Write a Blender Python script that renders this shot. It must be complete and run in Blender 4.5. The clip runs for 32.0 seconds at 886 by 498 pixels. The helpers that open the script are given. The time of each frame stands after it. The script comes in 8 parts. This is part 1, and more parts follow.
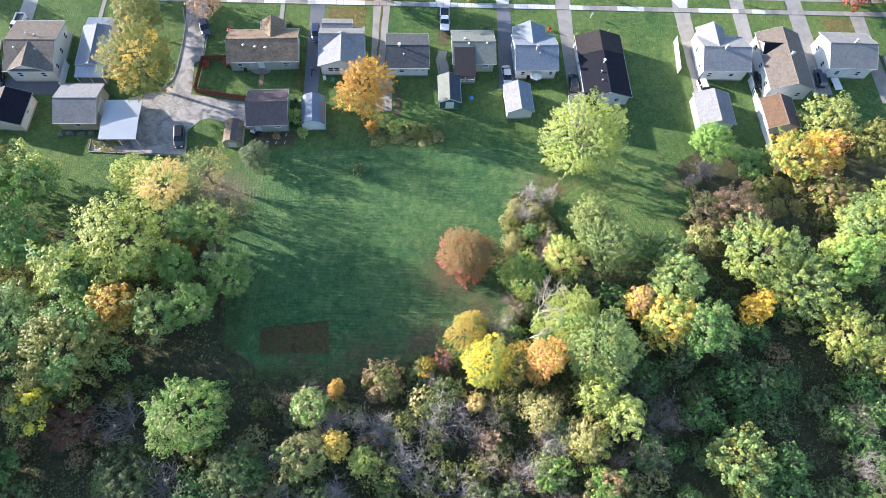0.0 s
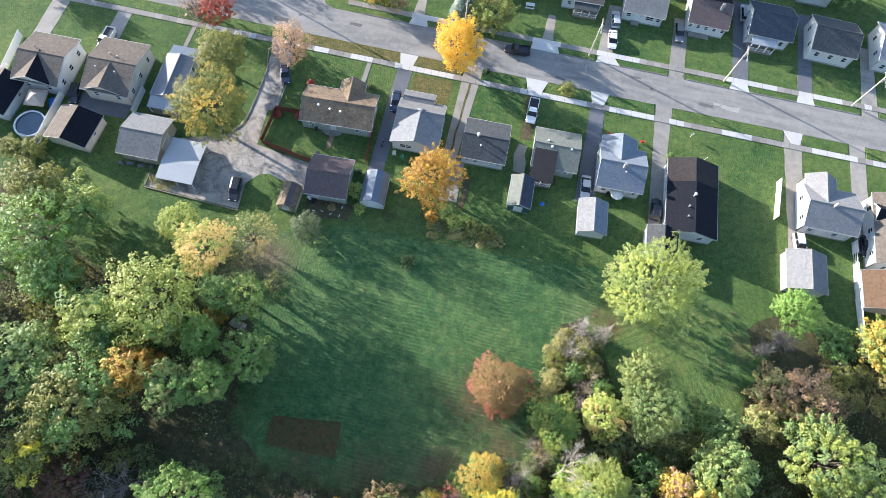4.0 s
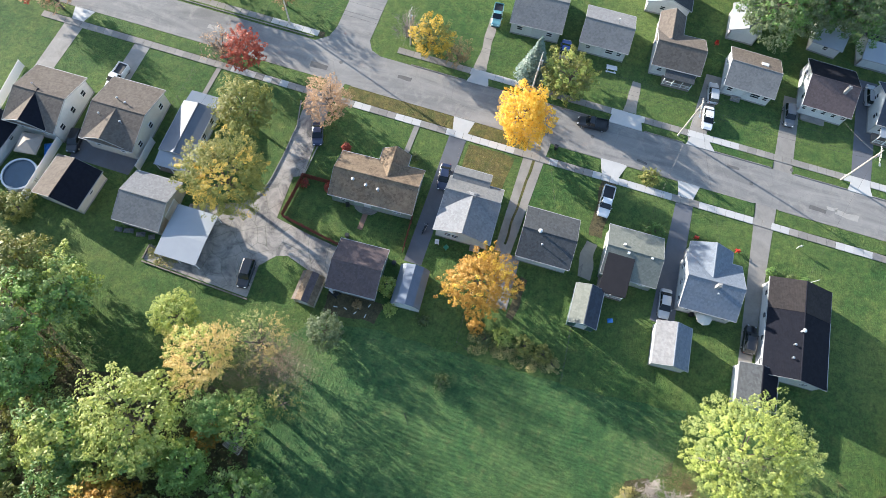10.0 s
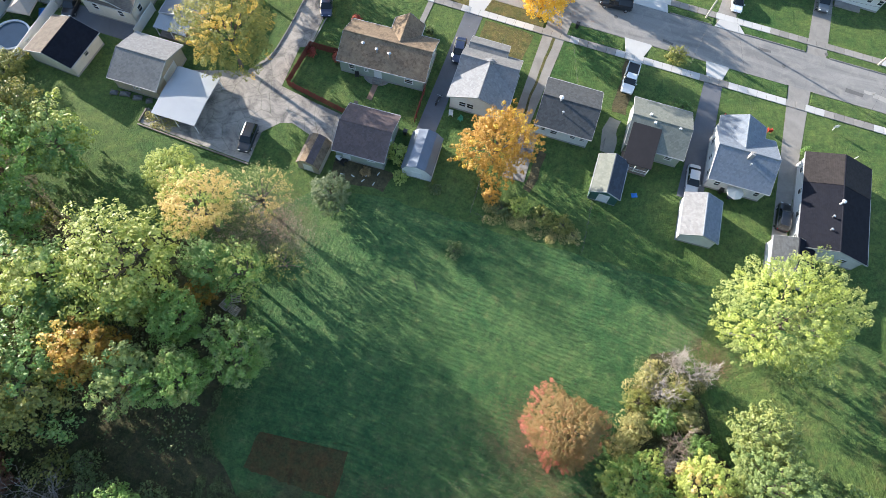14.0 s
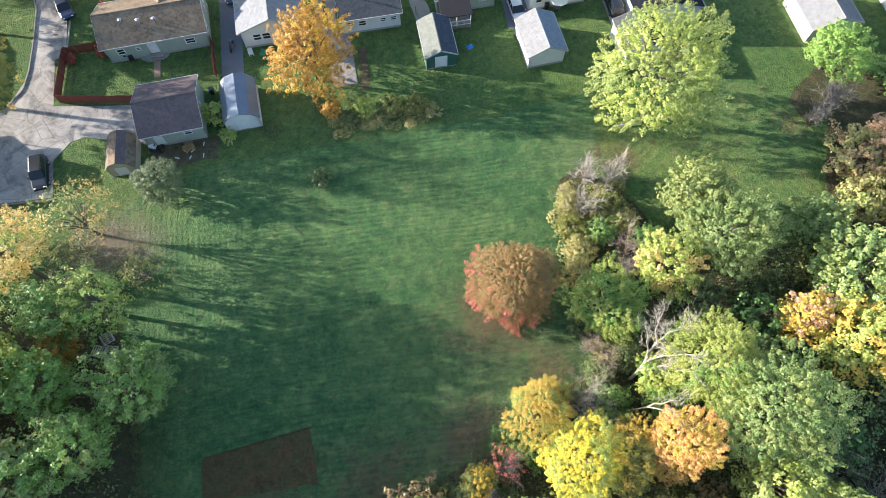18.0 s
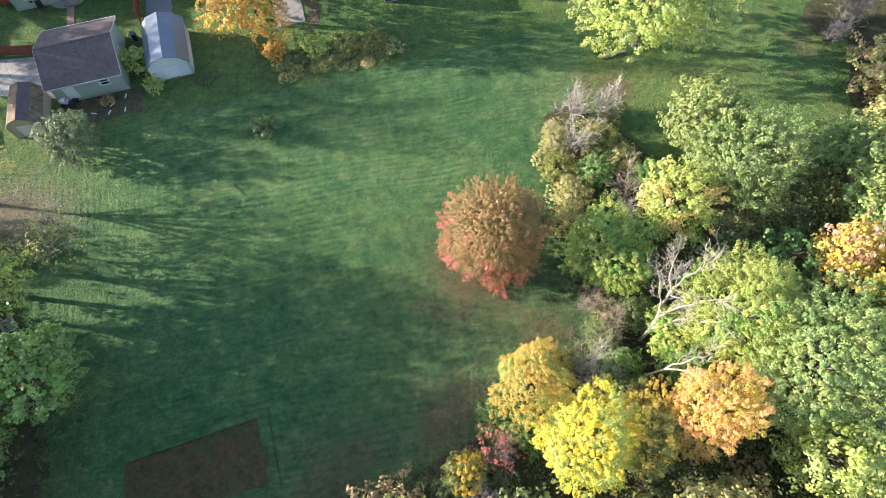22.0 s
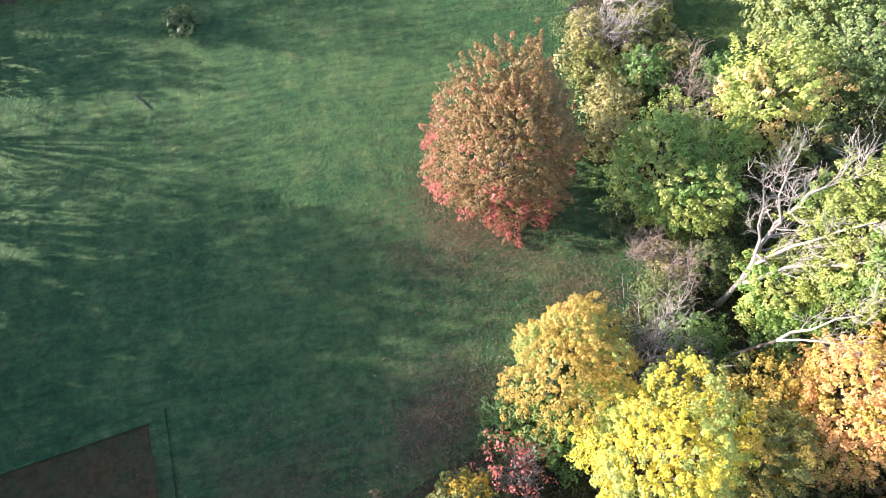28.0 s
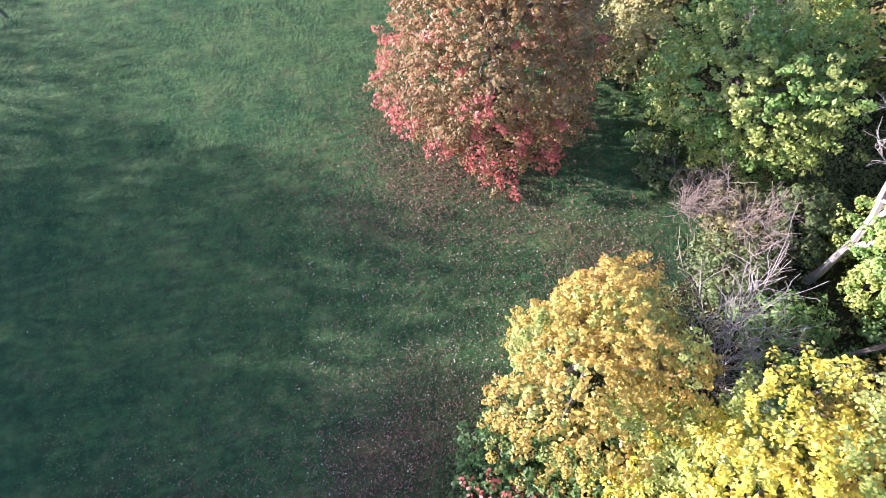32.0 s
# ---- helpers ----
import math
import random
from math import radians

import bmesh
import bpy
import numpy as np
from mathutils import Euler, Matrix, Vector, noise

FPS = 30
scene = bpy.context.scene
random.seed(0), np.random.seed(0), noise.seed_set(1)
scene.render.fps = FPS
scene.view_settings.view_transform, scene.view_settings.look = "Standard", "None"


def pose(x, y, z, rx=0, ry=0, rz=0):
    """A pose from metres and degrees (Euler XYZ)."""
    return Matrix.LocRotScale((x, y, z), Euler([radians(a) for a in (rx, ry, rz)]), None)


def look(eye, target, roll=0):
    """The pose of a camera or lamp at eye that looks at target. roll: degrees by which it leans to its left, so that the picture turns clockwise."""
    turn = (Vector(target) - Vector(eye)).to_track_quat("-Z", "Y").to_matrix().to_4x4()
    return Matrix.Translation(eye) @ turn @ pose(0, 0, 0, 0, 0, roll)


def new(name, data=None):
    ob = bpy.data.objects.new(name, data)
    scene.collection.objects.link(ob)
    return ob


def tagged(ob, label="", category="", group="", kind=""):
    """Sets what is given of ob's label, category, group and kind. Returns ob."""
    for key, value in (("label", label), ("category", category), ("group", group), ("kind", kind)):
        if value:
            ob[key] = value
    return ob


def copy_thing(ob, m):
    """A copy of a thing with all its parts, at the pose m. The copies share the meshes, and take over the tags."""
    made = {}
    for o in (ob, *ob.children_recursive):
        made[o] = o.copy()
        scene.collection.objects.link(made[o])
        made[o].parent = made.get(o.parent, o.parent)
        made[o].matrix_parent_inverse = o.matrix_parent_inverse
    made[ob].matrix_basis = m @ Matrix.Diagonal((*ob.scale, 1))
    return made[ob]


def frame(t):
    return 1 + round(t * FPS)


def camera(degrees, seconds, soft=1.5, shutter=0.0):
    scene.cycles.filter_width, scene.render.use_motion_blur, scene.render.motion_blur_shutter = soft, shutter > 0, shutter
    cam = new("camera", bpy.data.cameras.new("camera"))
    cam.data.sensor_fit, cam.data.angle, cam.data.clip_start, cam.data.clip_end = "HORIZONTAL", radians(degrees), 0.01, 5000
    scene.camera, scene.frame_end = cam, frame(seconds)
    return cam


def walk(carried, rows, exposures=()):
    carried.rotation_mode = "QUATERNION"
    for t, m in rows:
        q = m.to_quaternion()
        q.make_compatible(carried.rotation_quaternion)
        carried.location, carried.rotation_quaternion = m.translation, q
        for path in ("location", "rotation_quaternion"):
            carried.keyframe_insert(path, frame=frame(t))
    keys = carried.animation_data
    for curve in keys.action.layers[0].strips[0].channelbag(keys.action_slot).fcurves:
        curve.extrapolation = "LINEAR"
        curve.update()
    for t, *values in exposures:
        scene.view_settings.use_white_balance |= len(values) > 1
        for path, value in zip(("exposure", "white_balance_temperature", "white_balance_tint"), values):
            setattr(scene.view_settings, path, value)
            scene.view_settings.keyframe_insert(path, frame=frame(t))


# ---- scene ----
cam = camera(73.0, 32.0, 0.6)
METRES, EYE, TILT, LEAN, TURN = 130.0, 98.0, -89.0, -3.66, 0.2
ROWS = [
    (0.0, 0.0, 0.0, 0.0, 0.59, 21.04, 1.52),
    (0.5, -0.0005, -0.0002, 0.0186, 0.64, 21.04, 1.48),
    (1.0, -0.0007, -0.0009, 0.0379, 0.73, 21.02, 1.38),
    (1.5, -0.0017, -0.0011, 0.0578, 0.84, 20.97, 1.29),
    (2.0, -0.0019, -0.0015, 0.078, 0.83, 20.89, -0.61),
    (2.5, -0.0012, -0.0023, 0.0988, 0.58, 20.78, -6.68),
    (3.0, -0.0019, -0.003, 0.1196, 0.57, 20.72, -9.59),
    (3.5, -0.0042, -0.0039, 0.1406, 0.66, 20.63, -10.39),
    (5.5, -0.0266, -0.0092, 0.2287, 0.91, 20.03, -15.05),
    (6.0, -0.0349, -0.0058, 0.2486, 1.01, 19.97, -15.25),
    (6.5, -0.044, 0.0033, 0.2685, 1.08, 19.97, -15.37),
    (7.0, -0.053, 0.0136, 0.2887, 1.19, 19.93, -15.55),
    (7.5, -0.0619, 0.0239, 0.3082, 1.25, 19.91, -15.91),
    (8.0, -0.0688, 0.0343, 0.3239, 1.31, 19.95, -16.5),
    (8.5, -0.0721, 0.0446, 0.3326, 1.4, 19.92, -16.9),
    (9.0, -0.0729, 0.0557, 0.3345, 1.43, 19.89, -17.01),
    (9.5, -0.0729, 0.0671, 0.3341, 1.48, 19.95, -17.06),
    (10.0, -0.0726, 0.0782, 0.3299, 1.5, 19.96, -17.05),
    (10.5, -0.0717, 0.0898, 0.3208, 1.5, 20.03, -17.02),
    (11.0, -0.0708, 0.1019, 0.3083, 1.42, 20.11, -17.21),
    (11.5, -0.0692, 0.1141, 0.2938, 1.37, 20.17, -17.58),
    (12.0, -0.0666, 0.1262, 0.2773, 1.36, 20.24, -17.84),
    (12.5, -0.0635, 0.1379, 0.2595, 1.34, 20.3, -17.86),
    (13.0, -0.0589, 0.1491, 0.2403, 1.37, 20.4, -17.84),
    (13.5, -0.0537, 0.1604, 0.2217, 1.39, 20.52, -17.92),
    (15.5, -0.026, 0.2073, 0.1551, 1.36, 20.89, -18.48),
    (16.0, -0.0236, 0.2199, 0.1469, 1.57, 20.92, -16.39),
    (16.5, -0.0257, 0.232, 0.1415, 2.67, 21.03, 0.17),
    (17.0, -0.0268, 0.2433, 0.1383, 3.27, 21.24, 8.83),
    (17.5, -0.0266, 0.2538, 0.1364, 3.38, 21.29, 10.67),
    (18.0, -0.0256, 0.2649, 0.1342, 3.32, 21.37, 10.51),
    (18.5, -0.0237, 0.276, 0.1322, 3.4, 21.42, 11.08),
    (19.0, -0.0217, 0.2872, 0.1303, 3.45, 21.49, 11.88),
    (19.5, -0.02, 0.2983, 0.1288, 3.45, 21.52, 12.2),
    (20.0, -0.0185, 0.3098, 0.1275, 3.45, 21.53, 12.22),
    (20.5, -0.0184, 0.3213, 0.1263, 3.45, 21.54, 12.23),
    (21.0, -0.0182, 0.3326, 0.1257, 3.48, 21.54, 12.83),
    (21.5, -0.018, 0.3439, 0.1254, 3.51, 21.6, 13.25),
    (22.0, -0.0176, 0.355, 0.1261, 3.46, 21.58, 13.55),
    (22.5, -0.017, 0.366, 0.1268, 3.48, 21.62, 13.87),
    (23.0, -0.0166, 0.3769, 0.1278, 3.41, 21.61, 13.95),
    (23.5, -0.016, 0.3878, 0.1285, 3.41, 21.65, 13.92),
    (24.0, -0.0159, 0.3988, 0.1297, 3.43, 21.65, 13.93),
    (24.5, -0.0164, 0.4101, 0.1306, 3.39, 21.73, 13.96),
    (25.0, -0.0168, 0.4214, 0.1318, 3.31, 21.69, 14.05),
    (25.5, -0.0169, 0.4331, 0.1322, 3.33, 21.8, 14.04),
    (27.5, -0.0181, 0.4776, 0.1369, 3.32, 21.76, 14.07),
    (28.0, -0.0181, 0.4891, 0.1381, 3.28, 21.82, 14.06),
    (28.5, -0.0181, 0.5006, 0.1392, 3.25, 21.89, 14.02),
    (29.0, -0.0182, 0.5119, 0.1406, 3.24, 21.88, 14.0),
    (29.5, -0.0182, 0.5228, 0.1417, 3.21, 21.86, 13.99),
    (30.0, -0.0183, 0.5335, 0.1422, 3.18, 21.88, 14.04),
    (30.5, -0.0176, 0.5447, 0.1436, 3.18, 21.91, 14.03),
    (31.0, -0.0153, 0.5561, 0.1465, 3.15, 21.94, 14.12),
    (31.5, -0.0117, 0.567, 0.15, 3.15, 21.91, 14.27),
    (32.0, -0.0074, 0.5786, 0.1534, 3.12, 21.92, 14.27),
]
walk(cam, [(t, pose(0, 0, EYE, TILT, LEAN, TURN) @ pose(METRES * x, METRES * y, METRES * z, 90 + pitch, roll, yaw)) for t, x, y, z, yaw, pitch, roll in ROWS], ((0.0, 1.9, 6150, 15.5), (3.0, 1.77, 6200, 13.5), (6.0, 1.62, 6300, 11.5), (8.0, 1.57, 6300, 11.0), (13.0, 1.61, 6450, 11.5), (16.0, 1.88, 6450, 12.0), (18.0, 1.82, 6500, 12.0), (25.0, 1.94, 6700, 14.0), (28.0, 1.82, 6250, 24.0), (32.0, 1.78, 5750, 34.0)))

# ---- light ----
SUN_AZ, SUN_EL = 160.0, 14.2
world = bpy.data.worlds.new("sky_world")
scene.world = world
world.use_nodes = True
wn = world.node_tree
sky = wn.nodes.new("ShaderNodeTexSky")
sky.sky_type = "NISHITA"
sky.sun_disc = False
sky.sun_elevation = radians(SUN_EL)
sky.sun_rotation = radians(90 - SUN_AZ)
sky.air_density, sky.dust_density, sky.ozone_density = 1.0, 0.6, 1.6
wn.links.new(sky.outputs[0], wn.nodes["Background"].inputs[0])
wn.nodes["Background"].inputs[1].default_value = 0.142
sun_data = bpy.data.lights.new("sun", "SUN")
sun_data.energy, sun_data.angle, sun_data.color = 4.9, radians(0.6), (1.0, 0.93, 0.82)
sun = new("sun", sun_data)
sun_dir = Vector((math.cos(radians(SUN_AZ)) * math.cos(radians(SUN_EL)), math.sin(radians(SUN_AZ)) * math.cos(radians(SUN_EL)), math.sin(radians(SUN_EL))))
sun.matrix_world = look(sun_dir * 300, (0, 0, 0))

# ---- materials ----


def nodes_of(name):
    m = bpy.data.materials.new(name)
    m.use_nodes = True
    nt = m.node_tree
    return m, nt, nt.nodes["Principled BSDF"], nt.nodes, nt.links


def ramp(nt, fac, stops):
    r = nt.nodes.new("ShaderNodeValToRGB")
    while len(r.color_ramp.elements) < len(stops):
        r.color_ramp.elements.new(0.5)
    for e, (p, c) in zip(r.color_ramp.elements, stops):
        e.position, e.color = p, (*c, 1)
    nt.links.new(fac, r.inputs[0])
    return r.outputs[0]


def coords(nt, scale=(1, 1, 1), turn=0.0):
    t = nt.nodes.new("ShaderNodeTexCoord")
    mp = nt.nodes.new("ShaderNodeMapping")
    mp.inputs["Scale"].default_value = scale
    mp.inputs["Rotation"].default_value = (0, 0, radians(turn))
    nt.links.new(t.outputs["Object"], mp.inputs[0])
    return mp.outputs[0]


def noise_tex(nt, vec, scale, detail=4.0, rough=0.6, distort=0.0):
    n = nt.nodes.new("ShaderNodeTexNoise")
    n.inputs["Scale"].default_value, n.inputs["Detail"].default_value = scale, detail
    n.inputs["Roughness"].default_value, n.inputs["Distortion"].default_value = rough, distort
    nt.links.new(vec, n.inputs["Vector"])
    return n.outputs[0]


def mix_col(nt, fac, a, b, mode="MIX"):
    m = nt.nodes.new("ShaderNodeMix")
    m.data_type, m.blend_type = "RGBA", mode
    for sock, v in ((m.inputs[0], fac), (m.inputs[6], a), (m.inputs[7], b)):
        if isinstance(v, (int, float)):
            sock.default_value = v
        elif isinstance(v, tuple):
            sock.default_value = (*v, 1)
        else:
            nt.links.new(v, sock)
    return m.outputs[2]


def maths(nt, op, a, b=0.0, c=0.0):
    m = nt.nodes.new("ShaderNodeMath")
    m.operation = op
    for sock, v in zip(m.inputs, (a, b, c)):
        if isinstance(v, (int, float)):
            sock.default_value = v
        else:
            nt.links.new(v, sock)
    return m.outputs[0]


def bump(nt, bsdf, height, strength, dist=0.05):
    b = nt.nodes.new("ShaderNodeBump")
    b.inputs["Strength"].default_value, b.inputs["Distance"].default_value = strength, dist
    nt.links.new(height, b.inputs["Height"])
    nt.links.new(b.outputs[0], bsdf.inputs["Normal"])


def surface(name, col, rough=0.8, metal=0.0, var=0.25, grain=6.0, stain=0.35, bump_s=0.2, per_object=0.0):
    """A painted, stone or metal surface: one colour, varied by fine grain and by broad stains."""
    m, nt, bs, N, L = nodes_of(name)
    v = coords(nt)
    fine, broad = noise_tex(nt, v, grain * 3, 5), noise_tex(nt, v, stain, 4, 0.65, 0.6)
    dark, light = tuple(c * (1 - var) for c in col), tuple(min(1, c * (1 + var * 0.6)) for c in col)
    c1 = ramp(nt, broad, [(0.3, dark), (0.7, light)])
    c2 = mix_col(nt, 0.35, c1, ramp(nt, fine, [(0.3, dark), (0.75, light)]))
    if per_object:
        oi = N.new("ShaderNodeObjectInfo")
        f = maths(nt, "MULTIPLY_ADD", oi.outputs["Random"], per_object, 1 - per_object / 2)
        c2 = mix_col(nt, 1.0, c2, f, "MULTIPLY")
    L.new(c2, bs.inputs["Base Color"])
    bs.inputs["Roughness"].default_value, bs.inputs["Metallic"].default_value = rough, metal
    if bump_s:
        bump(nt, bs, fine, bump_s, 0.02)
    return m


def shingles(name, col, var=0.3, worn=(0.3, 0.28, 0.25), wear=0.25, course=0.07):
    """Asphalt shingles: rows of tabs along the slope, blotched and worn."""
    m, nt, bs, N, L = nodes_of(name)
    v = coords(nt)
    sep = N.new("ShaderNodeSeparateXYZ")
    L.new(v, sep.inputs[0])
    row = maths(nt, "FRACT", maths(nt, "DIVIDE", sep.outputs[2], course))
    vor = N.new("ShaderNodeTexVoronoi")
    vor.inputs["Scale"].default_value = 3.2
    L.new(v, vor.inputs["Vector"])
    tab = N.new("ShaderNodeSeparateColor")
    L.new(vor.outputs["Color"], tab.inputs[0])
    broad = noise_tex(nt, v, 0.35, 5, 0.7, 0.8)
    fine = noise_tex(nt, v, 14, 4)
    dark, light = tuple(c * (1 - var) for c in col), tuple(c * (1 + var) for c in col)
    c = ramp(nt, tab.outputs[0], [(0.0, dark), (1.0, light)])
    c = mix_col(nt, ramp(nt, broad, [(0.45, (0, 0, 0)), (0.75, (wear, wear, wear))]), c, worn)
    c = mix_col(nt, 0.3, c, ramp(nt, fine, [(0.3, dark), (0.7, light)]))
    c = mix_col(nt, ramp(nt, row, [(0.0, (0.45, 0.45, 0.45)), (0.22, (0, 0, 0))]), c, tuple(x * 0.5 for x in col))
    L.new(c, bs.inputs["Base Color"])
    bs.inputs["Roughness"].default_value = 0.95
    bs.inputs["Specular IOR Level"].default_value = 0.15
    bump(nt, bs, maths(nt, "ADD", maths(nt, "MULTIPLY", fine, 0.5), row), 0.35, 0.02)
    return m


def siding(name, col, pitch=0.14):
    """Lapped boards: a shadow line at every lap."""
    m, nt, bs, N, L = nodes_of(name)
    v = coords(nt)
    sep = N.new("ShaderNodeSeparateXYZ")
    L.new(v, sep.inputs[0])
    row = maths(nt, "FRACT", maths(nt, "DIVIDE", sep.outputs[2], pitch))
    broad = noise_tex(nt, v, 0.7, 5, 0.7)
    c = ramp(nt, broad, [(0.3, tuple(x * 0.86 for x in col)), (0.7, col)])
    c = mix_col(nt, ramp(nt, row, [(0.0, (0.5, 0.5, 0.5)), (0.12, (0, 0, 0))]), c, tuple(x * 0.6 for x in col))
    L.new(c, bs.inputs["Base Color"])
    bs.inputs["Roughness"].default_value = 0.55
    bump(nt, bs, row, 0.5, 0.02)
    return m


def foliage(name, stops, shine=0.5, through_light=0.35):
    """Leaves: every leaf its own shade, drifting over the crown."""
    stops = [(p, tuple(min(0.9, x * 1.85) for x in c)) for p, c in stops]
    m, nt, bs, N, L = nodes_of(name)
    geo = N.new("ShaderNodeNewGeometry")
    v = coords(nt)
    drift = noise_tex(nt, v, 0.45, 3, 0.6)
    clump = noise_tex(nt, v, 1.5, 2, 0.5)
    f = maths(nt, "ADD", maths(nt, "MULTIPLY", geo.outputs["Random Per Island"], 0.4), maths(nt, "MULTIPLY_ADD", drift, 1.1, -0.6))
    f = maths(nt, "ADD", f, maths(nt, "MULTIPLY", clump, 0.7))
    c = ramp(nt, f, stops)
    oi = N.new("ShaderNodeObjectInfo")
    c = mix_col(nt, 1.0, c, maths(nt, "MULTIPLY_ADD", oi.outputs["Random"], 0.3, 0.85), "MULTIPLY")
    L.new(c, bs.inputs["Base Color"])
    bs.inputs["Roughness"].default_value = shine
    bs.inputs["Specular IOR Level"].default_value = 0.42
    tr = N.new("ShaderNodeBsdfTranslucent")
    L.new(c, tr.inputs[0])
    mx = N.new("ShaderNodeMixShader")
    mx.inputs[0].default_value = through_light
    L.new(bs.outputs[0], mx.inputs[1])
    L.new(tr.outputs[0], mx.inputs[2])
    L.new(mx.outputs[0], N["Material Output"].inputs[0])
    return m


def turf(name, lush, pale, bare, stripe=0.0, stripe_pitch=1.1, turn=0.0, bare_amount=0.15, clumps=0.8, accent=None, spots=()):
    """Grass: lush and pale drifts, worn spots, and where it is mown, faint swaths."""
    m, nt, bs, N, L = nodes_of(name)
    v = coords(nt, turn=turn)
    broad, mid = noise_tex(nt, v, 0.06, 4, 0.6, 0.5), noise_tex(nt, v, 0.6, 5, 0.65, 0.4)
    fine = noise_tex(nt, v, 9, 5, 0.75)
    blade = noise_tex(nt, v, 38, 3, 0.7)
    f = maths(nt, "ADD", maths(nt, "MULTIPLY", broad, 0.55), maths(nt, "MULTIPLY", mid, 0.45))
    c = ramp(nt, f, [(0.36, lush), (0.62, pale)])
    if stripe:
        bands = []
        for way in "YX":
            wv = N.new("ShaderNodeTexWave")
            wv.bands_direction = way
            wv.inputs["Scale"].default_value = 0.314 / stripe_pitch
            wv.inputs["Distortion"].default_value, wv.inputs["Detail"].default_value = 10.0, 3.0
            wv.inputs["Detail Scale"].default_value = 0.12
            L.new(v, wv.inputs["Vector"])
            bands.append(wv.outputs[1])
        sep = N.new("ShaderNodeSeparateXYZ")
        L.new(v, sep.inputs[0])
        crossed = ramp(nt, maths(nt, "MULTIPLY_ADD", sep.outputs[0], -0.08, -1.2), [(0.0, (0, 0, 0)), (1.0, (0.7, 0.7, 0.7))])
        rowed = mix_col(nt, crossed, bands[0], bands[1])
        swath = noise_tex(nt, coords(nt, (0.25, 1.3, 1), turn), 2.6, 5, 0.75, 0.4)
        shown = maths(nt, "MULTIPLY", rowed, ramp(nt, noise_tex(nt, v, 0.13, 4, 0.6, 0.4), [(0.36, (0.25, 0.25, 0.25)), (0.6, (1, 1, 1))]))
        c = mix_col(nt, stripe, c, ramp(nt, shown, [(0.05, (0.55, 0.58, 0.6)), (0.9, (1.7, 1.65, 1.4))]), "MULTIPLY")
        c = mix_col(nt, 0.32, c, ramp(nt, swath, [(0.36, (0.55, 0.55, 0.55)), (0.5, (0.95, 0.95, 0.95)), (0.66, (1.6, 1.6, 1.5))]), "MULTIPLY")
    c = mix_col(nt, ramp(nt, maths(nt, "ADD", maths(nt, "MULTIPLY", mid, 0.6), maths(nt, "MULTIPLY", fine, 0.4)), [(0.66 - bare_amount, (0, 0, 0)), (0.78 - bare_amount * 0.5, (0.8, 0.8, 0.8))]), c, bare)
    if accent:
        w = coords(nt)
        patchy, cover = noise_tex(nt, w, 0.35, 5, 0.7, 0.5), None
        for x, y, r in spots:
            d = N.new("ShaderNodeVectorMath")
            d.operation = "DISTANCE"
            L.new(w, d.inputs[0])
            d.inputs[1].default_value = (x, y, 0)
            k = maths(nt, "SUBTRACT", maths(nt, "MULTIPLY_ADD", patchy, 2.2, -0.35), maths(nt, "DIVIDE", d.outputs["Value"], r))
            cover = k if cover is None else maths(nt, "MAXIMUM", cover, k)
        c = mix_col(nt, ramp(nt, cover, [(0.0, (0, 0, 0)), (0.7, (0.58, 0.58, 0.58))]), c, accent)
    tuft = noise_tex(nt, v, 2.6, 4, 0.8, 0.3)
    c = mix_col(nt, 0.6, c, ramp(nt, noise_tex(nt, v, 1.1, 4, 0.7, 0.6), [(0.3, (0.55, 0.55, 0.6)), (0.5, (1, 1, 1)), (0.72, (1.5, 1.45, 1.2))]), "MULTIPLY")
    c = mix_col(nt, clumps, c, ramp(nt, tuft, [(0.28, (0.5, 0.5, 0.5)), (0.75, (1.5, 1.5, 1.35))]), "MULTIPLY")
    c = mix_col(nt, 0.75, c, ramp(nt, blade, [(0.25, (0.35, 0.35, 0.35)), (0.8, (1.5, 1.5, 1.4))]), "MULTIPLY")
    L.new(c, bs.inputs["Base Color"])
    bs.inputs["Roughness"].default_value = 0.9
    bs.inputs["Specular IOR Level"].default_value = 0.15
    relief = maths(nt, "ADD", maths(nt, "MULTIPLY", blade, 0.4), maths(nt, "MULTIPLY", fine, 0.8))
    relief = maths(nt, "ADD", relief, maths(nt, "MULTIPLY", noise_tex(nt, v, 4.2, 3, 0.6), 1.9))
    if stripe:
        relief = maths(nt, "ADD", relief, maths(nt, "MULTIPLY", shown, 0.6))
    bump(nt, bs, relief, 0.9, 0.16)
    return m


LAWN = turf("lawn_grass", (0.05, 0.115, 0.038), (0.13, 0.18, 0.06), (0.17, 0.165, 0.075), bare_amount=0.09)
LAWN_DRY = turf("dry_lawn", (0.06, 0.095, 0.03), (0.14, 0.13, 0.05), (0.2, 0.15, 0.07), bare_amount=0.3)
FIELD = turf("mown_field", (0.03, 0.098, 0.04), (0.115, 0.19, 0.074), (0.19, 0.165, 0.09), stripe=0.07, stripe_pitch=0.62, turn=2, bare_amount=0.11, clumps=0.6,
             accent=(0.13, 0.085, 0.055), spots=((7.5, 35, 8), (3, 23, 6), (-8, 19.5, 8), (-18, 20, 7), (12.5, 28, 5), (26, 52, 5)))
FIELD_E = turf("mown_strip", (0.065, 0.14, 0.05), (0.135, 0.19, 0.062), (0.22, 0.17, 0.09), stripe=0.14, stripe_pitch=1.0, turn=62, bare_amount=0.14, clumps=0.4, accent=(0.15, 0.115, 0.06), spots=((28, 52, 4), (50, 53, 4)))
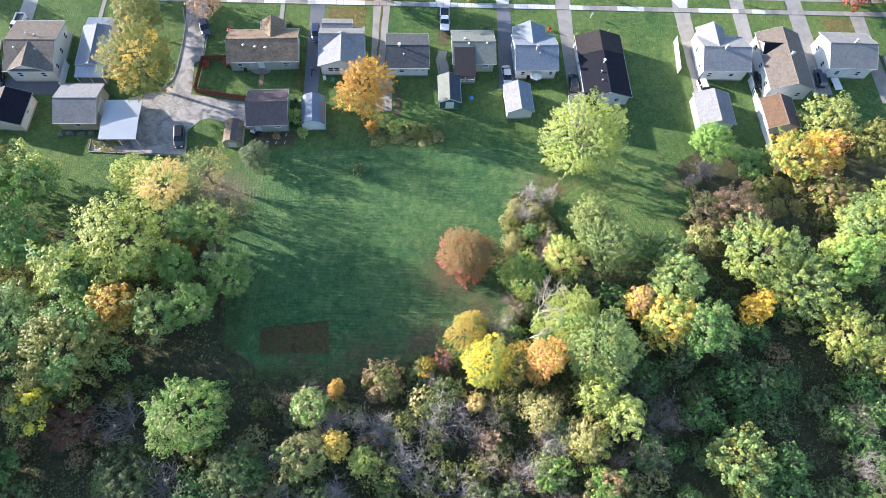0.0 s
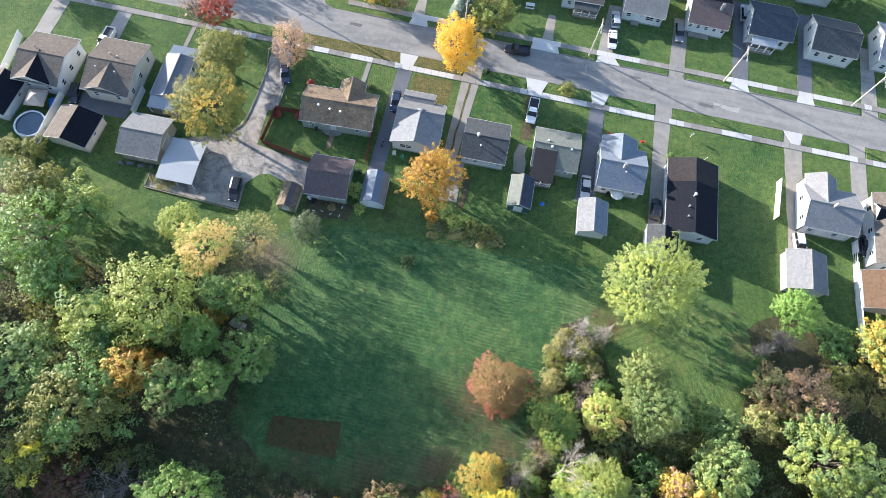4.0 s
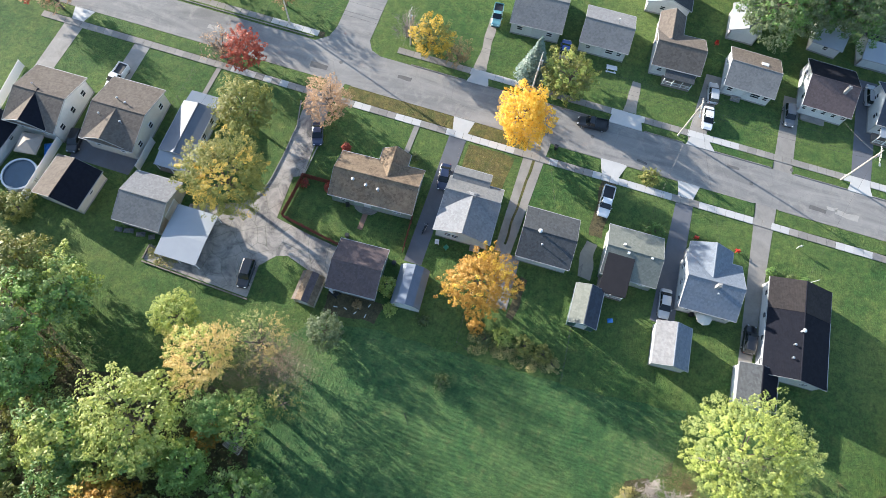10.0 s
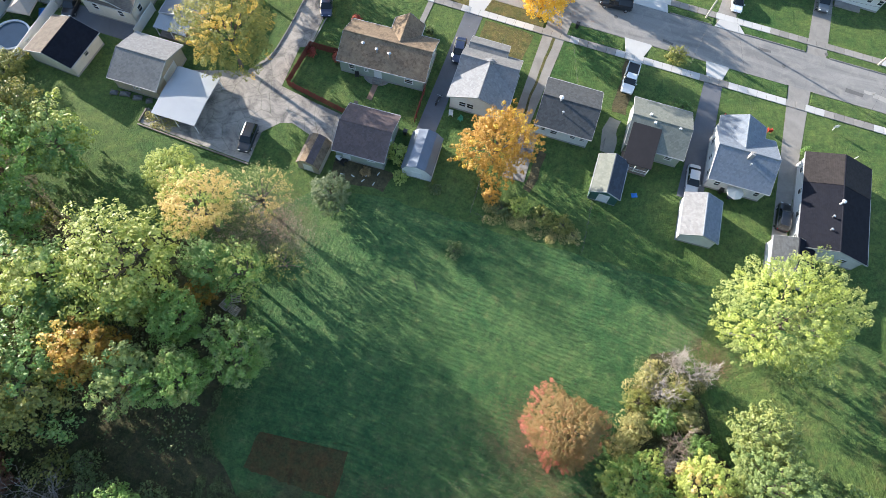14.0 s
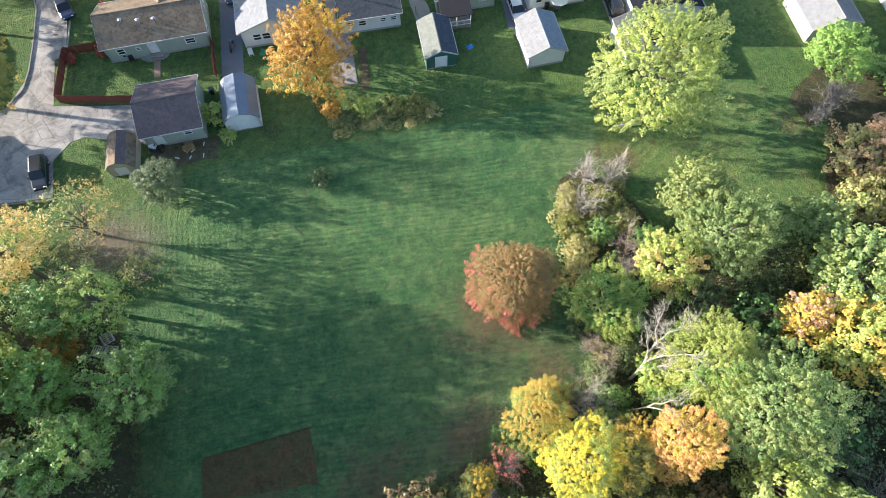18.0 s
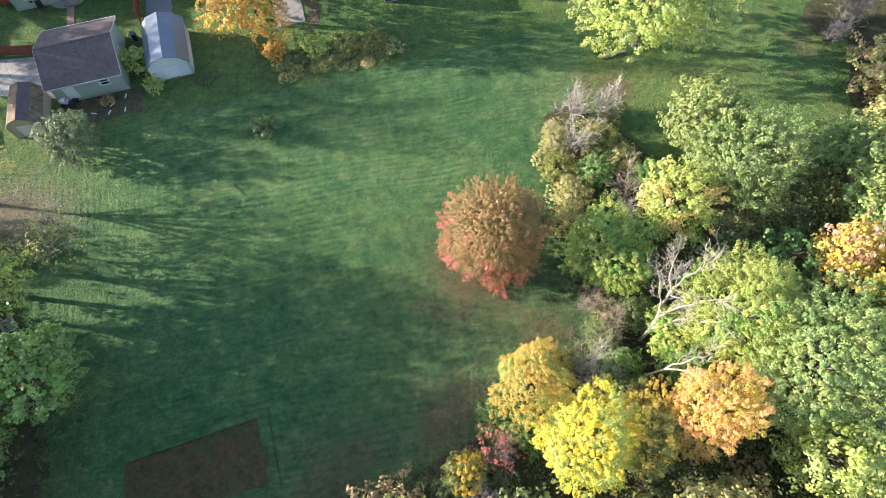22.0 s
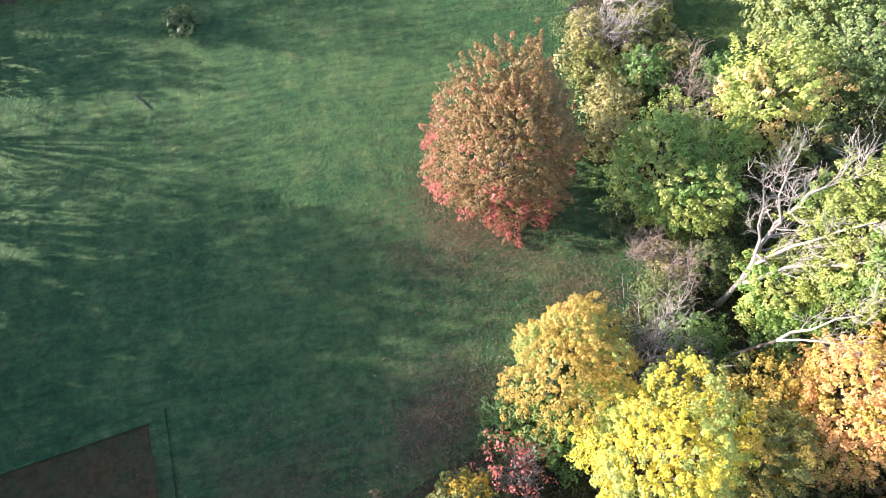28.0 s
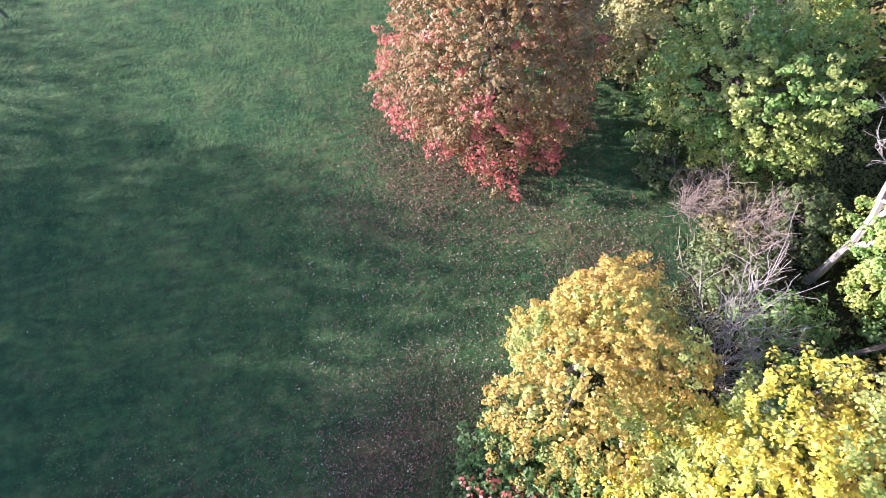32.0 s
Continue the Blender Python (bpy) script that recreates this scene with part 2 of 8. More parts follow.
RUST_GRASS = turf("dead_rust_grass", (0.15, 0.062, 0.03), (0.19, 0.095, 0.045), (0.05, 0.075, 0.034), bare_amount=0.4, clumps=0.7)
FLOOR_WOOD = turf("forest_floor", (0.052, 0.062, 0.032), (0.085, 0.085, 0.045), (0.115, 0.09, 0.058), bare_amount=0.25)
SOIL = turf("bare_soil", (0.1, 0.085, 0.055), (0.15, 0.125, 0.08), (0.07, 0.07, 0.04), bare_amount=0.25)
ASPHALT, _nt, _b, _n, _l = nodes_of("road_asphalt")
_v = coords(_nt)
_broad, _mid, _grit = noise_tex(_nt, coords(_nt, (0.05, 0.35, 1)), 1.0, 5, 0.65, 0.8), noise_tex(_nt, _v, 0.5, 6, 0.7, 0.5), noise_tex(_nt, _v, 20, 4)
_c = ramp(_nt, _broad, [(0.32, (0.15, 0.145, 0.14)), (0.5, (0.22, 0.21, 0.198)), (0.72, (0.29, 0.275, 0.255))])
_c = mix_col(_nt, ramp(_nt, _mid, [(0.5, (0, 0, 0)), (0.72, (0.7, 0.7, 0.7))]), _c, (0.31, 0.29, 0.26))
_vor = _n.new("ShaderNodeTexVoronoi")
_vor.feature = "DISTANCE_TO_EDGE"
_vor.inputs["Scale"].default_value = 0.22
_l.new(mix_col(_nt, 0.35, _v, noise_tex(_nt, _v, 0.6, 5), "ADD"), _vor.inputs["Vector"])
_c = mix_col(_nt, ramp(_nt, _vor.outputs[0], [(0.0, (0.22, 0.22, 0.22)), (0.012, (0, 0, 0))]), _c, (0.09, 0.085, 0.08))
_c = mix_col(_nt, 0.4, _c, ramp(_nt, _grit, [(0.3, (0.7, 0.7, 0.7)), (0.7, (1.25, 1.25, 1.25))]), "MULTIPLY")
_l.new(_c, _b.inputs["Base Color"])
_b.inputs["Roughness"].default_value = 0.92
bump(_nt, _b, _grit, 0.3, 0.02)
ASPHALT_DK = surface("dark_asphalt", (0.12, 0.125, 0.14), 0.9, 0, 0.25, 8, 0.3, 0.3)
LOT, _nt, _b, _n, _l = nodes_of("worn_lot_paving")
_v = coords(_nt)
_mid, _grit = noise_tex(_nt, _v, 0.4, 7, 0.72, 0.7), noise_tex(_nt, _v, 16, 4)
_c = ramp(_nt, _mid, [(0.36, (0.125, 0.115, 0.11)), (0.45, (0.22, 0.2, 0.183)), (0.54, (0.3, 0.272, 0.243)), (0.64, (0.38, 0.34, 0.3))])
_vor = _n.new("ShaderNodeTexVoronoi")
_vor.feature = "DISTANCE_TO_EDGE"
_vor.inputs["Scale"].default_value = 0.3
_l.new(mix_col(_nt, 0.5, _v, noise_tex(_nt, _v, 0.5, 5), "ADD"), _vor.inputs["Vector"])
_c = mix_col(_nt, ramp(_nt, _vor.outputs[0], [(0.0, (0.6, 0.6, 0.6)), (0.016, (0, 0, 0))]), _c, (0.075, 0.085, 0.05))
_c = mix_col(_nt, 0.4, _c, ramp(_nt, _grit, [(0.3, (0.7, 0.7, 0.7)), (0.7, (1.25, 1.25, 1.25))]), "MULTIPLY")
_l.new(_c, _b.inputs["Base Color"])
_b.inputs["Roughness"].default_value = 0.92
bump(_nt, _b, _grit, 0.3, 0.02)
BRICK_PATH = surface("reddish_path_brick", (0.25, 0.155, 0.11), 0.9, 0, 0.3, 8, 0.6, 0.3)
CONC_NEW = surface("new_concrete", (0.47, 0.455, 0.43), 0.8, 0, 0.1, 8, 0.6, 0.1, 0.1)
CONC_OLD = surface("old_concrete", (0.265, 0.245, 0.22), 0.9, 0, 0.32, 8, 0.5, 0.25, 0.3)
GRAVEL = surface("gravel_drive", (0.3, 0.27, 0.23), 0.95, 0, 0.3, 14, 0.5, 0.6)
WHITE = siding("white_siding", (0.62, 0.62, 0.61))
CREAM = siding("cream_siding", (0.62, 0.58, 0.5))
SAGE = siding("grey_green_siding", (0.32, 0.36, 0.3))
GREEN_SIDE = siding("dark_green_siding", (0.03, 0.1, 0.085))
TAN_SIDE = siding("tan_siding", (0.42, 0.36, 0.28))
TRIM = surface("white_trim_paint", (0.64, 0.64, 0.63), 0.5, 0, 0.06, 6, 0.8, 0.05)
TRIM_DULL = surface("weathered_white_trim", (0.36, 0.36, 0.355), 0.6, 0, 0.12, 6, 0.8, 0.05)
DECK_DARK = surface("dark_deck_boards", (0.02, 0.016, 0.018), 0.8, 0, 0.35, 5, 0.8, 0.3)
FOUND = surface("foundation_block", (0.3, 0.29, 0.28), 0.9, 0, 0.2, 5, 0.5, 0.3)
GLASS_M, _nt, _b, _n, _l = nodes_of("window_glass")
_b.inputs["Base Color"].default_value = (0.02, 0.025, 0.03, 1)
_b.inputs["Roughness"].default_value = 0.08
SH_BROWN = shingles("brown_shingles", (0.165, 0.122, 0.086), 0.35, (0.33, 0.25, 0.165), 0.85)
SH_TAN = shingles("tan_brown_shingles", (0.13, 0.11, 0.094), 0.25, (0.2, 0.17, 0.14), 0.5)
SH_DKBROWN = shingles("dark_brown_shingles", (0.11, 0.085, 0.085), 0.2, (0.16, 0.12, 0.11), 0.4)
SH_GREY = shingles("grey_shingles", (0.17, 0.17, 0.168), 0.18, (0.32, 0.31, 0.29), 0.4)
SH_LGREY = shingles("light_grey_shingles", (0.2, 0.2, 0.205), 0.2, (0.27, 0.265, 0.26), 0.45)
# paler copy of the light grey shingles, for a slope drawn as sunlit
SH_LGREY_LIT = shingles("sunlit_grey_shingles", (0.215, 0.22, 0.23), 0.18, (0.28, 0.275, 0.27), 0.45)
SH_BLUE = shingles("blue_grey_shingles", (0.165, 0.19, 0.225), 0.18, (0.24, 0.25, 0.27), 0.45)
SH_DARK = shingles("charcoal_shingles", (0.065, 0.07, 0.075), 0.25, (0.11, 0.11, 0.105), 0.45)
SH_BLACK = shingles("black_shingles", (0.011, 0.012, 0.018), 0.25, (0.02, 0.02, 0.024), 0.5)
SH_DUSK = shingles("dusky_brown_shingles", (0.034, 0.03, 0.03), 0.25, (0.055, 0.046, 0.042), 0.6)
SH_SLATE = shingles("dark_slate_shingles", (0.05, 0.06, 0.078), 0.2, (0.08, 0.085, 0.1), 0.4)
SH_OLIVE = shingles("weathered_olive_shingles", (0.155, 0.165, 0.145), 0.18, (0.21, 0.215, 0.185), 0.5)
SH_RUST = shingles("rust_brown_shingles", (0.12, 0.075, 0.05), 0.25, (0.17, 0.11, 0.07), 0.5)
METAL_W = surface("white_sheet_metal", (0.33, 0.35, 0.375), 0.4, 0.2, 0.08, 4, 0.3, 0.03)
METAL_G = surface("grey_sheet_metal", (0.13, 0.145, 0.17), 0.55, 0.3, 0.15, 4, 0.4, 0.05)
METAL_B = surface("silver_blue_sheet_metal", (0.15, 0.175, 0.215), 0.4, 0.4, 0.2, 4, 0.5, 0.05)
WIRE = surface("dull_fence_wire", (0.1, 0.1, 0.095), 0.7, 0.3, 0.15, 6, 1, 0.05)
STEEL = surface("galvanised_steel", (0.5, 0.51, 0.52), 0.4, 0.8, 0.1, 6, 1, 0.05)
WOOD_GREY = surface("weathered_wood", (0.24, 0.2, 0.17), 0.9, 0, 0.3, 5, 0.8, 0.4, 0.3)
WOOD_RED = surface("red_stained_fence_wood", (0.17, 0.036, 0.024), 0.85, 0, 0.25, 5, 0.7, 0.3, 0.25)
POLE_WOOD = surface("pole_wood", (0.5, 0.45, 0.38), 0.9, 0, 0.2, 5, 0.8, 0.3)
BLACK_PLASTIC = surface("black_plastic", (0.02, 0.02, 0.022), 0.5, 0, 0.2, 5, 1, 0.05)
RED_PLASTIC = surface("red_plastic", (0.55, 0.05, 0.03), 0.45, 0, 0.1, 5, 1, 0.05)
BLUE_TARP = surface("blue_tarpaulin", (0.03, 0.2, 0.6), 0.45, 0, 0.2, 5, 1, 0.2)
BARK = surface("grey_brown_bark", (0.14, 0.115, 0.09), 0.95, 0, 0.35, 5, 1.2, 0.6)
BARK_PALE = surface("bleached_dead_wood", (0.34, 0.305, 0.26), 0.9, 0, 0.25, 5, 1.2, 0.4)
TWIG = surface("grey_twigs", (0.25, 0.22, 0.2), 0.95, 0, 0.25, 5, 1.0, 0.2)
TWIG_P = surface("pale_twigs", (0.33, 0.29, 0.26), 0.95, 0, 0.25, 5, 1.0, 0.2)
TWIG_R = surface("reddish_twigs", (0.25, 0.2, 0.16), 0.95, 0, 0.25, 5, 1.0, 0.2)

L_YG = foliage("yellow_green_leaves", [(0.1, (0.115, 0.16, 0.03)), (0.5, (0.2, 0.232, 0.055)), (0.9, (0.3, 0.3, 0.1))])
L_PALE = foliage("pale_green_leaves", [(0.1, (0.088, 0.125, 0.036)), (0.5, (0.148, 0.18, 0.054)), (0.9, (0.23, 0.24, 0.09))])
L_LIME = foliage("bright_green_leaves", [(0.1, (0.065, 0.13, 0.025)), (0.5, (0.115, 0.185, 0.042)), (0.9, (0.195, 0.25, 0.072))])
L_GREEN = foliage("green_leaves", [(0.1, (0.055, 0.11, 0.03)), (0.5, (0.1, 0.165, 0.045)), (0.9, (0.165, 0.215, 0.075))])
L_GGREEN = foliage("grey_green_leaves", [(0.1, (0.075, 0.12, 0.036)), (0.5, (0.125, 0.172, 0.056)), (0.9, (0.2, 0.24, 0.09))])
L_BLUEG = foliage("blue_green_leaves", [(0.1, (0.05, 0.11, 0.026)), (0.5, (0.085, 0.165, 0.04)), (0.9, (0.14, 0.22, 0.065))])
L_OLIVE = foliage("olive_leaves", [(0.1, (0.075, 0.092, 0.024)), (0.5, (0.125, 0.132, 0.034)), (0.9, (0.215, 0.185, 0.05))])
L_GOLD = foliage("golden_leaves", [(0.1, (0.22, 0.155, 0.02)), (0.5, (0.35, 0.24, 0.03)), (0.9, (0.47, 0.33, 0.07))])
L_YELLOW = foliage("bright_yellow_leaves", [(0.08, (0.2, 0.23, 0.035)), (0.45, (0.38, 0.325, 0.035)), (0.95, (0.49, 0.37, 0.075))])
L_STREET = foliage("deep_yellow_leaves", [(0.1, (0.38, 0.22, 0.018)), (0.5, (0.47, 0.3, 0.03)), (0.9, (0.52, 0.37, 0.09))])
L_AMBER = foliage("amber_yellow_leaves", [(0.1, (0.19, 0.16, 0.045)), (0.45, (0.32, 0.245, 0.05)), (0.75, (0.385, 0.26, 0.06)), (0.95, (0.42, 0.215, 0.075))])
L_ORANGE = foliage("orange_leaves", [(0.1, (0.16, 0.085, 0.014)), (0.5, (0.245, 0.14, 0.024)), (0.9, (0.33, 0.2, 0.05))])
L_PEACH = foliage("peach_orange_leaves", [(0.1, (0.31, 0.18, 0.05)), (0.5, (0.44, 0.245, 0.085)), (0.9, (0.54, 0.31, 0.13))])
L_RUST = foliage("rust_brown_leaves", [(0.1, (0.095, 0.08, 0.03)), (0.45, (0.14, 0.1, 0.038)), (0.72, (0.18, 0.102, 0.042)), (0.95, (0.23, 0.082, 0.046))])
L_CRIMSON = foliage("pink_red_leaves", [(0.1, (0.17, 0.055, 0.035)), (0.5, (0.27, 0.08, 0.06)), (0.9, (0.36, 0.14, 0.1))])
L_RED = foliage("red_leaves", [(0.1, (0.13, 0.028, 0.018)), (0.5, (0.23, 0.048, 0.03)), (0.9, (0.32, 0.09, 0.05))])
L_PINK = foliage("pinkish_tan_leaves", [(0.1, (0.2, 0.125, 0.07)), (0.5, (0.31, 0.195, 0.115)), (0.9, (0.4, 0.28, 0.17))])
L_PEACHY = foliage("pinkish_yellow_leaves", [(0.1, (0.22, 0.19, 0.055)), (0.5, (0.34, 0.26, 0.095)), (0.9, (0.42, 0.29, 0.14))])
L_SAGE = foliage("sage_green_leaves", [(0.1, (0.05, 0.07, 0.03)), (0.5, (0.08, 0.105, 0.05)), (0.9, (0.125, 0.15, 0.08))])
L_BROWN = foliage("brown_leaves", [(0.1, (0.1, 0.07, 0.035)), (0.5, (0.18, 0.125, 0.06)), (0.9, (0.27, 0.19, 0.1))])
L_DKRED = foliage("dark_maroon_leaves", [(0.1, (0.06, 0.027, 0.018)), (0.5, (0.1, 0.046, 0.028)), (0.9, (0.15, 0.078, 0.042))])
L_DARK = foliage("deep_green_leaves", [(0.1, (0.03, 0.07, 0.02)), (0.5, (0.06, 0.115, 0.03)), (0.9, (0.11, 0.17, 0.05))])
L_SPRUCE = foliage("blue_spruce_needles", [(0.1, (0.03, 0.055, 0.045)), (0.5, (0.055, 0.085, 0.07)), (0.9, (0.09, 0.12, 0.1))], through_light=0.1)
L_BRUSH = foliage("undergrowth_leaves", [(0.05, (0.04, 0.05, 0.02)), (0.4, (0.062, 0.088, 0.03)), (0.7, (0.11, 0.13, 0.048)), (0.95, (0.165, 0.14, 0.065))])
L_DRYBRUSH = foliage("dry_brush_leaves", [(0.05, (0.1, 0.09, 0.035)), (0.4, (0.17, 0.17, 0.06)), (0.7, (0.26, 0.22, 0.09)), (0.95, (0.32, 0.22, 0.11))])
BLADES = foliage("grass_blades", [(0.1, (0.052, 0.11, 0.045)), (0.5, (0.09, 0.16, 0.06)), (0.9, (0.16, 0.2, 0.08))], through_light=0.5)
FALLEN = foliage("fallen_leaves", [(0.05, (0.12, 0.07, 0.042)), (0.5, (0.19, 0.13, 0.088)), (0.85, (0.29, 0.23, 0.165))], through_light=0.1)
FALLEN_PALE = foliage("fallen_pale_leaves", [(0.1, (0.3, 0.24, 0.17)), (0.9, (0.5, 0.45, 0.36))], through_light=0.1)
FALLEN_RED = foliage("fallen_red_leaves", [(0.05, (0.09, 0.035, 0.025)), (0.5, (0.15, 0.06, 0.045)), (0.9, (0.22, 0.11, 0.08))], through_light=0.1)

# ---- building helpers ----


def obj(name, me, parent=None, m=None):
    ob = new(name, me)
    if parent:
        ob.parent = parent
    if m is not None:
        ob.matrix_basis = m
    return ob


def part(name, bm, material, parent=None, label="", m=None):
    me = bpy.data.meshes.new(name)
    bm.normal_update()
    bm.to_mesh(me)
    bm.free()
    me.materials.append(material)
    ob = obj(name, me, parent, m)
    if label:
        ob["label"] = label
    return ob


def thing(name, m, label, category, group="", kind=""):
    ob = new(name)
    ob.empty_display_size = 0.3
    ob.matrix_basis = m
    return tagged(ob, label, category, group, kind)


def add_box(bm, x0, x1, y0, y1, z0, z1, m=None):
    vs = [bm.verts.new((x, y, z)) for z in (z0, z1) for x, y in ((x0, y0), (x1, y0), (x1, y1), (x0, y1))]
    for f in ((3, 2, 1, 0), (4, 5, 6, 7), (0, 1, 5, 4), (1, 2, 6, 5), (2, 3, 7, 6), (3, 0, 4, 7)):
        bm.faces.new([vs[i] for i in f])
    if m is not None:
        bmesh.ops.transform(bm, matrix=m, verts=vs)
    return vs


def box(x0, x1, y0, y1, z0, z1, bevel=0.0):
    bm = bmesh.new()
    add_box(bm, x0, x1, y0, y1, z0, z1)
    if bevel:
        bmesh.ops.bevel(bm, geom=bm.edges[:], offset=bevel, segments=2, affect="EDGES")
    return bm


def add_tube(bm, pts, radii, n=6, cap=True):
    """A tapered tube through the points."""
    rings = []
    for i, p in enumerate(pts):
        a, b = Vector(pts[max(i - 1, 0)]), Vector(pts[min(i + 1, len(pts) - 1)])
        q = (b - a).to_track_quat("Z", "Y")
        rings.append([bm.verts.new(Vector(p) + q @ Vector((radii[i] * math.cos(2 * math.pi * k / n), radii[i] * math.sin(2 * math.pi * k / n), 0))) for k in range(n)])
    for r, s in zip(rings, rings[1:]):
        for k in range(n):
            bm.faces.new((r[k], r[(k + 1) % n], s[(k + 1) % n], s[k]))
    if cap:
        bm.faces.new(rings[0][::-1])
        bm.faces.new(rings[-1])


def tube(pts, radii, n=6):
    bm = bmesh.new()
    add_tube(bm, pts, radii, n)
    return bm


def prism(outline, z0, z1):
    """An upright block over an outline."""
    bm = bmesh.new()
    lo, hi = [bm.verts.new((x, y, z0)) for x, y in outline], [bm.verts.new((x, y, z1)) for x, y in outline]
    n = len(outline)
    bm.faces.new(lo[::-1])
    bm.faces.new(hi)
    for i in range(n):
        bm.faces.new((lo[i], lo[(i + 1) % n], hi[(i + 1) % n], hi[i]))
    bmesh.ops.recalc_face_normals(bm, faces=bm.faces[:])
    return bm


def wavy(outline, step=1.5, amp=0.4, seed=1, scale=0.35):
    """The outline with its sides broken up into uneven natural edges."""
    out = []
    for i, (x, y) in enumerate(outline):
        u, w = outline[(i + 1) % len(outline)]
        n = max(1, int(math.hypot(u - x, w - y) / step))
        if n > 120:
            n = 1
        for k in range(n):
            a, b = x + (u - x) * k / n, y + (w - y) * k / n
            v = noise.noise_vector(Vector((a * scale, b * scale, seed * 7.3)))
            out.append((a + v.x * amp * 2, b + v.y * amp * 2))
    return out


def sheet(name, outline, z, material, label="", category="ground", thick=None):
    bm = prism(outline, z - (thick or z + 0.05), z)
    bmesh.ops.triangulate(bm, faces=[f for f in bm.faces if len(f.verts) > 4])
    return tagged(part(name, bm, material), label, category, kind="structure")


def rng_of(seed):
    return np.random.default_rng(seed)

# ---- ground, road and paving ----
bm = bmesh.new()
bmesh.ops.create_grid(bm, x_segments=8, y_segments=8, size=1500)
tagged(part("ground", bm, LAWN), "green lawn grass between the houses", "ground", kind="structure")
sheet("forest_floor", wavy([(-260, -200), (260, -200), (260, 66), (84, 66), (72, 58), (58, 57), (53, 50), (49, 38), (37, 37), (29, 41), (26, 48),
      (22, 51.5), (19.2, 50.5), (18.2, 47), (17.6, 43), (16.6, 38), (18.6, 35), (18.8, 31.5), (17.4, 29.2), (14, 27.6), (10.8, 25.6), (6.7, 22.8), (4.9, 23.6), (-0.5, 20.2), (-12, 17.5), (-22, 18.5), (-28, 23), (-30, 32), (-32, 39),
      (-38, 45), (-46, 46), (-53, 43), (-58, 42), (-64, 45), (-72, 50), (-86, 55), (-96, 57), (-260, 60)]), 0.012, FLOOR_WOOD, "dark forest floor with leaf litter and weeds")
sheet("field", wavy([(-30, 24), (-24, 18.5), (-12, 17.2), (-2, 19), (5, 21.6), (9, 22.6), (13, 26), (17, 28), (18.8, 31.5), (18.4, 36), (17.4, 40), (18, 45), (19.2, 50.5), (25, 53), (26, 62), (8, 60.5),
      (-10, 60), (-20, 60), (-30, 58), (-36, 52), (-33, 44), (-31, 36)], 1.5, 0.3, 2), 0.02, FIELD, "mown green field with faint swaths")
sheet("field_strip", wavy([(26.5, 48.5), (30, 42), (37, 38), (48.5, 39), (52, 50), (54, 57), (46, 60), (36, 62), (27, 55)], 1.5, 0.3, 3), 0.016, FIELD_E, "mown strip of yellowish grass")
sheet("dead_grass_patch", wavy([(-24.3, 21.4), (-12.9, 21.4), (-13.3, 27.2), (-21.5, 26.7), (-24.3, 25.8)], 0.6, 0.2, 4, 1.1), 0.03, RUST_GRASS, "rusty brown rectangle of dead grass")
bm = prism([(-24.6, 26.2), (-13.2, 27.5), (-12.4, 27.5), (-12.0, 21.4), (-12.7, 21.4), (-13.1, 26.9), (-24.6, 25.7)], -0.02, 0.14)
tagged(part("grass_ridge", bm, FIELD), "low grassy ridge round a dead patch", "ground", kind="structure")
sheet("soil_path", wavy([(52, 52), (58, 56), (66, 54), (74, 50), (75, 53), (66, 58), (57, 60.5), (51, 57)], 0.8, 0.4, 7, 0.7), 0.022, FLOOR_WOOD, "bare earth track at the wood's edge")
sheet("garage_yard", wavy([(-29.5, 60), (-21.5, 60.5), (-21, 64), (-29.5, 64)], 0.8, 0.2, 8), 0.014, SOIL, "bare dark earth behind a garage")
sheet("dry_lawn", wavy([(-16.5, 87.6), (-9, 87.6), (-8.5, 94.4), (-16.6, 94.6)], 0.8, 0.15, 9), 0.014, LAWN_DRY, "lawn strewn with dry brown leaves")
sheet("dry_lawn", wavy([(91, 88.5), (97, 88.5), (97, 94.4), (90, 94.4)], 0.8, 0.15, 10), 0.014, LAWN_DRY, "lawn strewn with dry brown leaves")

sheet("road", [(-400, 99.0), (400, 99.0), (400, 106.4), (-36.5, 106.4), (-38.4, 107.2), (-39.4, 109), (-39.5, 260), (-46, 260), (-46, 110), (-46.6, 107.6), (-48.6, 106), (-400, 106)],
      0.03, ASPHALT, "sun-bleached grey asphalt street with a side street", "road")
for k, (x0, x1) in enumerate(((-96, -43.4), (-39.5, -7.6), (-3.2, 5.4), (9.4, 18.6), (22, 31.4), (35.2, 57.2), (60.9, 70.2), (73.8, 83), (86.8, 120))):
    sheet("verge", wavy([(x0, 96.35), (x1, 96.35), (x1, 98.8), (x0, 98.8)], 1.0, 0.06, 20 + k, 1.5), 0.10, LAWN_DRY if k in (1,) else LAWN, "grass verge between pavement and kerb", "grass")
    bm = box(x0 + 0.2, x1 - 0.2, 98.82, 98.98, 0.0, 0.14, 0.02)
    tagged(part("kerb", bm, CONC_OLD), "worn concrete kerb", "kerb", kind="structure")
for k, (x0, x1) in enumerate(((-96, -49), (-31, -20.5), (-17, 4), (11, 18.3), (23.5, 33.5), (37, 46.5), (50.2, 60), (63.5, 73), (77, 120))):
    sheet("verge", wavy([(x0, 106.65), (x1, 106.65), (x1, 107.95), (x0, 107.95)], 1.0, 0.06, 40 + k, 1.5), 0.10, LAWN, "grass verge between pavement and kerb", "grass")
    bm = box(x0 + 0.2, x1 - 0.2, 106.42, 106.58, 0.0, 0.14, 0.02)
    tagged(part("kerb", bm, CONC_OLD), "worn concrete kerb", "kerb", kind="structure")


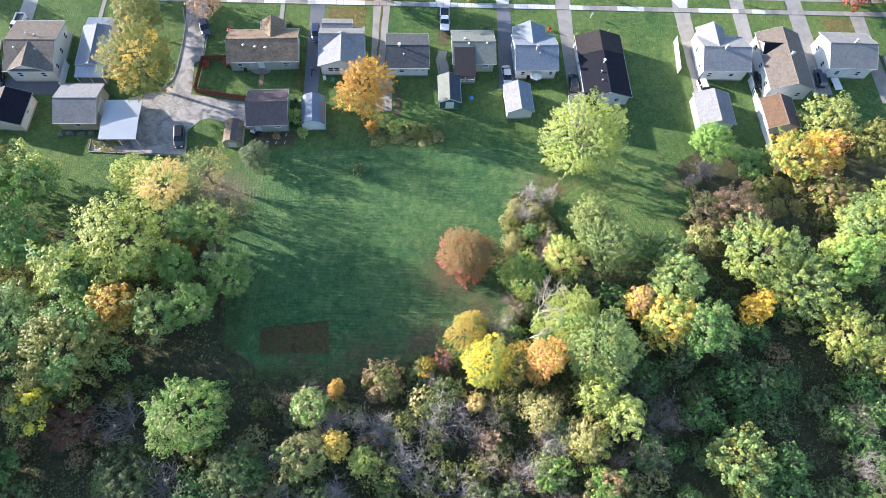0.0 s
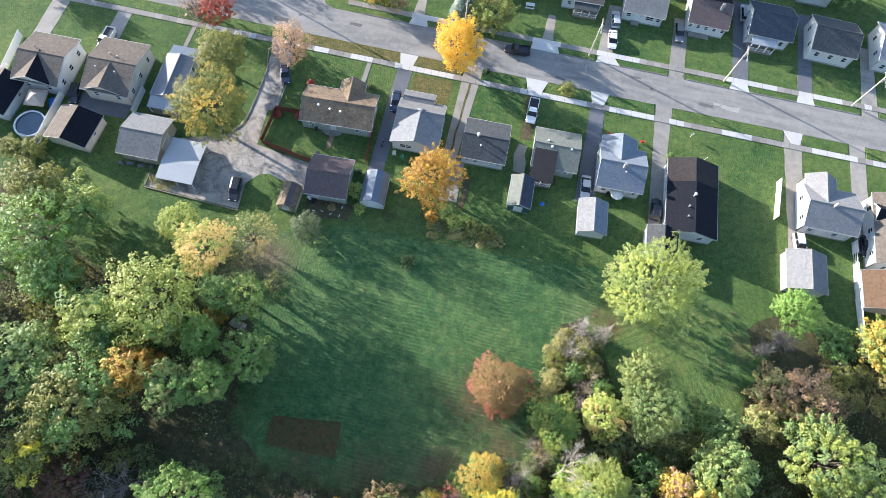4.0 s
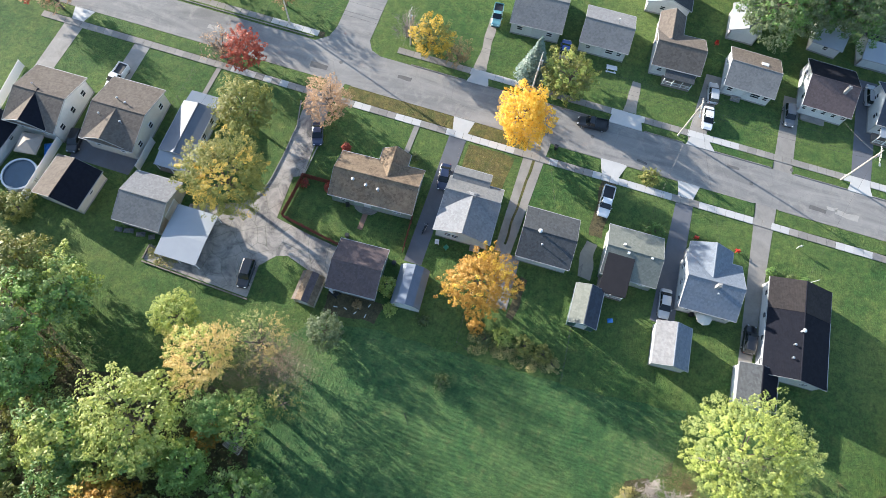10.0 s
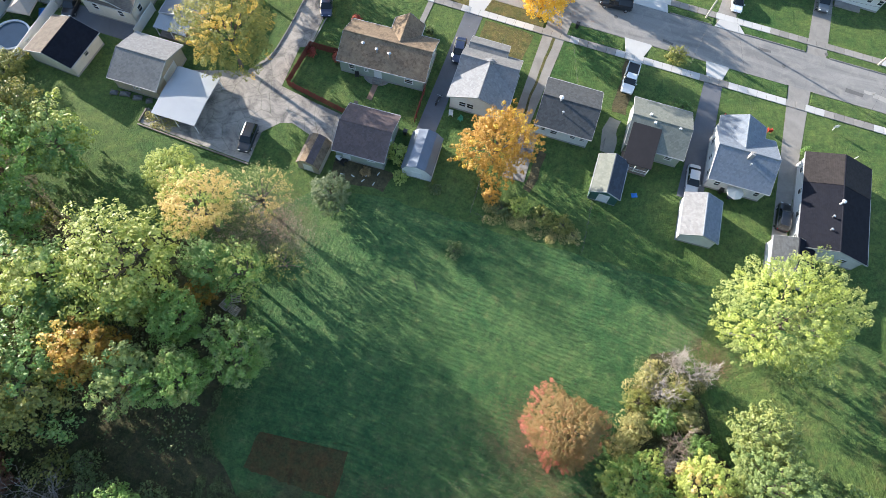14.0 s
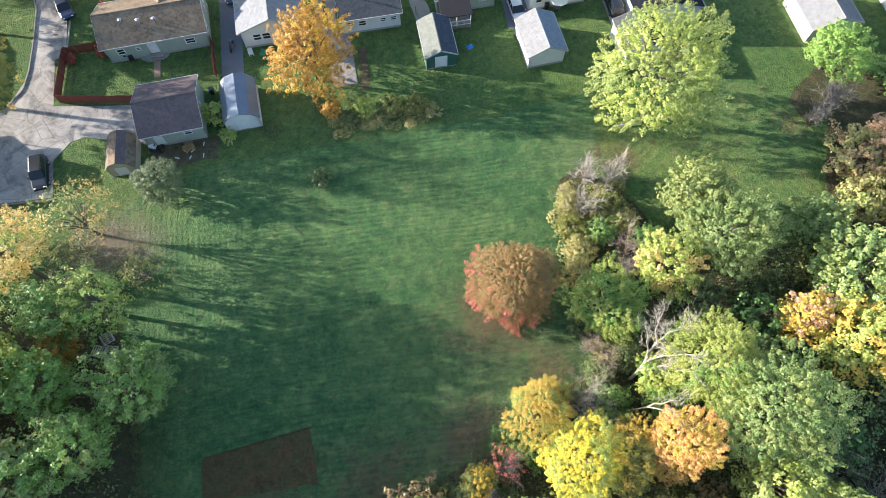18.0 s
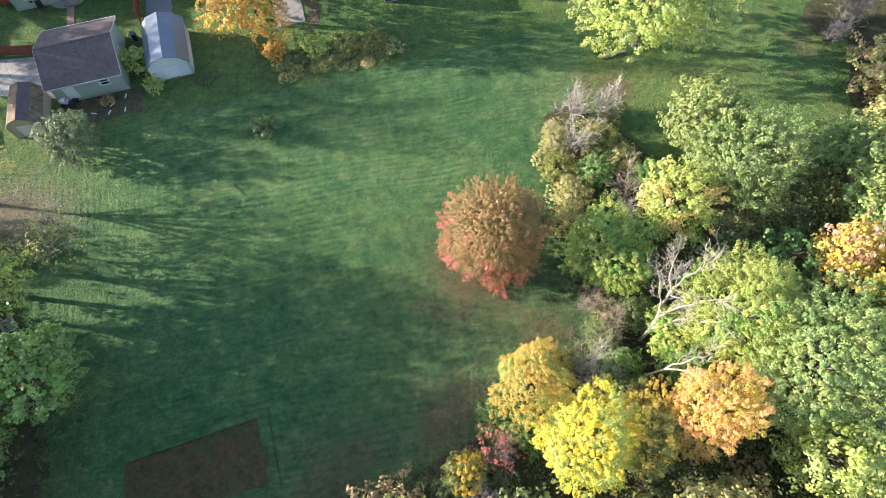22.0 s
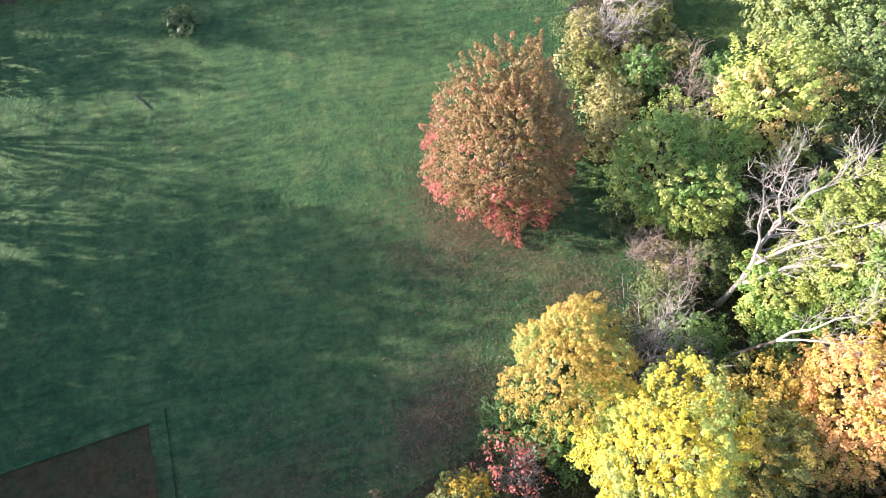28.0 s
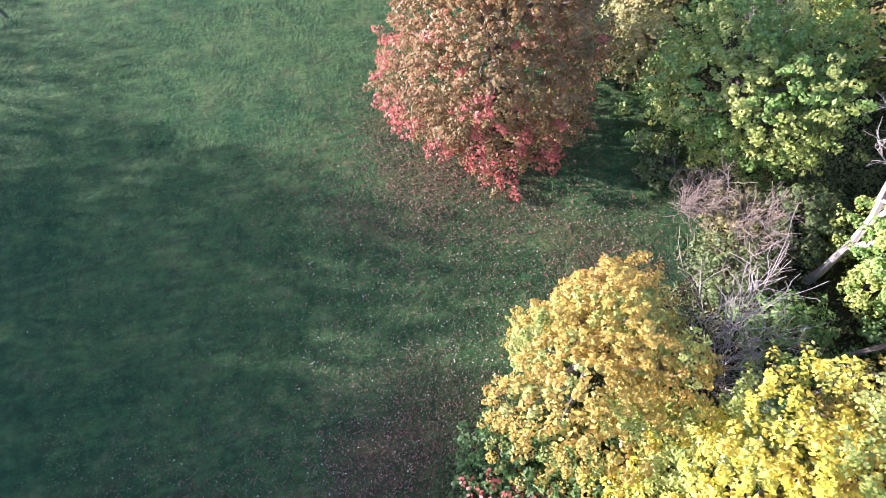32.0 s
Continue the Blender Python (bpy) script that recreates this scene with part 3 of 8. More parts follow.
def drive(outline, material, label, z=0.024):
    return sheet("driveway", outline, z, material, label, "driveway")


drive([(-45.4, 92.6), (-46.2, 99), (-40.4, 99), (-41.2, 95), (-41.0, 91.5), (-40.6, 80.2), (-42.0, 79.5), (-41.7, 72), (-36, 71), (-30, 70.2), (-29.9, 64.2), (-37.6, 66.6), (-39.3, 66.1), (-41.2, 63.8),
       (-40.9, 58.6), (-58.1, 59.3), (-58.2, 62), (-55.8, 61), (-55.5, 70), (-47.6, 72.8), (-45.4, 77), (-44.9, 86.4)], LOT, "worn stained asphalt drive and parking lot")
drive([(-20.4, 71.5), (-17.6, 71.5), (-17.2, 99), (-20.2, 99)], ASPHALT_DK, "dark asphalt driveway beside a house", 0.026)
drive([(-7.5, 77.6), (-4.9, 77.6), (-3.5, 99), (-7.2, 99)], CONC_OLD, "old tan concrete driveway", 0.026)
sheet("grass_strip", wavy([(-6.35, 79), (-6.0, 79), (-5.2, 95), (-5.7, 95)], 0.7, 0.12, 75), 0.034, LAWN_DRY, "weedy strip between two wheel tracks", "grass")
sheet("planting_bed", wavy([(-2.4, 74.4), (-1.2, 74), (-1.7, 67.4), (-2.8, 67.8)], 0.7, 0.2, 71), 0.02, SOIL, "reddish-brown planting bed beside a slab", "bed")
drive([(-6.3, 68.5), (-3.1, 68.7), (-3.2, 77.5), (-6.4, 77.6)], LOT, "grey concrete slab in a back yard", 0.05)
drive(wavy([(6.4, 84.6), (8.3, 84.6), (8.6, 89), (8.6, 96.3), (6.4, 96.3), (6.3, 88)], 0.8, 0.25, 60), SOIL, "bare dirt driveway")
drive(wavy([(5.9, 77.6), (8.2, 77.6), (7.9, 83.6), (6.0, 83.8)], 0.8, 0.3, 64), GRAVEL, "overgrown patch of gravel beside a house")
drive([(18.2, 74), (21.9, 74), (21.6, 99), (18.9, 99)], ASPHALT_DK, "cracked dark driveway beside a white house", 0.026)
drive([(32.2, 69.8), (34.1, 69.8), (35.0, 99), (31.6, 99)], CONC_OLD, "long concrete driveway", 0.026)
drive(wavy([(58.3, 72), (61.2, 72), (60.9, 99), (57.3, 99)], 1, 0.12, 61), GRAVEL, "gravel driveway leading to a garage")
drive([(70.7, 75.5), (73.6, 75.5), (73.6, 99), (70.4, 99)], CONC_OLD, "old concrete driveway", 0.026)
drive([(83.2, 74), (87.4, 74), (86.8, 99), (83.2, 99)], CONC_OLD, "old concrete driveway", 0.026)
drive([(97.6, 72), (100.6, 72), (100.3, 99), (97, 99)], CONC_OLD, "old concrete driveway", 0.026)
drive([(-78.2, 83), (-75.2, 83), (-75.0, 99), (-77.8, 99)], CONC_OLD, "old concrete driveway", 0.026)
drive([(-91.6, 84), (-88.4, 84), (-87.8, 99), (-91.3, 99)], CONC_OLD, "old concrete driveway", 0.026)
drive([(-77.3, 71.5), (-67, 71.5), (-66.6, 75.2), (-77.6, 75.2)], ASPHALT_DK, "cracked dark paving behind a house", 0.02)
drive(wavy([(-20.2, 106.4), (-17.4, 106.4), (-18.4, 113), (-18.8, 121), (-20.4, 121), (-20.0, 113)], 1, 0.15, 62), GRAVEL, "dirt driveway with wheel tracks")
drive(wavy([(7.0, 109.4), (9.4, 109.4), (8.9, 116), (7.4, 116)], 0.8, 0.15, 63), GRAVEL, "dirt driveway with wheel tracks")
drive([(18.9, 106.4), (22.9, 106.4), (21.7, 109), (22.9, 122), (19.9, 122), (18.7, 109)], CONC_OLD, "concrete driveway", 0.026)
drive([(33.6, 106.4), (36.8, 106.4), (36.9, 122), (34, 122)], CONC_OLD, "old concrete driveway", 0.026)
drive([(46.7, 106.4), (50, 106.4), (50.2, 130), (46.6, 130)], ASPHALT_DK, "black asphalt driveway", 0.026)
drive([(60.2, 106.4), (63.4, 106.4), (63.2, 130), (60.6, 130)], ASPHALT_DK, "dark asphalt driveway", 0.026)
drive([(73.4, 106.4), (76.8, 106.4), (76.4, 124), (73.8, 124)], CONC_OLD, "old concrete driveway", 0.026)
for x0, x1, x2, x3 in ((6.0, 8.8, 5.2, 9.8), (19, 21.4, 18.4, 22.2), (59.0, 60.6, 57.2, 61.2), (-20.0, -17.4, -20.6, -16.8), (-90.6, -88.4, -91.4, -87.4)):
    drive([(x0, 96.2), (x1, 96.2), (x3, 99.0), (x2, 99.0)], CONC_NEW, "pale concrete driveway apron", 0.11)
for x0, x1, x2, x3 in ((5.4, 10.2, 5.0, 10.9), (19.6, 21.6, 18.6, 23.6), (47.0, 49.6, 46.2, 50.4), (-19.8, -17.4, -20.6, -16.6), (60.6, 63, 60, 63.8)):
    drive([(x0, 109.2), (x1, 109.2), (x3, 106.4), (x2, 106.4)], CONC_NEW, "pale concrete driveway apron", 0.11)
for pts_, mt, lb in (([(-29.1, 74.2), (-28.3, 74.2), (-28.3, 78.6), (-29.1, 78.6)], BRICK_PATH, "narrow brick-coloured garden path"), ([(-26.6, 85.6), (-25.7, 85.6), (-25.5, 95), (-26.4, 95)], CONC_OLD, "narrow worn concrete front walk"), ([(-62.6, 88), (-61.8, 88), (-61.6, 95), (-62.4, 95)], CONC_OLD, "narrow worn concrete front walk")):
    sheet("garden_path", pts_, 0.05, mt, lb, "path")
sheet("patio", [(-30.2 + 2.0 * math.cos(a) + 1.2, 78.2 - 1.3 * math.sin(a)) for a in np.linspace(0.1, 3.04, 12)], 0.05, CONC_OLD, "rounded concrete patio at a back door", "patio")


PATCH = surface("dark_road_patch", (0.12, 0.115, 0.11), 0.9, 0, 0.3, 10, 0.8, 0.3)
PATCH_PALE = surface("pale_road_patch", (0.34, 0.32, 0.29), 0.9, 0, 0.2, 10, 0.8, 0.3)
for k, (x, y, w, d, mt) in enumerate(((41.7, 101.2, 2.6, 0.8, PATCH), (46.6, 101.6, 4.0, 1.0, PATCH_PALE), (44.0, 102.0, 1.8, 0.7, PATCH_PALE), (-31, 103.6, 2.4, 0.7, PATCH), (-46, 101, 3.0, 0.9, PATCH), (12, 100.6, 2.0, 0.5, PATCH), (-66, 102.5, 3.4, 0.8, PATCH_PALE), (27, 104.4, 2.2, 0.5, PATCH))):
    sheet("road_patch", wavy([(x - w / 2, y - d / 2), (x + w / 2, y - d / 2), (x + w / 2, y + d / 2), (x - w / 2, y + d / 2)], 0.5, 0.18, 80 + k, 0.6), 0.034, mt, "worn repair patch in the asphalt street", "road")
for k, (x, y) in enumerate(((36.8, 107.2), (3.0, 102.6), (30.4, 102.4), (-42.6, 103.0))):
    bm = bmesh.new()
    add_tube(bm, [(x, y, 0.02), (x, y, 0.042)], [0.34, 0.34], 18)
    tagged(part("manhole_cover", bm, PATCH), "round dark iron manhole cover in the street", "manhole")


def sidewalk(name, x0, x1, y0, y1, fresh, skip=()):
    """A pavement of separate slabs; fresh: stretches of newer, whiter concrete."""
    base = tagged(part(name, box(x0, x1, y0 + 0.03, y1 - 0.03, 0, 0.07), SOIL), "concrete pavement of separate slabs", "pavement", kind="structure")
    step, r = 1.5, random.Random(int(y0))
    meshes = []
    for mat in (CONC_NEW, CONC_OLD):
        bm = box(-step / 2 + 0.02, step / 2 - 0.02, (y0 - y1) / 2, (y1 - y0) / 2, 0.0, 0.115, 0.012)
        me = bpy.data.meshes.new("slab")
        bm.to_mesh(me)
        bm.free()
        me.materials.append(mat)
        meshes.append(me)
    for i in range(int((x1 - x0) / step)):
        x = x0 + (i + 0.5) * step
        is_new = any(a <= x <= b for a, b in fresh) or r.random() < 0.06
        obj("slab", meshes[0 if is_new else 1], base, pose(x, (y0 + y1) / 2, r.uniform(-0.012, 0.008), r.uniform(-0.4, 0.4), r.uniform(-0.4, 0.4), r.uniform(-0.3, 0.3)))


sidewalk("pavement_south", -96, 112, 95.0, 96.25, ((-38, -35), (-30, -26), (-21.5, -8.5), (4, 18.5), (22, 31.6), (45, 51), (63.5, 72), (-60, -55)))
sidewalk("pavement_north_west", -92, -47.5, 106.9, 108.1, ((-82, -78), (-57, -48)))
sidewalk("pavement_north", -34, 112, 108.1, 109.35, ((-20, -8), (4.4, 11.5), (18, 27), (46, 56), (60, 70)))

# ---- houses and sheds ----


def wall_with_holes(length, height, holes, thick=0.18):
    """A wall along x from 0 to length, built round its openings (x0, x1, z0, z1)."""
    bm = bmesh.new()
    xs = sorted({0.0, length, *[h[0] for h in holes], *[h[1] for h in holes]})
    for a, b in zip(xs, xs[1:]):
        mid = (a + b) / 2
        zs = [0.0]
        for h in sorted(holes, key=lambda q: q[2]):
            if h[0] < mid < h[1]:
                zs += [h[2], h[3]]
        zs.append(height)
        for lo, hi in zip(zs[::2], zs[1::2]):
            if hi - lo > 0.01:
                add_box(bm, a, b, 0, thick, lo, hi)
    bmesh.ops.remove_doubles(bm, verts=bm.verts[:], dist=0.0005)
    return bm


def window(parent, m, w, h, frame_mat=None):
    """A window standing in its opening: frame, sill, two panes."""
    fm = frame_mat or TRIM
    bm = bmesh.new()
    t = 0.07
    for x0, x1, z0, z1 in ((-w / 2 - t, w / 2 + t, -t, 0.02), (-w / 2 - t, w / 2 + t, h - 0.02, h + t), (-w / 2 - t, -w / 2 + 0.03, 0.02, h - 0.02), (w / 2 - 0.03, w / 2 + t, 0.02, h - 0.02), (-w / 2 + 0.03, w / 2 - 0.03, h / 2 - 0.03, h / 2 + 0.03)):
        add_box(bm, x0, x1, -0.045, 0.06, z0, z1)
    win = part("window", bm, fm, parent, m=m)
    for z0, z1 in ((0.02, h / 2 - 0.03), (h / 2 + 0.03, h - 0.02)):
        part("pane", box(-w / 2 + 0.03, w / 2 - 0.03, 0.02, 0.035, z0, z1), GLASS_M, win)
    return win


def door(parent, m, w=0.95, h=2.05, mat=None, wide=False):
    bm = bmesh.new()
    add_box(bm, -w / 2, w / 2, 0.03, 0.09, 0.03, h)
    rows = 4 if wide else 2
    for i in range(rows):
        for j in range(4 if wide else 2):
            n = 4 if wide else 2
            a, b = -w / 2 + w * (j + 0.12) / n, -w / 2 + w * (j + 0.88) / n
            add_box(bm, a, b, 0.015, 0.035, 0.1 + (h - 0.15) * (i + 0.06) / rows, 0.1 + (h - 0.15) * (i + 0.86) / rows)
    d = part("garage_door" if wide else "door", bm, mat or TRIM, parent, m=m)
    part("handle", box(w / 2 - 0.16, w / 2 - 0.08, -0.03, 0.02, 1.0, 1.06, 0.008), STEEL, d, "metal handle")
    bm = bmesh.new()
    for x0, x1, z0, z1 in ((-w / 2 - 0.1, -w / 2, 0, h + 0.1), (w / 2, w / 2 + 0.1, 0, h + 0.1), (-w / 2, w / 2, h, h + 0.1)):
        add_box(bm, x0, x1, -0.04, 0.05, z0, z1)
    part("door_frame", bm, TRIM, d)
    return d


def slope_slab(bm, a, b, c, d, t):
    """A roof plane a-b-c-d (counter-clockwise from above) with thickness t below."""
    top = [bm.verts.new(p) for p in (a, b, c, d)]
    low = [bm.verts.new((p[0], p[1], p[2] - t)) for p in (a, b, c, d)]
    bm.faces.new(top)
    bm.faces.new(low[::-1])
    for i in range(4):
        bm.faces.new((top[i], low[i], low[(i + 1) % 4], top[(i + 1) % 4]))


def gable_roof(parent, cx, cy, w, d, e, rise, axis, roof, wall, over=0.4, mats=None, label=""):
    """Two slopes over a w x d plan at eave height e, ridge along axis; gable ends of the wall's stuff, white barge boards."""
    m = pose(cx, cy, 0, 0, 0, 0 if axis == "x" else 90)
    L, S = (w, d) if axis == "x" else (d, w)
    k = rise / (S / 2)
    top, lo = e + rise + 0.16, e - over * k + 0.16
    xl = L / 2 + over * 0.8
    # mats: one tone per slope; some roofs are coloured paler on the sunward west side
    mats = mats or (roof, roof)
    if axis == "y":
        mats = mats[::-1]
    for side, mt in zip((-1, 1), mats):
        bm = bmesh.new()
        p = [(-xl, side * (S / 2 + over), lo), (xl, side * (S / 2 + over), lo), (xl, 0, top), (-xl, 0, top)]
        if side > 0:
            p = p[::-1]
        slope_slab(bm, *p, 0.14)
        sl = part("roof_slope", bm, mt, parent, label, m)
        bm = bmesh.new()
        y0 = side * (S / 2 + over)
        add_box(bm, -xl, xl, min(y0, y0 + side * 0.09), max(y0, y0 + side * 0.09), lo - 0.13, lo - 0.01)
        part("gutter", bm, TRIM_DULL, sl, "white gutter")
        for x in (-xl - 0.03, xl):
            bm = bmesh.new()
            slope_slab(bm, *[(q, y, z) for q, y, z in ((x, y0, lo + 0.02), (x + 0.03, y0, lo + 0.02), (x + 0.03, 0, top + 0.02), (x, 0, top + 0.02))][::(1 if side < 0 else -1)], 0.24)
            part("barge_board", bm, TRIM_DULL, sl, "white barge board")
    bm = bmesh.new()
    add_tube(bm, [(-xl, 0, top), (xl, 0, top)], [0.1, 0.1], 6)
    part("ridge_cap", bm, mats[0], parent, m=m)
    for x in (-L / 2, L / 2 - 0.18):
        bm = bmesh.new()
        a = [bm.verts.new(q) for q in ((x, -S / 2, e), (x, S / 2, e), (x, 0, e + rise))]
        b = [bm.verts.new((v.co.x + 0.18, v.co.y, v.co.z)) for v in a]
        bm.faces.new(a[::-1])
        bm.faces.new(b)
        for i in range(3):
            bm.faces.new((a[i], a[(i + 1) % 3], b[(i + 1) % 3], b[i]))
        part("gable_end", bm, wall, parent, m=m)


def walls(parent, cx, cy, w, d, e, wall, south=(), north=(), east=(), west=(), base=0.3):
    """Four walls with openings; openings are (kind, place along the wall in metres from its middle, sill, width, height)."""
    part("foundation", box(cx - w / 2 - 0.03, cx + w / 2 + 0.03, cy - d / 2 - 0.03, cy + d / 2 + 0.03, -0.05, base), FOUND, parent)
    for spec, m, L in ((south, pose(cx - w / 2, cy - d / 2, base), w), (north, pose(cx + w / 2, cy + d / 2, base, 0, 0, 180), w),
                       (east, pose(cx + w / 2, cy - d / 2, base, 0, 0, 90), d), (west, pose(cx - w / 2, cy + d / 2, base, 0, 0, -90), d)):
        holes = [(L / 2 + a - ww / 2, L / 2 + a + ww / 2, s, s + hh) for kind, a, s, ww, hh in spec]
        wl = part("wall", wall_with_holes(L, e - base, holes), wall, parent, m=m)
        for kind, a, s, ww, hh in spec:
            mm = m @ pose(L / 2 + a, 0, s)
            if kind == "w":
                window(parent, mm, ww, hh)
            else:
                door(parent, mm, ww, hh, wide=(kind == "g"))


def chimney(parent, x, y, z0, z1, s=0.5, mat=None):
    bm = bmesh.new()
    add_box(bm, x - s / 2, x + s / 2, y - s / 2, y + s / 2, z0, z1)
    add_box(bm, x - s / 2 - 0.05, x + s / 2 + 0.05, y - s / 2 - 0.05, y + s / 2 + 0.05, z1, z1 + 0.08)
    add_box(bm, x - s / 5, x + s / 5, y - s / 5, y + s / 5, z1 + 0.08, z1 + 0.25)
    part("chimney", bm, mat or FOUND, parent)


def vent_pipe(parent, x, y, z0, z1, r=0.07, cap=True, mat=None):
    bm = bmesh.new()
    add_tube(bm, [(x, y, z0), (x, y, z1)], [r, r], 8)
    if cap:
        add_tube(bm, [(x, y, z1 + 0.03), (x, y, z1 + 0.1), (x, y, z1 + 0.2)], [r * 2.2, r * 2.2, r * 0.5], 8)
    part("vent_pipe", bm, mat or STEEL, parent, "metal vent pipe")


def porch_steps(parent, x, y, facing=-1, w=1.6):
    for i in range(3):
        y0, y1 = sorted((y + facing * (0.02 + 0.3 * i), y + facing * (0.02 + 0.3 * (i + 1))))
        part("step", box(x - w / 2, x + w / 2, y0, y1, 0, 0.54 - 0.18 * i, 0.01), CONC_OLD, parent)


def rows(n, L, s=0.8, w=0.9, h=1.1, also=()):
    return [("w", L * ((i + 0.5) / n - 0.5), s, w, h) for i in range(n)] + list(also)


W2 = lambda n, L: rows(n, L, 1.3)
D = ("d", 0.0, 0.02, 0.95, 2.05)


def porch_roof(parent, x0, x1, y0, y1, z_in, z_out, mat, out="s", posts=3, rail=True):
    """A lean-to roof on posts with a railing, over a deck."""
    bm = bmesh.new()
    if out == "s":
        slope_slab(bm, (x0, y0, z_out), (x1, y0, z_out), (x1, y1, z_in), (x0, y1, z_in), 0.12)
    else:
        slope_slab(bm, (x0, y0, z_in), (x1, y0, z_in), (x1, y1, z_out), (x0, y1, z_out), 0.12)
    part("porch_roof", bm, mat, parent)
    part("deck", box(x0 + 0.1, x1 - 0.1, y0 + 0.1, y1, 0.0, 0.4), WOOD_GREY, parent)
    ye = y0 + 0.2 if out == "s" else y1 - 0.2
    for i in range(posts):
        x = x0 + 0.2 + (x1 - x0 - 0.4) * i / (posts - 1)
        part("porch_post", box(x - 0.06, x + 0.06, ye - 0.06, ye + 0.06, 0.4, z_out - 0.1), TRIM, parent)
    if rail:
        bm = bmesh.new()
        add_box(bm, x0 + 0.2, x1 - 0.2, ye - 0.03, ye + 0.03, 1.2, 1.27)
        add_box(bm, x0 + 0.2, x1 - 0.2, ye - 0.03, ye + 0.03, 0.5, 0.56)
        for i in range(int((x1 - x0) / 0.16)):
            x = x0 + 0.25 + i * 0.16
            if x < x1 - 0.25:
                add_box(bm, x - 0.015, x + 0.015, ye - 0.015, ye + 0.015, 0.56, 1.2)
        part("porch_railing", bm, TRIM, parent)


def gambrel(parent, w, d, e, k, top, roof, mats=None):
    """A barn roof of four slopes, ridge along y."""
    xs = [(-w / 2 - 0.15, e - 0.12), (-w / 2 * 0.62, k), (0, top), (w / 2 * 0.62, k), (w / 2 + 0.15, e - 0.12)]
    Y = d / 2 + 0.15
    for i in range(4):
        (xa, za), (xb, zb) = xs[i], xs[i + 1]
        bm = bmesh.new()
        slope_slab(bm, (xa, -Y, za + 0.06), (xb, -Y, zb + 0.06), (xb, Y, zb + 0.06), (xa, Y, za + 0.06), 0.06)
        part("roof_slope", bm, (mats or (roof,) * 4)[i], parent)
    return xs


def barn_shed(x, y, w, d, rot, roof, wall, label, mats=None, e=1.7, k=2.5, top=2.9):
    h = thing("garden_shed", pose(x, y, 0, 0, 0, rot), label, "shed")
    walls(h, 0, 0, w, d, e, wall, south=(("d", 0, 0.0, 1.2, 1.5),), base=0.1)
    xs = gambrel(h, w, d, e, k, top, roof, mats)
    for yy in (-d / 2, d / 2 - 0.1):
        bm = bmesh.new()
        pf = [(-w / 2, e)] + [(a, b - 0.03) for a, b in xs[1:4]] + [(w / 2, e)]
        a = [bm.verts.new((p, yy, q)) for p, q in pf]
        b = [bm.verts.new((p, yy + 0.1, q)) for p, q in pf]
        bm.faces.new(a)
        bm.faces.new(b[::-1])
        for i in range(5):
            bm.faces.new((a[(i + 1) % 5], a[i], b[i], b[(i + 1) % 5]))
        part("gable_end", bm, wall, h)
    return h


def house(x, y, w, d, rot, e, rise, axis, roof, wall, label, category="house", over=0.4, name="house", mats=None, **openings):
    h = thing(name, pose(x, y, 0, 0, 0, rot), label, category)
    walls(h, 0, 0, w, d, e, wall, **openings)
    gable_roof(h, 0, 0, w, d, e, rise, axis, roof, wall, over, mats)
    return h


# south row, from the west
h = house(-83.5, 78.6, 8.2, 10.2, 1, 3.5, 1.6, "x", SH_BROWN, WHITE, "white two-storey house with a brown and black roof", mats=(SH_TAN, SH_TAN),
          east=W2(3, 10), south=W2(2, 8), north=rows(2, 8, also=[D]))
gable_roof(h, -0.5, -2.4, 6.4, 5.6, 3.6, 1.4, "y", SH_BLACK, WHITE, 0.3, (SH_TAN, SH_BLACK))
vent_pipe(h, -1.5, 1, 4.4, 5.6)
h = house(-70.6, 80.0, 8.4, 11.2, 1, 3.5, 1.5, "x", SH_TAN, CREAM, "two-storey cream house with a tan shingle roof", east=W2(3, 11), south=W2(2, 8.4), north=rows(2, 8.4, also=[D]))
gable_roof(h, -0.3, -2.8, 6.4, 5.4, 3.55, 1.35, "y", SH_TAN, CREAM, 0.4)
for q in ((-1, 1.6), (-2.4, -1.8), (1.4, -2.2), (0.6, 1.2)):
    vent_pipe(h, q[0], q[1], 4.0, 5.2, 0.08)
h = thing("house", pose(-60.2, 81.0, 0, 0, 0, 1), "low house with grey metal roof and ribbed white porches", "house")
walls(h, 0, 0, 5.0, 9.2, 2.7, WHITE, south=[("w", -1, 0.8, 0.9, 1.1), ("d", 1, 0.02, 0.95, 2.05)], east=rows(3, 9), west=rows(3, 9), north=[D])
gable_roof(h, 0, 0, 5.0, 9.2, 2.7, 0.5, "y", METAL_G, WHITE, 0.2)
for y0, y1, o in ((-7.2, -4.7, "s"), (4.7, 7.2, "n")):
    porch_roof(h, -2.6, 2.6, y0, y1, 2.7, 2.35, METAL_W, o, rail=False)
    for i in range(18):
        x = -2.55 + i * 0.3
        bm = bmesh.new()
        za, zb = (2.35, 2.7) if o == "s" else (2.7, 2.35)
        slope_slab(bm, (x - 0.03, y0, za + 0.05), (x + 0.03, y0, za + 0.05), (x + 0.03, y1, zb + 0.05), (x - 0.03, y1, zb + 0.05), 0.05)
        part("roof_rib", bm, METAL_W, h)
h = house(-60.4, 67.6, 7.0, 7.8, 1, 2.8, 1.5, "x", SH_GREY, TAN_SIDE, "grey-roofed garage with junk along its wall", "garage", name="garage", mats=(SH_GREY, SH_LGREY),
          east=[("g", 0, 0.0, 3.0, 2.1)], south=[("w", 0, 0.9, 0.9, 0.8)])
c = thing("carport", pose(-52.6, 64.6, 0, 0, 0, 0.5), "open carport with a pale sheet-metal roof", "carport")
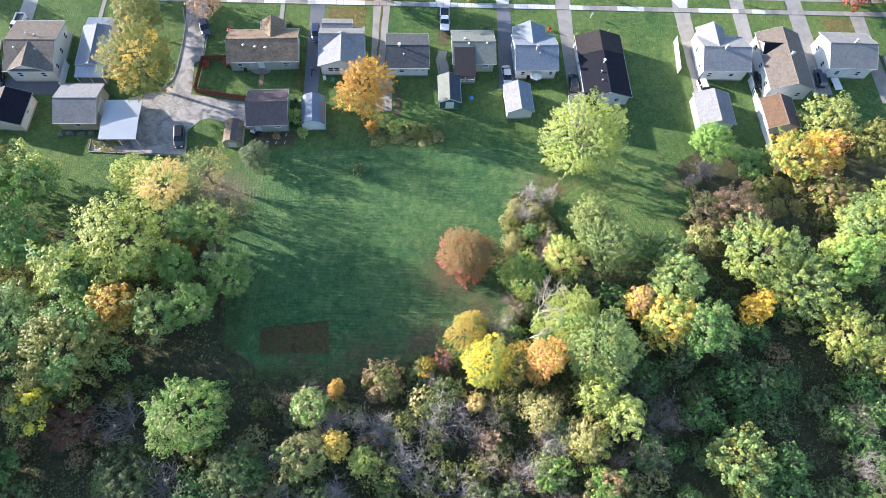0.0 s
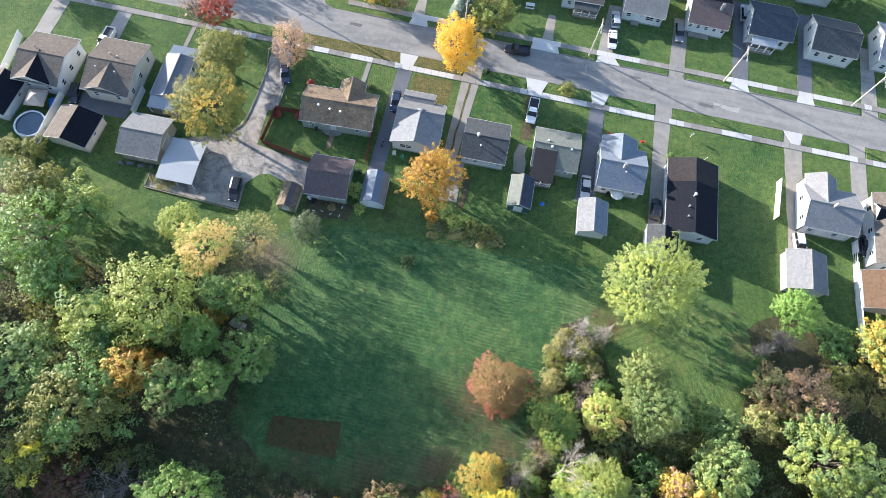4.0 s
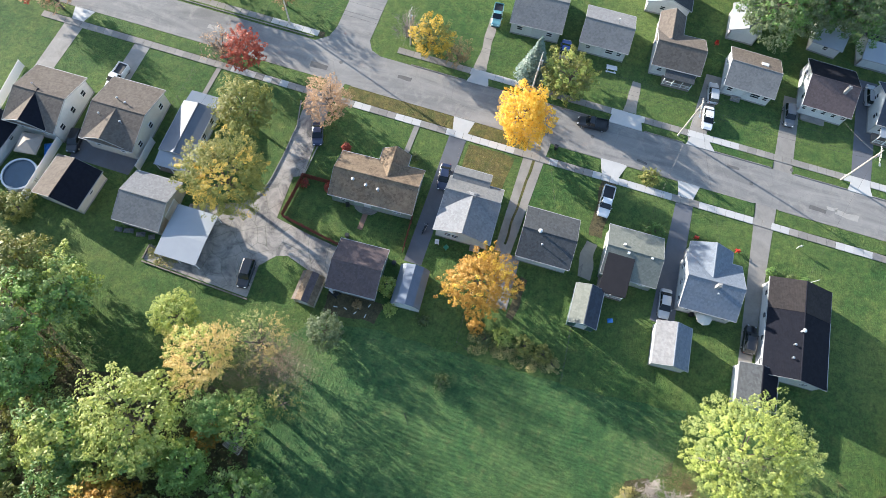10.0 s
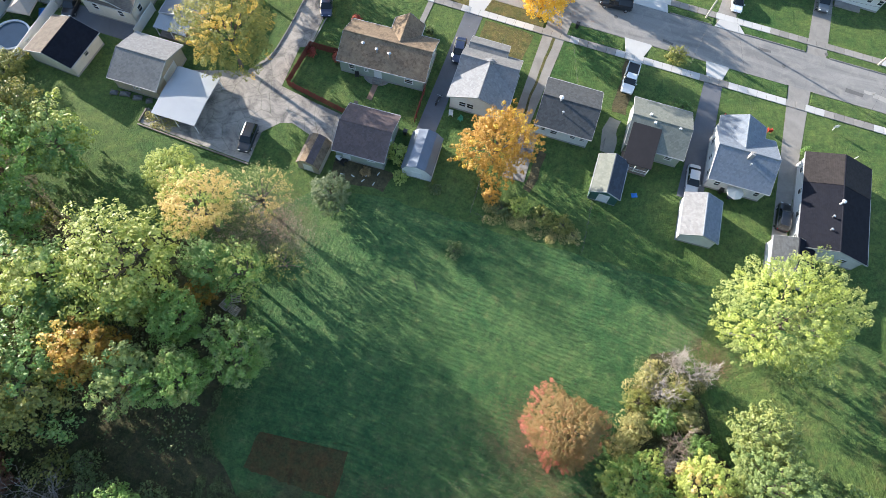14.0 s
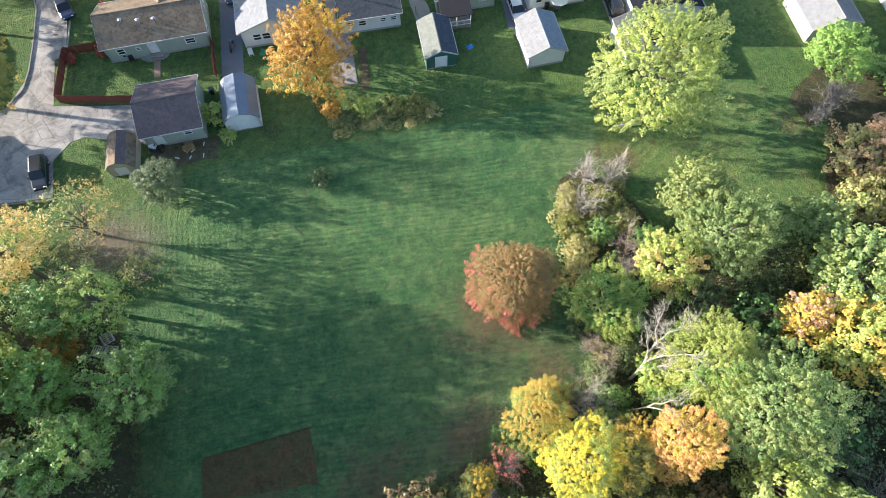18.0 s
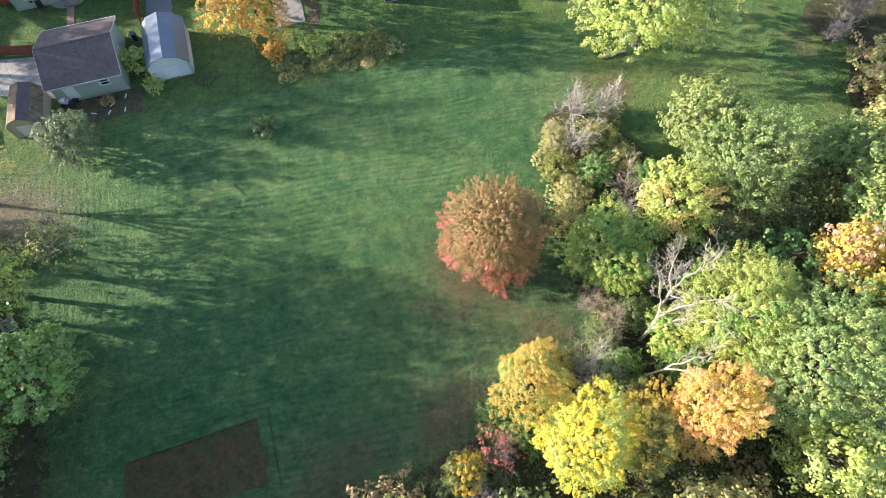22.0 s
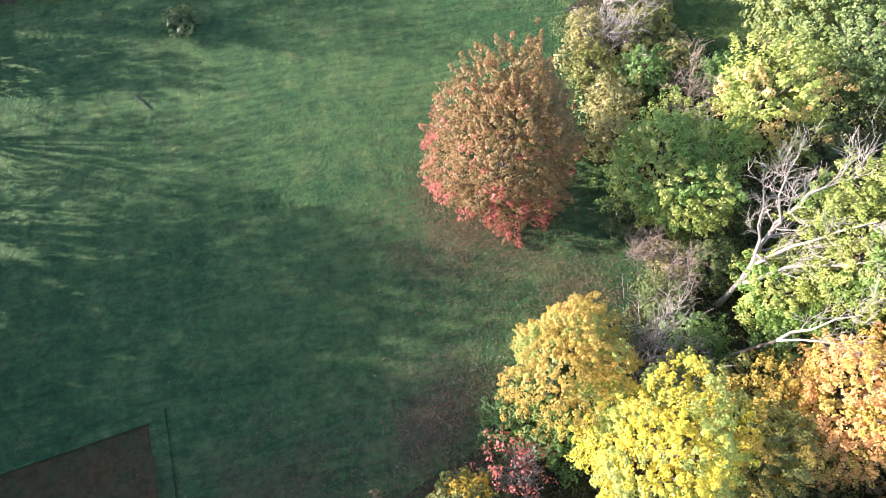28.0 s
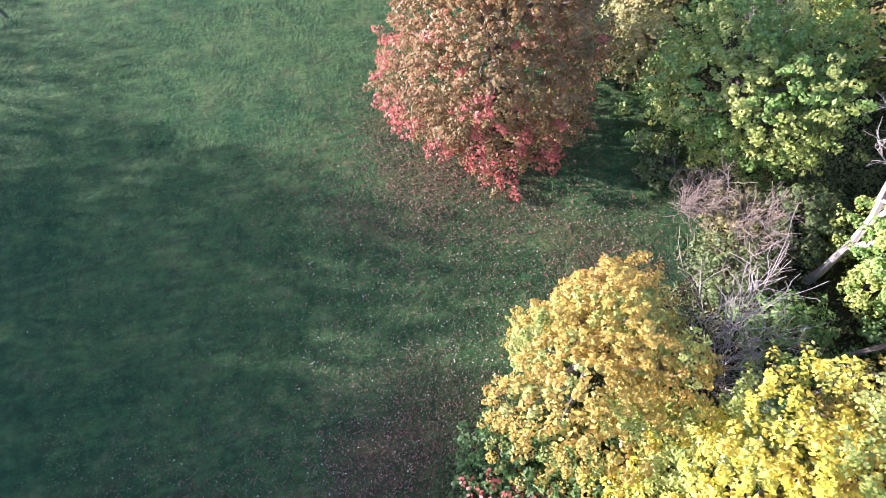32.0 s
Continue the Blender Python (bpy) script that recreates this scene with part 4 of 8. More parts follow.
for y0, y1, za, zb, mt in ((-4.3, -0.6, 2.3, 2.62, METAL_W), (-0.6, 4.1, 2.62, 2.45, METAL_W)):
    bm = bmesh.new()
    slope_slab(bm, (-3.3, y0, za), (3.3, y0, za), (3.3, y1, zb), (-3.3, y1, zb), 0.1)
    part("roof_sheet", bm, mt, c)
for x in (-3.1, 0, 3.1):
    for yy in (-4.1, 3.9):
        part("post", box(x - 0.05, x + 0.05, yy - 0.05, yy + 0.05, 0, 2.25), TRIM, c)
bm = bmesh.new()
for yy in (-4.1, 3.9):
    add_box(bm, -3.2, 3.2, yy - 0.06, yy + 0.06, 2.08, 2.22)
part("beam", bm, TRIM, c)
h = house(-28.2, 81.6, 13.0, 7.2, 3, 2.9, 1.7, "x", SH_BROWN, SAGE, "long low house with a patchy brown shingle roof",
          south=[("w", -4.6, 0.9, 0.9, 0.9), ("d", -0.6, 0.02, 0.95, 2.05), ("w", -2.4, 1.1, 0.5, 0.5), ("w", 4.2, 0.8, 1.2, 0.8)], north=rows(4, 13, also=[]), east=rows(2, 7), west=rows(2, 7))
gable_roof(h, 1.6, 3.4, 4.0, 5.0, 2.9, 1.45, "y", SH_BROWN, SAGE, 0.35)
walls(h, 1.6, 4.6, 3.8, 2.2, 2.9, SAGE, north=[D])
for q in ((-3.4, -1.2), (-1.2, -1.7), (0.8, -1.9)):
    vent_pipe(h, q[0], q[1], 3.4, 4.5, 0.12)
porch_steps(h, -0.6, -3.6)
h = house(-26.2, 67.3, 7.0, 7.2, 3, 2.7, 1.5, "x", SH_DKBROWN, SAGE, "grey-green garage with a dark brown shingle roof", "garage", name="garage",
          south=[("w", 1.7, 1.1, 0.9, 0.8), ("d", -1.9, 0.02, 0.9, 2.0)], west=[("g", 0.4, 0.0, 4.4, 2.1)], east=[("w", 0, 1, 0.8, 0.8)])
barn_shed(-32.3, 62.4, 3.2, 4.4, -1, SH_BROWN, TAN_SIDE, "small barn shed with a brown two-tone roof", (SH_TAN, SH_BROWN, SH_DKBROWN, SH_BROWN))
barn_shed(-17.9, 67.2, 4.2, 6.0, 3, METAL_B, WHITE, "barn shed with a silver sheet-metal roof", None, 2.0, 2.9, 3.3)
h = thing("house", pose(-13.0, 82.0, 0, 0, 0, 1), "white house with pale grey crossing gable roofs", "house")
walls(h, 0, -0.4, 8.2, 9.0, 3.0, WHITE, south=[("w", -2.2, 0.9, 1.0, 1.0), ("w", -1.0, 0.9, 1.0, 1.0), ("d", 2.4, 0.02, 0.95, 2.05)], east=rows(3, 9), west=rows(3, 9), north=rows(2, 8, also=[D]))
gable_roof(h, 0, 1.3, 8.2, 5.6, 3.0, 1.5, "x", SH_GREY, WHITE, 0.4, (SH_LGREY, SH_GREY))
# west slope in the paler copy: sun on it is put into the colour
gable_roof(h, 0, -1.7, 8.2, 6.4, 3.0, 1.6, "y", SH_LGREY, WHITE, 0.4, (SH_LGREY_LIT, SH_LGREY))
gable_roof(h, -1.0, 4.8, 5.6, 2.8, 2.9, 0.5, "x", SH_GREY, WHITE, 0.25)
walls(h, -1.0, 5.1, 5.2, 2.0, 2.9, WHITE, north=[("w", 0, 0.8, 1.4, 1.1)])
for q in ((-1.6, 1.4), (1.7, 1.2)):
    bm = box(q[0] - 0.18, q[0] + 0.18, q[1] - 0.18, q[1] + 0.18, 4.0, 4.45)
    part("roof_vent", bm, TRIM, h)
chimney(h, 0.2, 1.2, 4.2, 5.4, 0.45)
porch_steps(h, 2.4, -4.9)
h = house(-0.1, 81.0, 7.8, 7.8, 1, 2.8, 1.4, "x", SH_DARK, WHITE, "white house with a charcoal shingle roof", south=[("w", -2.8, 1.1, 0.7, 0.6), ("w", -1.2, 0.9, 1.0, 0.8), ("w", 1.6, 1.1, 0.7, 0.6), ("w", 3.0, 1.1, 0.7, 0.6)], north=rows(2, 8, also=[D]), east=rows(2, 8), west=rows(2, 8))
vent_pipe(h, -1.6, -0.2, 3.9, 4.9, 0.16, mat=TRIM)
vent_pipe(h, -0.8, -1.9, 3.4, 4.1, 0.08)
h = house(13.0, 82.2, 8.0, 7.6, 1, 2.8, 1.4, "x", SH_OLIVE, SAGE, "small house with a weathered grey-olive roof", south=[("w", 2.4, 1.0, 1.0, 0.7)], north=rows(2, 8, also=[D]), east=rows(2, 8), west=[("w", 0, 1, 0.9, 1.0)])
for q in ((-1.8, 0.8), (-1.0, -0.4), (2.6, -0.2)):
    part("roof_vent", box(q[0] - 0.18, q[0] + 0.18, q[1] - 0.18, q[1] + 0.18, 3.9, 4.4), TRIM, h)
porch_roof(h, -3.95, 0.2, -6.9, -0.4, 4.15, 2.4, DECK_DARK)
h = thing("garden_shed", pose(8.0, 72.4, 0, 0, 0, 0.5), "shed with a grey-green roof and dark green walls", "shed")
walls(h, 0, 0, 3.9, 6.0, 2.2, GREEN_SIDE, south=[("d", 0, 0.0, 1.4, 1.9)], base=0.1)
# east slope in darker slate: its shade is put into the shingle colour
gable_roof(h, 0, 0, 3.9, 6.0, 2.2, 1.0, "y", SH_OLIVE, GREEN_SIDE, 0.2, (SH_OLIVE, SH_SLATE))
h = thing("house", pose(25.3, 82.0, 0, 0, 0, 1.5), "white house with a blue-grey shingle roof", "house")
walls(h, 0, -1.0, 8.0, 8.2, 3.0, WHITE, south=[("w", -2.6, 0.9, 0.8, 1.0), ("w", -0.6, 1.1, 0.7, 0.7), ("d", 1.4, 0.02, 0.95, 2.05), ("w", 3.0, 0.9, 0.7, 1.0)], east=rows(3, 8), west=rows(3, 8))
gable_roof(h, 0, -1.0, 8.0, 8.2, 3.0, 1.9, "x", SH_BLUE, WHITE, 0.4, (SH_BLUE, SH_BLUE))
walls(h, -0.6, 4.0, 6.0, 2.2, 3.0, WHITE, north=rows(2, 6, also=[D]))
gable_roof(h, -0.6, 2.6, 6.0, 5.2, 3.0, 1.6, "y", SH_BLUE, WHITE, 0.35)
chimney(h, 0.1, -1.7, 4.3, 5.9, 0.5)
vent_pipe(h, 0.5, -2.6, 3.8, 4.7)
# light grey west slope, blue-grey east: sun and shade put into the shingles
h = house(21.4, 70.4, 4.8, 6.2, 3, 2.3, 1.2, "y", SH_LGREY, WHITE, "small white garage with a pale grey roof", "garage", 0.25, "garage", (SH_LGREY, SH_BLUE), south=[], west=[("w", 0, 1, 0.7, 0.7)], north=[("g", 0, 0.0, 2.6, 2.0)])
h = house(38.8, 78.0, 8.6, 14.6, 1.5, 2.9, 1.5, "y", SH_BLACK, WHITE, "long house with a black shingle roof and white trim", mats=(SH_BLACK, SH_BLACK), south=[("w", -2, 0.9, 1, 1), ("w", 2, 0.9, 1.0, 1.0)], west=rows(4, 14.6), east=rows(4, 14.6), north=rows(2, 8.6, also=[D]))
vent_pipe(h, -0.3, -0.4, 4.0, 5.2, 0.14, mat=TRIM)
vent_pipe(h, -1.1, -2.6, 3.7, 4.6, 0.09)
vent_pipe(h, -1.2, -4.6, 3.7, 4.5, 0.09)
# thin browner strips laid over the north end of both slopes
for sd in (-1, 1):
    bm = bmesh.new()
    q = [(sd * 4.72, 2.6, 2.97), (sd * 4.72, 7.66, 2.97), (sd * 0.12, 7.66, 4.58), (sd * 0.12, 2.6, 4.58)]
    slope_slab(bm, *(q[::-1] if sd < 0 else q), 0.02)
    part("roof_strip", bm, SH_DUSK, h, "brownish shingles over one end of the roof")
h = house(34.2, 68.2, 5.2, 5.6, 1.5, 2.4, 1.1, "y", SH_DARK, WHITE, "white garage with a charcoal roof", "garage", 0.25, "garage", (SH_DARK, SH_BLACK), south=[], west=[], north=[("g", 0, 0.0, 2.6, 2.0)])
h = house(64.0, 81.2, 9.2, 8.0, 0, 3.4, 1.8, "x", SH_LGREY, WHITE, "white house with a pale grey roof and a front wing", south=[("w", -3, 1, 0.9, 1), ("d", -0.8, 0.02, 0.95, 2.05), ("w", 1.6, 1.0, 0.9, 0.9)], west=W2(2, 8)[:2], east=rows(2, 8), north=rows(2, 9))
walls(h, -1.6, 5.0, 5.2, 2.4, 3.4, WHITE, north=rows(1, 5, also=[]), west=[])
gable_roof(h, -1.6, 3.4, 5.2, 6.0, 3.4, 1.6, "y", SH_LGREY, WHITE, 0.3)
chimney(h, -0.4, -0.3, 4.8, 6.2, 0.5)
h = house(60.0, 68.4, 6.6, 7.0, 1, 2.5, 1.4, "y", SH_LGREY, WHITE, "white garage with a pale roof at the end of a drive", "garage", 0.3, "garage", (SH_LGREY, SH_GREY), south=[("w", 0, 1, 0.8, 0.8)], north=[("g", 0, 0.0, 4.4, 2.1)])
h = house(76.3, 79.4, 8.4, 13.6, 0, 3.7, 1.8, "y", SH_TAN, WHITE, "tall white house with a brown roof and dark dormer", south=[("w", -2, 1, 0.9, 1), ("d", 0.2, 0.02, 0.95, 2.05), ("w", 2, 1.0, 0.9, 1.0)], west=W2(3, 13.6), east=W2(3, 13.6), north=rows(2, 8))
gable_roof(h, -2.2, 3.0, 4.2, 3.0, 4.0, 1.2, "x", SH_BLACK, WHITE, 0.2)
chimney(h, 0.4, 0.0, 4.9, 6.2, 0.5)
h = house(73.2, 67.6, 6.0, 6.6, 2, 2.5, 1.4, "y", SH_RUST, WHITE, "garage with a rusty brown shingle roof", "garage", 0.3, "garage", (SH_RUST, SH_DKBROWN), south=[], west=[("w", 0, 1, 0.8, 0.8)], north=[("g", 0, 0.0, 3.0, 2.0)])
h = house(90.6, 82.4, 9.4, 8.4, -1, 3.6, 1.9, "x", SH_GREY, WHITE, "white house with a grey shingle roof", south=rows(2, 9, also=[D]), west=rows(2, 8), east=rows(2, 8), north=rows(2, 9))
chimney(h, 0.4, 0.4, 5.0, 6.4, 0.4)
h = house(104.8, 80.0, 7.0, 8.0, 0, 3.2, 1.7, "x", SH_LGREY, WHITE, "white house with a pale roof at the row's end", south=rows(2, 7), west=rows(2, 8), east=rows(2, 8), north=rows(2, 7))
h = house(-73.6, 66.8, 7.4, 6.6, -4, 2.4, 1.3, "y", SH_BLACK, CREAM, "cream garage with a half pale, half black roof", "garage", 0.3, "garage", (SH_TAN, SH_BLACK), south=[], east=[("w", 0, 1, 0.8, 0.8)], north=[("g", 0, 0.0, 3.0, 2.0)])
h = house(-89.6, 70.4, 6.4, 8.0, -4, 2.4, 1.3, "y", SH_BLACK, WHITE, "white garage with a half tan, half black roof", "garage", 0.3, "garage", (SH_TAN, SH_BLACK), south=[("w", 0, 1, 0.8, 0.8)], east=[("w", 1, 1, 0.8, 0.8)], north=[])
# north row
h = house(-12.0, 124.3, 8.8, 10.0, 3, 3.0, 1.7, "x", SH_GREY, WHITE, "white house with a grey roof", south=[("w", -2.8, 1, 1.0, 0.9), ("d", -1.2, 0.02, 0.95, 2.05), ("w", 2.6, 1, 1, 0.9)], east=rows(2, 9), west=rows(2, 9), north=rows(2, 8))
gable_roof(h, 0.6, 3.6, 5.2, 6.4, 3.2, 1.5, "y", SH_LGREY, WHITE, 0.3)
vent_pipe(h, -0.8, 2.8, 4.2, 5.2)
h = house(0.6, 123.2, 8.2, 7.8, 1, 2.8, 1.4, "x", SH_LGREY, WHITE, "white house with a light grey roof", mats=(SH_GREY, SH_LGREY), south=[("w", -2.6, 1, 0.8, 0.8), ("d", -0.8, 0.02, 0.95, 2.05), ("w", 1.2, 1, 1.3, 0.9), ("w", 3, 1, 0.8, 0.8)], east=rows(2, 8), west=rows(2, 8), north=rows(2, 8))
vent_pipe(h, 1.4, 1, 3.6, 4.7)
h = house(13.6, 122.4, 8.0, 7.2, 2, 2.9, 1.6, "x", SH_BROWN, WHITE, "white house with a grey-brown roof and a railed porch", mats=(SH_TAN, SH_TAN), south=[("w", -2.6, 1, 0.8, 0.8), D, ("w", 2.6, 1, 0.8, 0.8)], east=rows(2, 8), west=rows(2, 8), north=rows(2, 8))
gable_roof(h, -2.0, 4.8, 4.0, 6.4, 2.9, 1.2, "y", SH_TAN, WHITE, 0.3, (SH_TAN, SH_TAN))
walls(h, -2.0, 5.6, 3.8, 4.4, 2.9, WHITE)
porch_roof(h, -1.6, 3.6, -5.6, -3.5, 2.7, 2.3, SH_DARK, posts=4)
h = house(26.8, 122.5, 8.2, 7.8, -1, 2.8, 1.4, "x", SH_BROWN, WHITE, "white house with a grey-brown roof", mats=(SH_GREY, SH_TAN), south=[("w", -3.0, 1, 0.9, 0.9), ("d", -1.2, 0.02, 0.95, 2.05), ("w", 1.4, 1, 1.6, 0.9), ("w", 3.2, 1, 0.8, 0.9)], west=rows(2, 8), east=rows(2, 8), north=rows(2, 8))
part("skylight", box(0.8, 2.0, 1.0, 1.6, 3.5, 4.1), TRIM, h, "pale box on the roof")
porch_steps(h, -1.2, -3.9)
h = house(40.1, 123.6, 7.8, 9.4, -1, 2.9, 1.8, "x", SH_BLACK, WHITE, "white storey-and-a-half house with a brown and black roof", mats=(SH_DKBROWN, SH_BLACK), south=rows(5, 8.4, 1.2, 0.7, 0.9), west=W2(2, 10), east=W2(2, 10), north=rows(2, 8))
part("front_step", box(-3.0, 1.2, -5.9, -4.75, 0, 0.3, 0.03), CONC_OLD, h)
chimney(h, 1.8, -1.4, 4.2, 5.8, 0.5)
h = house(53.0, 123.2, 8.6, 8.4, 0, 3.1, 1.8, "x", SH_DARK, WHITE, "white house with a dark slate-blue roof and white porch", mats=(SH_SLATE, SH_SLATE), south=rows(3, 8.4), west=W2(2, 8)[:3], east=rows(2, 8), north=rows(2, 8))
porch_roof(h, -3.6, 1.6, -6.4, -4.1, 2.9, 2.5, METAL_W, posts=4)
h = house(66.0, 122.0, 8.8, 8.6, -2, 3.5, 1.8, "x", SH_DARK, WHITE, "white house with a charcoal roof and upper windows", south=W2(3, 8.4), west=W2(2, 8), east=rows(2, 8), north=rows(2, 8))
h = house(80.0, 123.0, 9.0, 9.4, -2, 3.6, 1.8, "x", SH_BLUE, WHITE, "white house with a blue-grey roof", south=rows(3, 8.4), west=W2(2, 8)[:3], east=rows(2, 8), north=rows(2, 8))
h = house(48.8, 135.6, 6.0, 5.6, 0, 2.4, 1.3, "x", SH_BLACK, WHITE, "white garage with a black roof", "garage", 0.3, "garage", mats=(METAL_W, SH_BLACK), south=[("g", 0, 0.0, 3.0, 2.0)])
h = house(63.4, 136.8, 6.6, 7.2, 0, 2.8, 1.5, "y", SH_GREY, WHITE, "white garage with a grey roof", "garage", 0.3, "garage", south=[("g", 0, 0.0, 3.0, 2.0)], west=[("w", 0, 1, 0.8, 0.8)])
h = house(10.2, 135.8, 7.6, 6.8, 2, 2.6, 1.5, "y", METAL_W, WHITE, "white garage with a pale metal roof", "garage", 0.3, "garage", mats=(METAL_W, SH_DARK), south=[("w", -1, 1, 0.9, 0.8)])
h = house(24.5, 134.0, 5.0, 6.0, 0, 2.5, 1.3, "y", METAL_W, WHITE, "white shed half hidden under a large tree", "shed", 0.3, "garden_shed", south=[])
h = house(39.6, 136.0, 5.0, 5.6, -6, 2.5, 1.3, "x", METAL_W, WHITE, "white shed under a large tree", "shed", 0.3, "garden_shed", south=[("w", 0, 1, 0.8, 0.8)])

# ---- trees and undergrowth ----


def kites(centres, normals, sizes, rng, lift=0.25):
    """Leaf-shaped quads, one to a centre, each an island of its own."""
    n = len(centres)
    nrm = normals / np.maximum(np.linalg.norm(normals, axis=1, keepdims=True), 1e-6)
    ref = rng.normal(size=(n, 3))
    u = np.cross(nrm, ref)
    u /= np.maximum(np.linalg.norm(u, axis=1, keepdims=True), 1e-6)
    v = np.cross(nrm, u)
    s = sizes[:, None]
    P = np.stack((centres - u * s * 0.55, centres - v * s * 0.36 + nrm * s * lift * 0.4, centres + u * s * 0.6, centres + v * s * 0.36 + nrm * s * lift * 0.4), axis=1)
    return P.reshape(-1, 3)


def quads_mesh(name, verts, material):
    n = len(verts) // 4
    me = bpy.data.meshes.new(name)
    me.vertices.add(n * 4)
    me.vertices.foreach_set("co", verts.astype(np.float32).ravel())
    me.loops.add(n * 4)
    me.loops.foreach_set("vertex_index", np.arange(n * 4, dtype=np.int32))
    me.polygons.add(n)
    me.polygons.foreach_set("loop_start", np.arange(0, n * 4, 4, dtype=np.int32))
    me.update(calc_edges=True)
    me.materials.append(material)
    return me


def crown_points(rng, r, h0, h1, size, dens=1.0, ragged=1.0, droop=0.0, taper=0.0):
    """Leaves in sprays over a crown of boughs: centres, normals, sizes, the spray of each leaf, the sprays and the boughs' ends."""
    zc, hz = h0 + (h1 - h0) * 0.45, (h1 - h0) * 0.55
    egg = np.array((r, r, hz))
    p = min(size * 5.0, r * 0.4)

    def globe(n, low):
        k = np.arange(n) + 0.5
        z = 1 - (1 - low) * k / n
        a = k * 2.399963 + rng.uniform(0, 6)
        d = np.stack((np.sqrt(1 - z * z) * np.cos(a), np.sqrt(1 - z * z) * np.sin(a), z), axis=1) + rng.normal(size=(n, 3)) * 0.9 / math.sqrt(n)
        return d / np.linalg.norm(d, axis=1, keepdims=True)

    boughs = globe(int(9 + r * 2.2), -0.7)
    reach = 1 + rng.normal(size=len(boughs)) * 0.14 * ragged
    area = 4 * math.pi * ((r ** 3.2 + 2 * (r * hz) ** 1.6) / 3) ** (1 / 1.6) * 0.85
    n_out = max(16, int(area / (p * p) * 1.15 * min(1.0, dens + 0.2)))
    d = np.concatenate((globe(n_out, -0.72), globe(int(n_out * 0.45), -0.6)))
    inner = np.arange(len(d)) >= n_out
    near = d @ boughs.T + (reach - 1) * 0.5
    k = near.argmax(axis=1)
    top2 = np.sort(near, axis=1)
    ridge = np.clip((top2[:, -1] - top2[:, -2]) * 4.5, 0, 1)
    rad = reach[k] * (0.74 + 0.26 * ridge) * (1 + rng.normal(size=len(d)) * 0.07 * ragged)
    rad[inner] *= 0.74
    axis = d * 0.75 + boughs[k] * 0.45 + np.array((0, 0, 0.28)) + rng.normal(size=d.shape) * 0.3
    axis /= np.linalg.norm(axis, axis=1, keepdims=True)
    long = p * rng.uniform(0.85, 1.7, len(d))
    wide = p * rng.uniform(0.38, 0.62, len(d))
    c = d * rad[:, None] * egg + np.array((0, 0, zc)) - axis * (long * 0.75)[:, None]
    per = np.maximum(5, (2.0 * (p / size) ** 2 * min(1.0, dens) * rng.uniform(0.7, 1.3, len(d))).astype(int))
    per[inner] = np.maximum(4, per[inner] // 4)
    i = np.repeat(np.arange(len(d)), per)
    n = len(i)
    t = rng.uniform(0, 1, n) ** 0.75
    side = np.cross(axis, np.array((0.03, 0.02, 1.0)))
    side /= np.maximum(np.linalg.norm(side, axis=1, keepdims=True), 1e-6)
    over = np.cross(side, axis)
    a, q = rng.uniform(0, 2 * math.pi, n), np.sqrt(rng.uniform(0.1, 1, n)) * (1 - t ** 2.2) ** 0.6 * (0.55 + 0.45 * t)
    across = side[i] * (np.cos(a) * q)[:, None] + over[i] * (np.sin(a) * q * 0.7)[:, None]
    pts = c[i] + axis[i] * (t * long[i])[:, None] + across * (wide[i] * 1.25)[:, None]
    pts[:, 2] -= droop * np.hypot(pts[:, 0], pts[:, 1]) + 0.12 * p * t * t
    nm = across * 0.9 + d[i] * 0.35 + axis[i] * 0.3 * t[:, None] + np.array((0, 0, 0.5)) + rng.normal(size=(n, 3)) * 0.36
    pts[:, :2] *= (1 + taper * (0.45 - (pts[:, 2:3] - max(h0, 0)) / (h1 - max(h0, 0))))
    sz = size * rng.uniform(0.65, 1.3, n) * np.where(inner[i], 1.8, 1.0)
    keep = pts[:, 2] > 0.2
    tips = boughs * (reach * 0.72)[:, None] * egg + np.array((0, 0, zc))
    return pts[keep], nm[keep], sz[keep], i[keep], c, tips


def limbs(bm, rng, h, r, centres, girth, lean=(0, 0)):
    """A tapered trunk with limbs reaching into the crown."""
    fork = h * rng.uniform(0.25, 0.38)
    mid = (lean[0] * 0.4 + rng.normal() * 0.1, lean[1] * 0.4 + rng.normal() * 0.1, fork)
    tip = (lean[0], lean[1], h * 0.82)
    add_tube(bm, [(0, 0, -0.15), (0, 0, 0.25), mid, tip], [girth * 1.5, girth, girth * 0.75, girth * 0.15], 7)
    for c in centres[:14]:
        z0 = rng.uniform(0.7, 1.5) * fork
        a = Vector((mid[0], mid[1], z0))
        b = a.lerp(Vector(c), 0.5) + Vector((0, 0, r * 0.08))
        add_tube(bm, [a, b, Vector(c)], [girth * 0.45, girth * 0.28, girth * 0.08], 5, False)


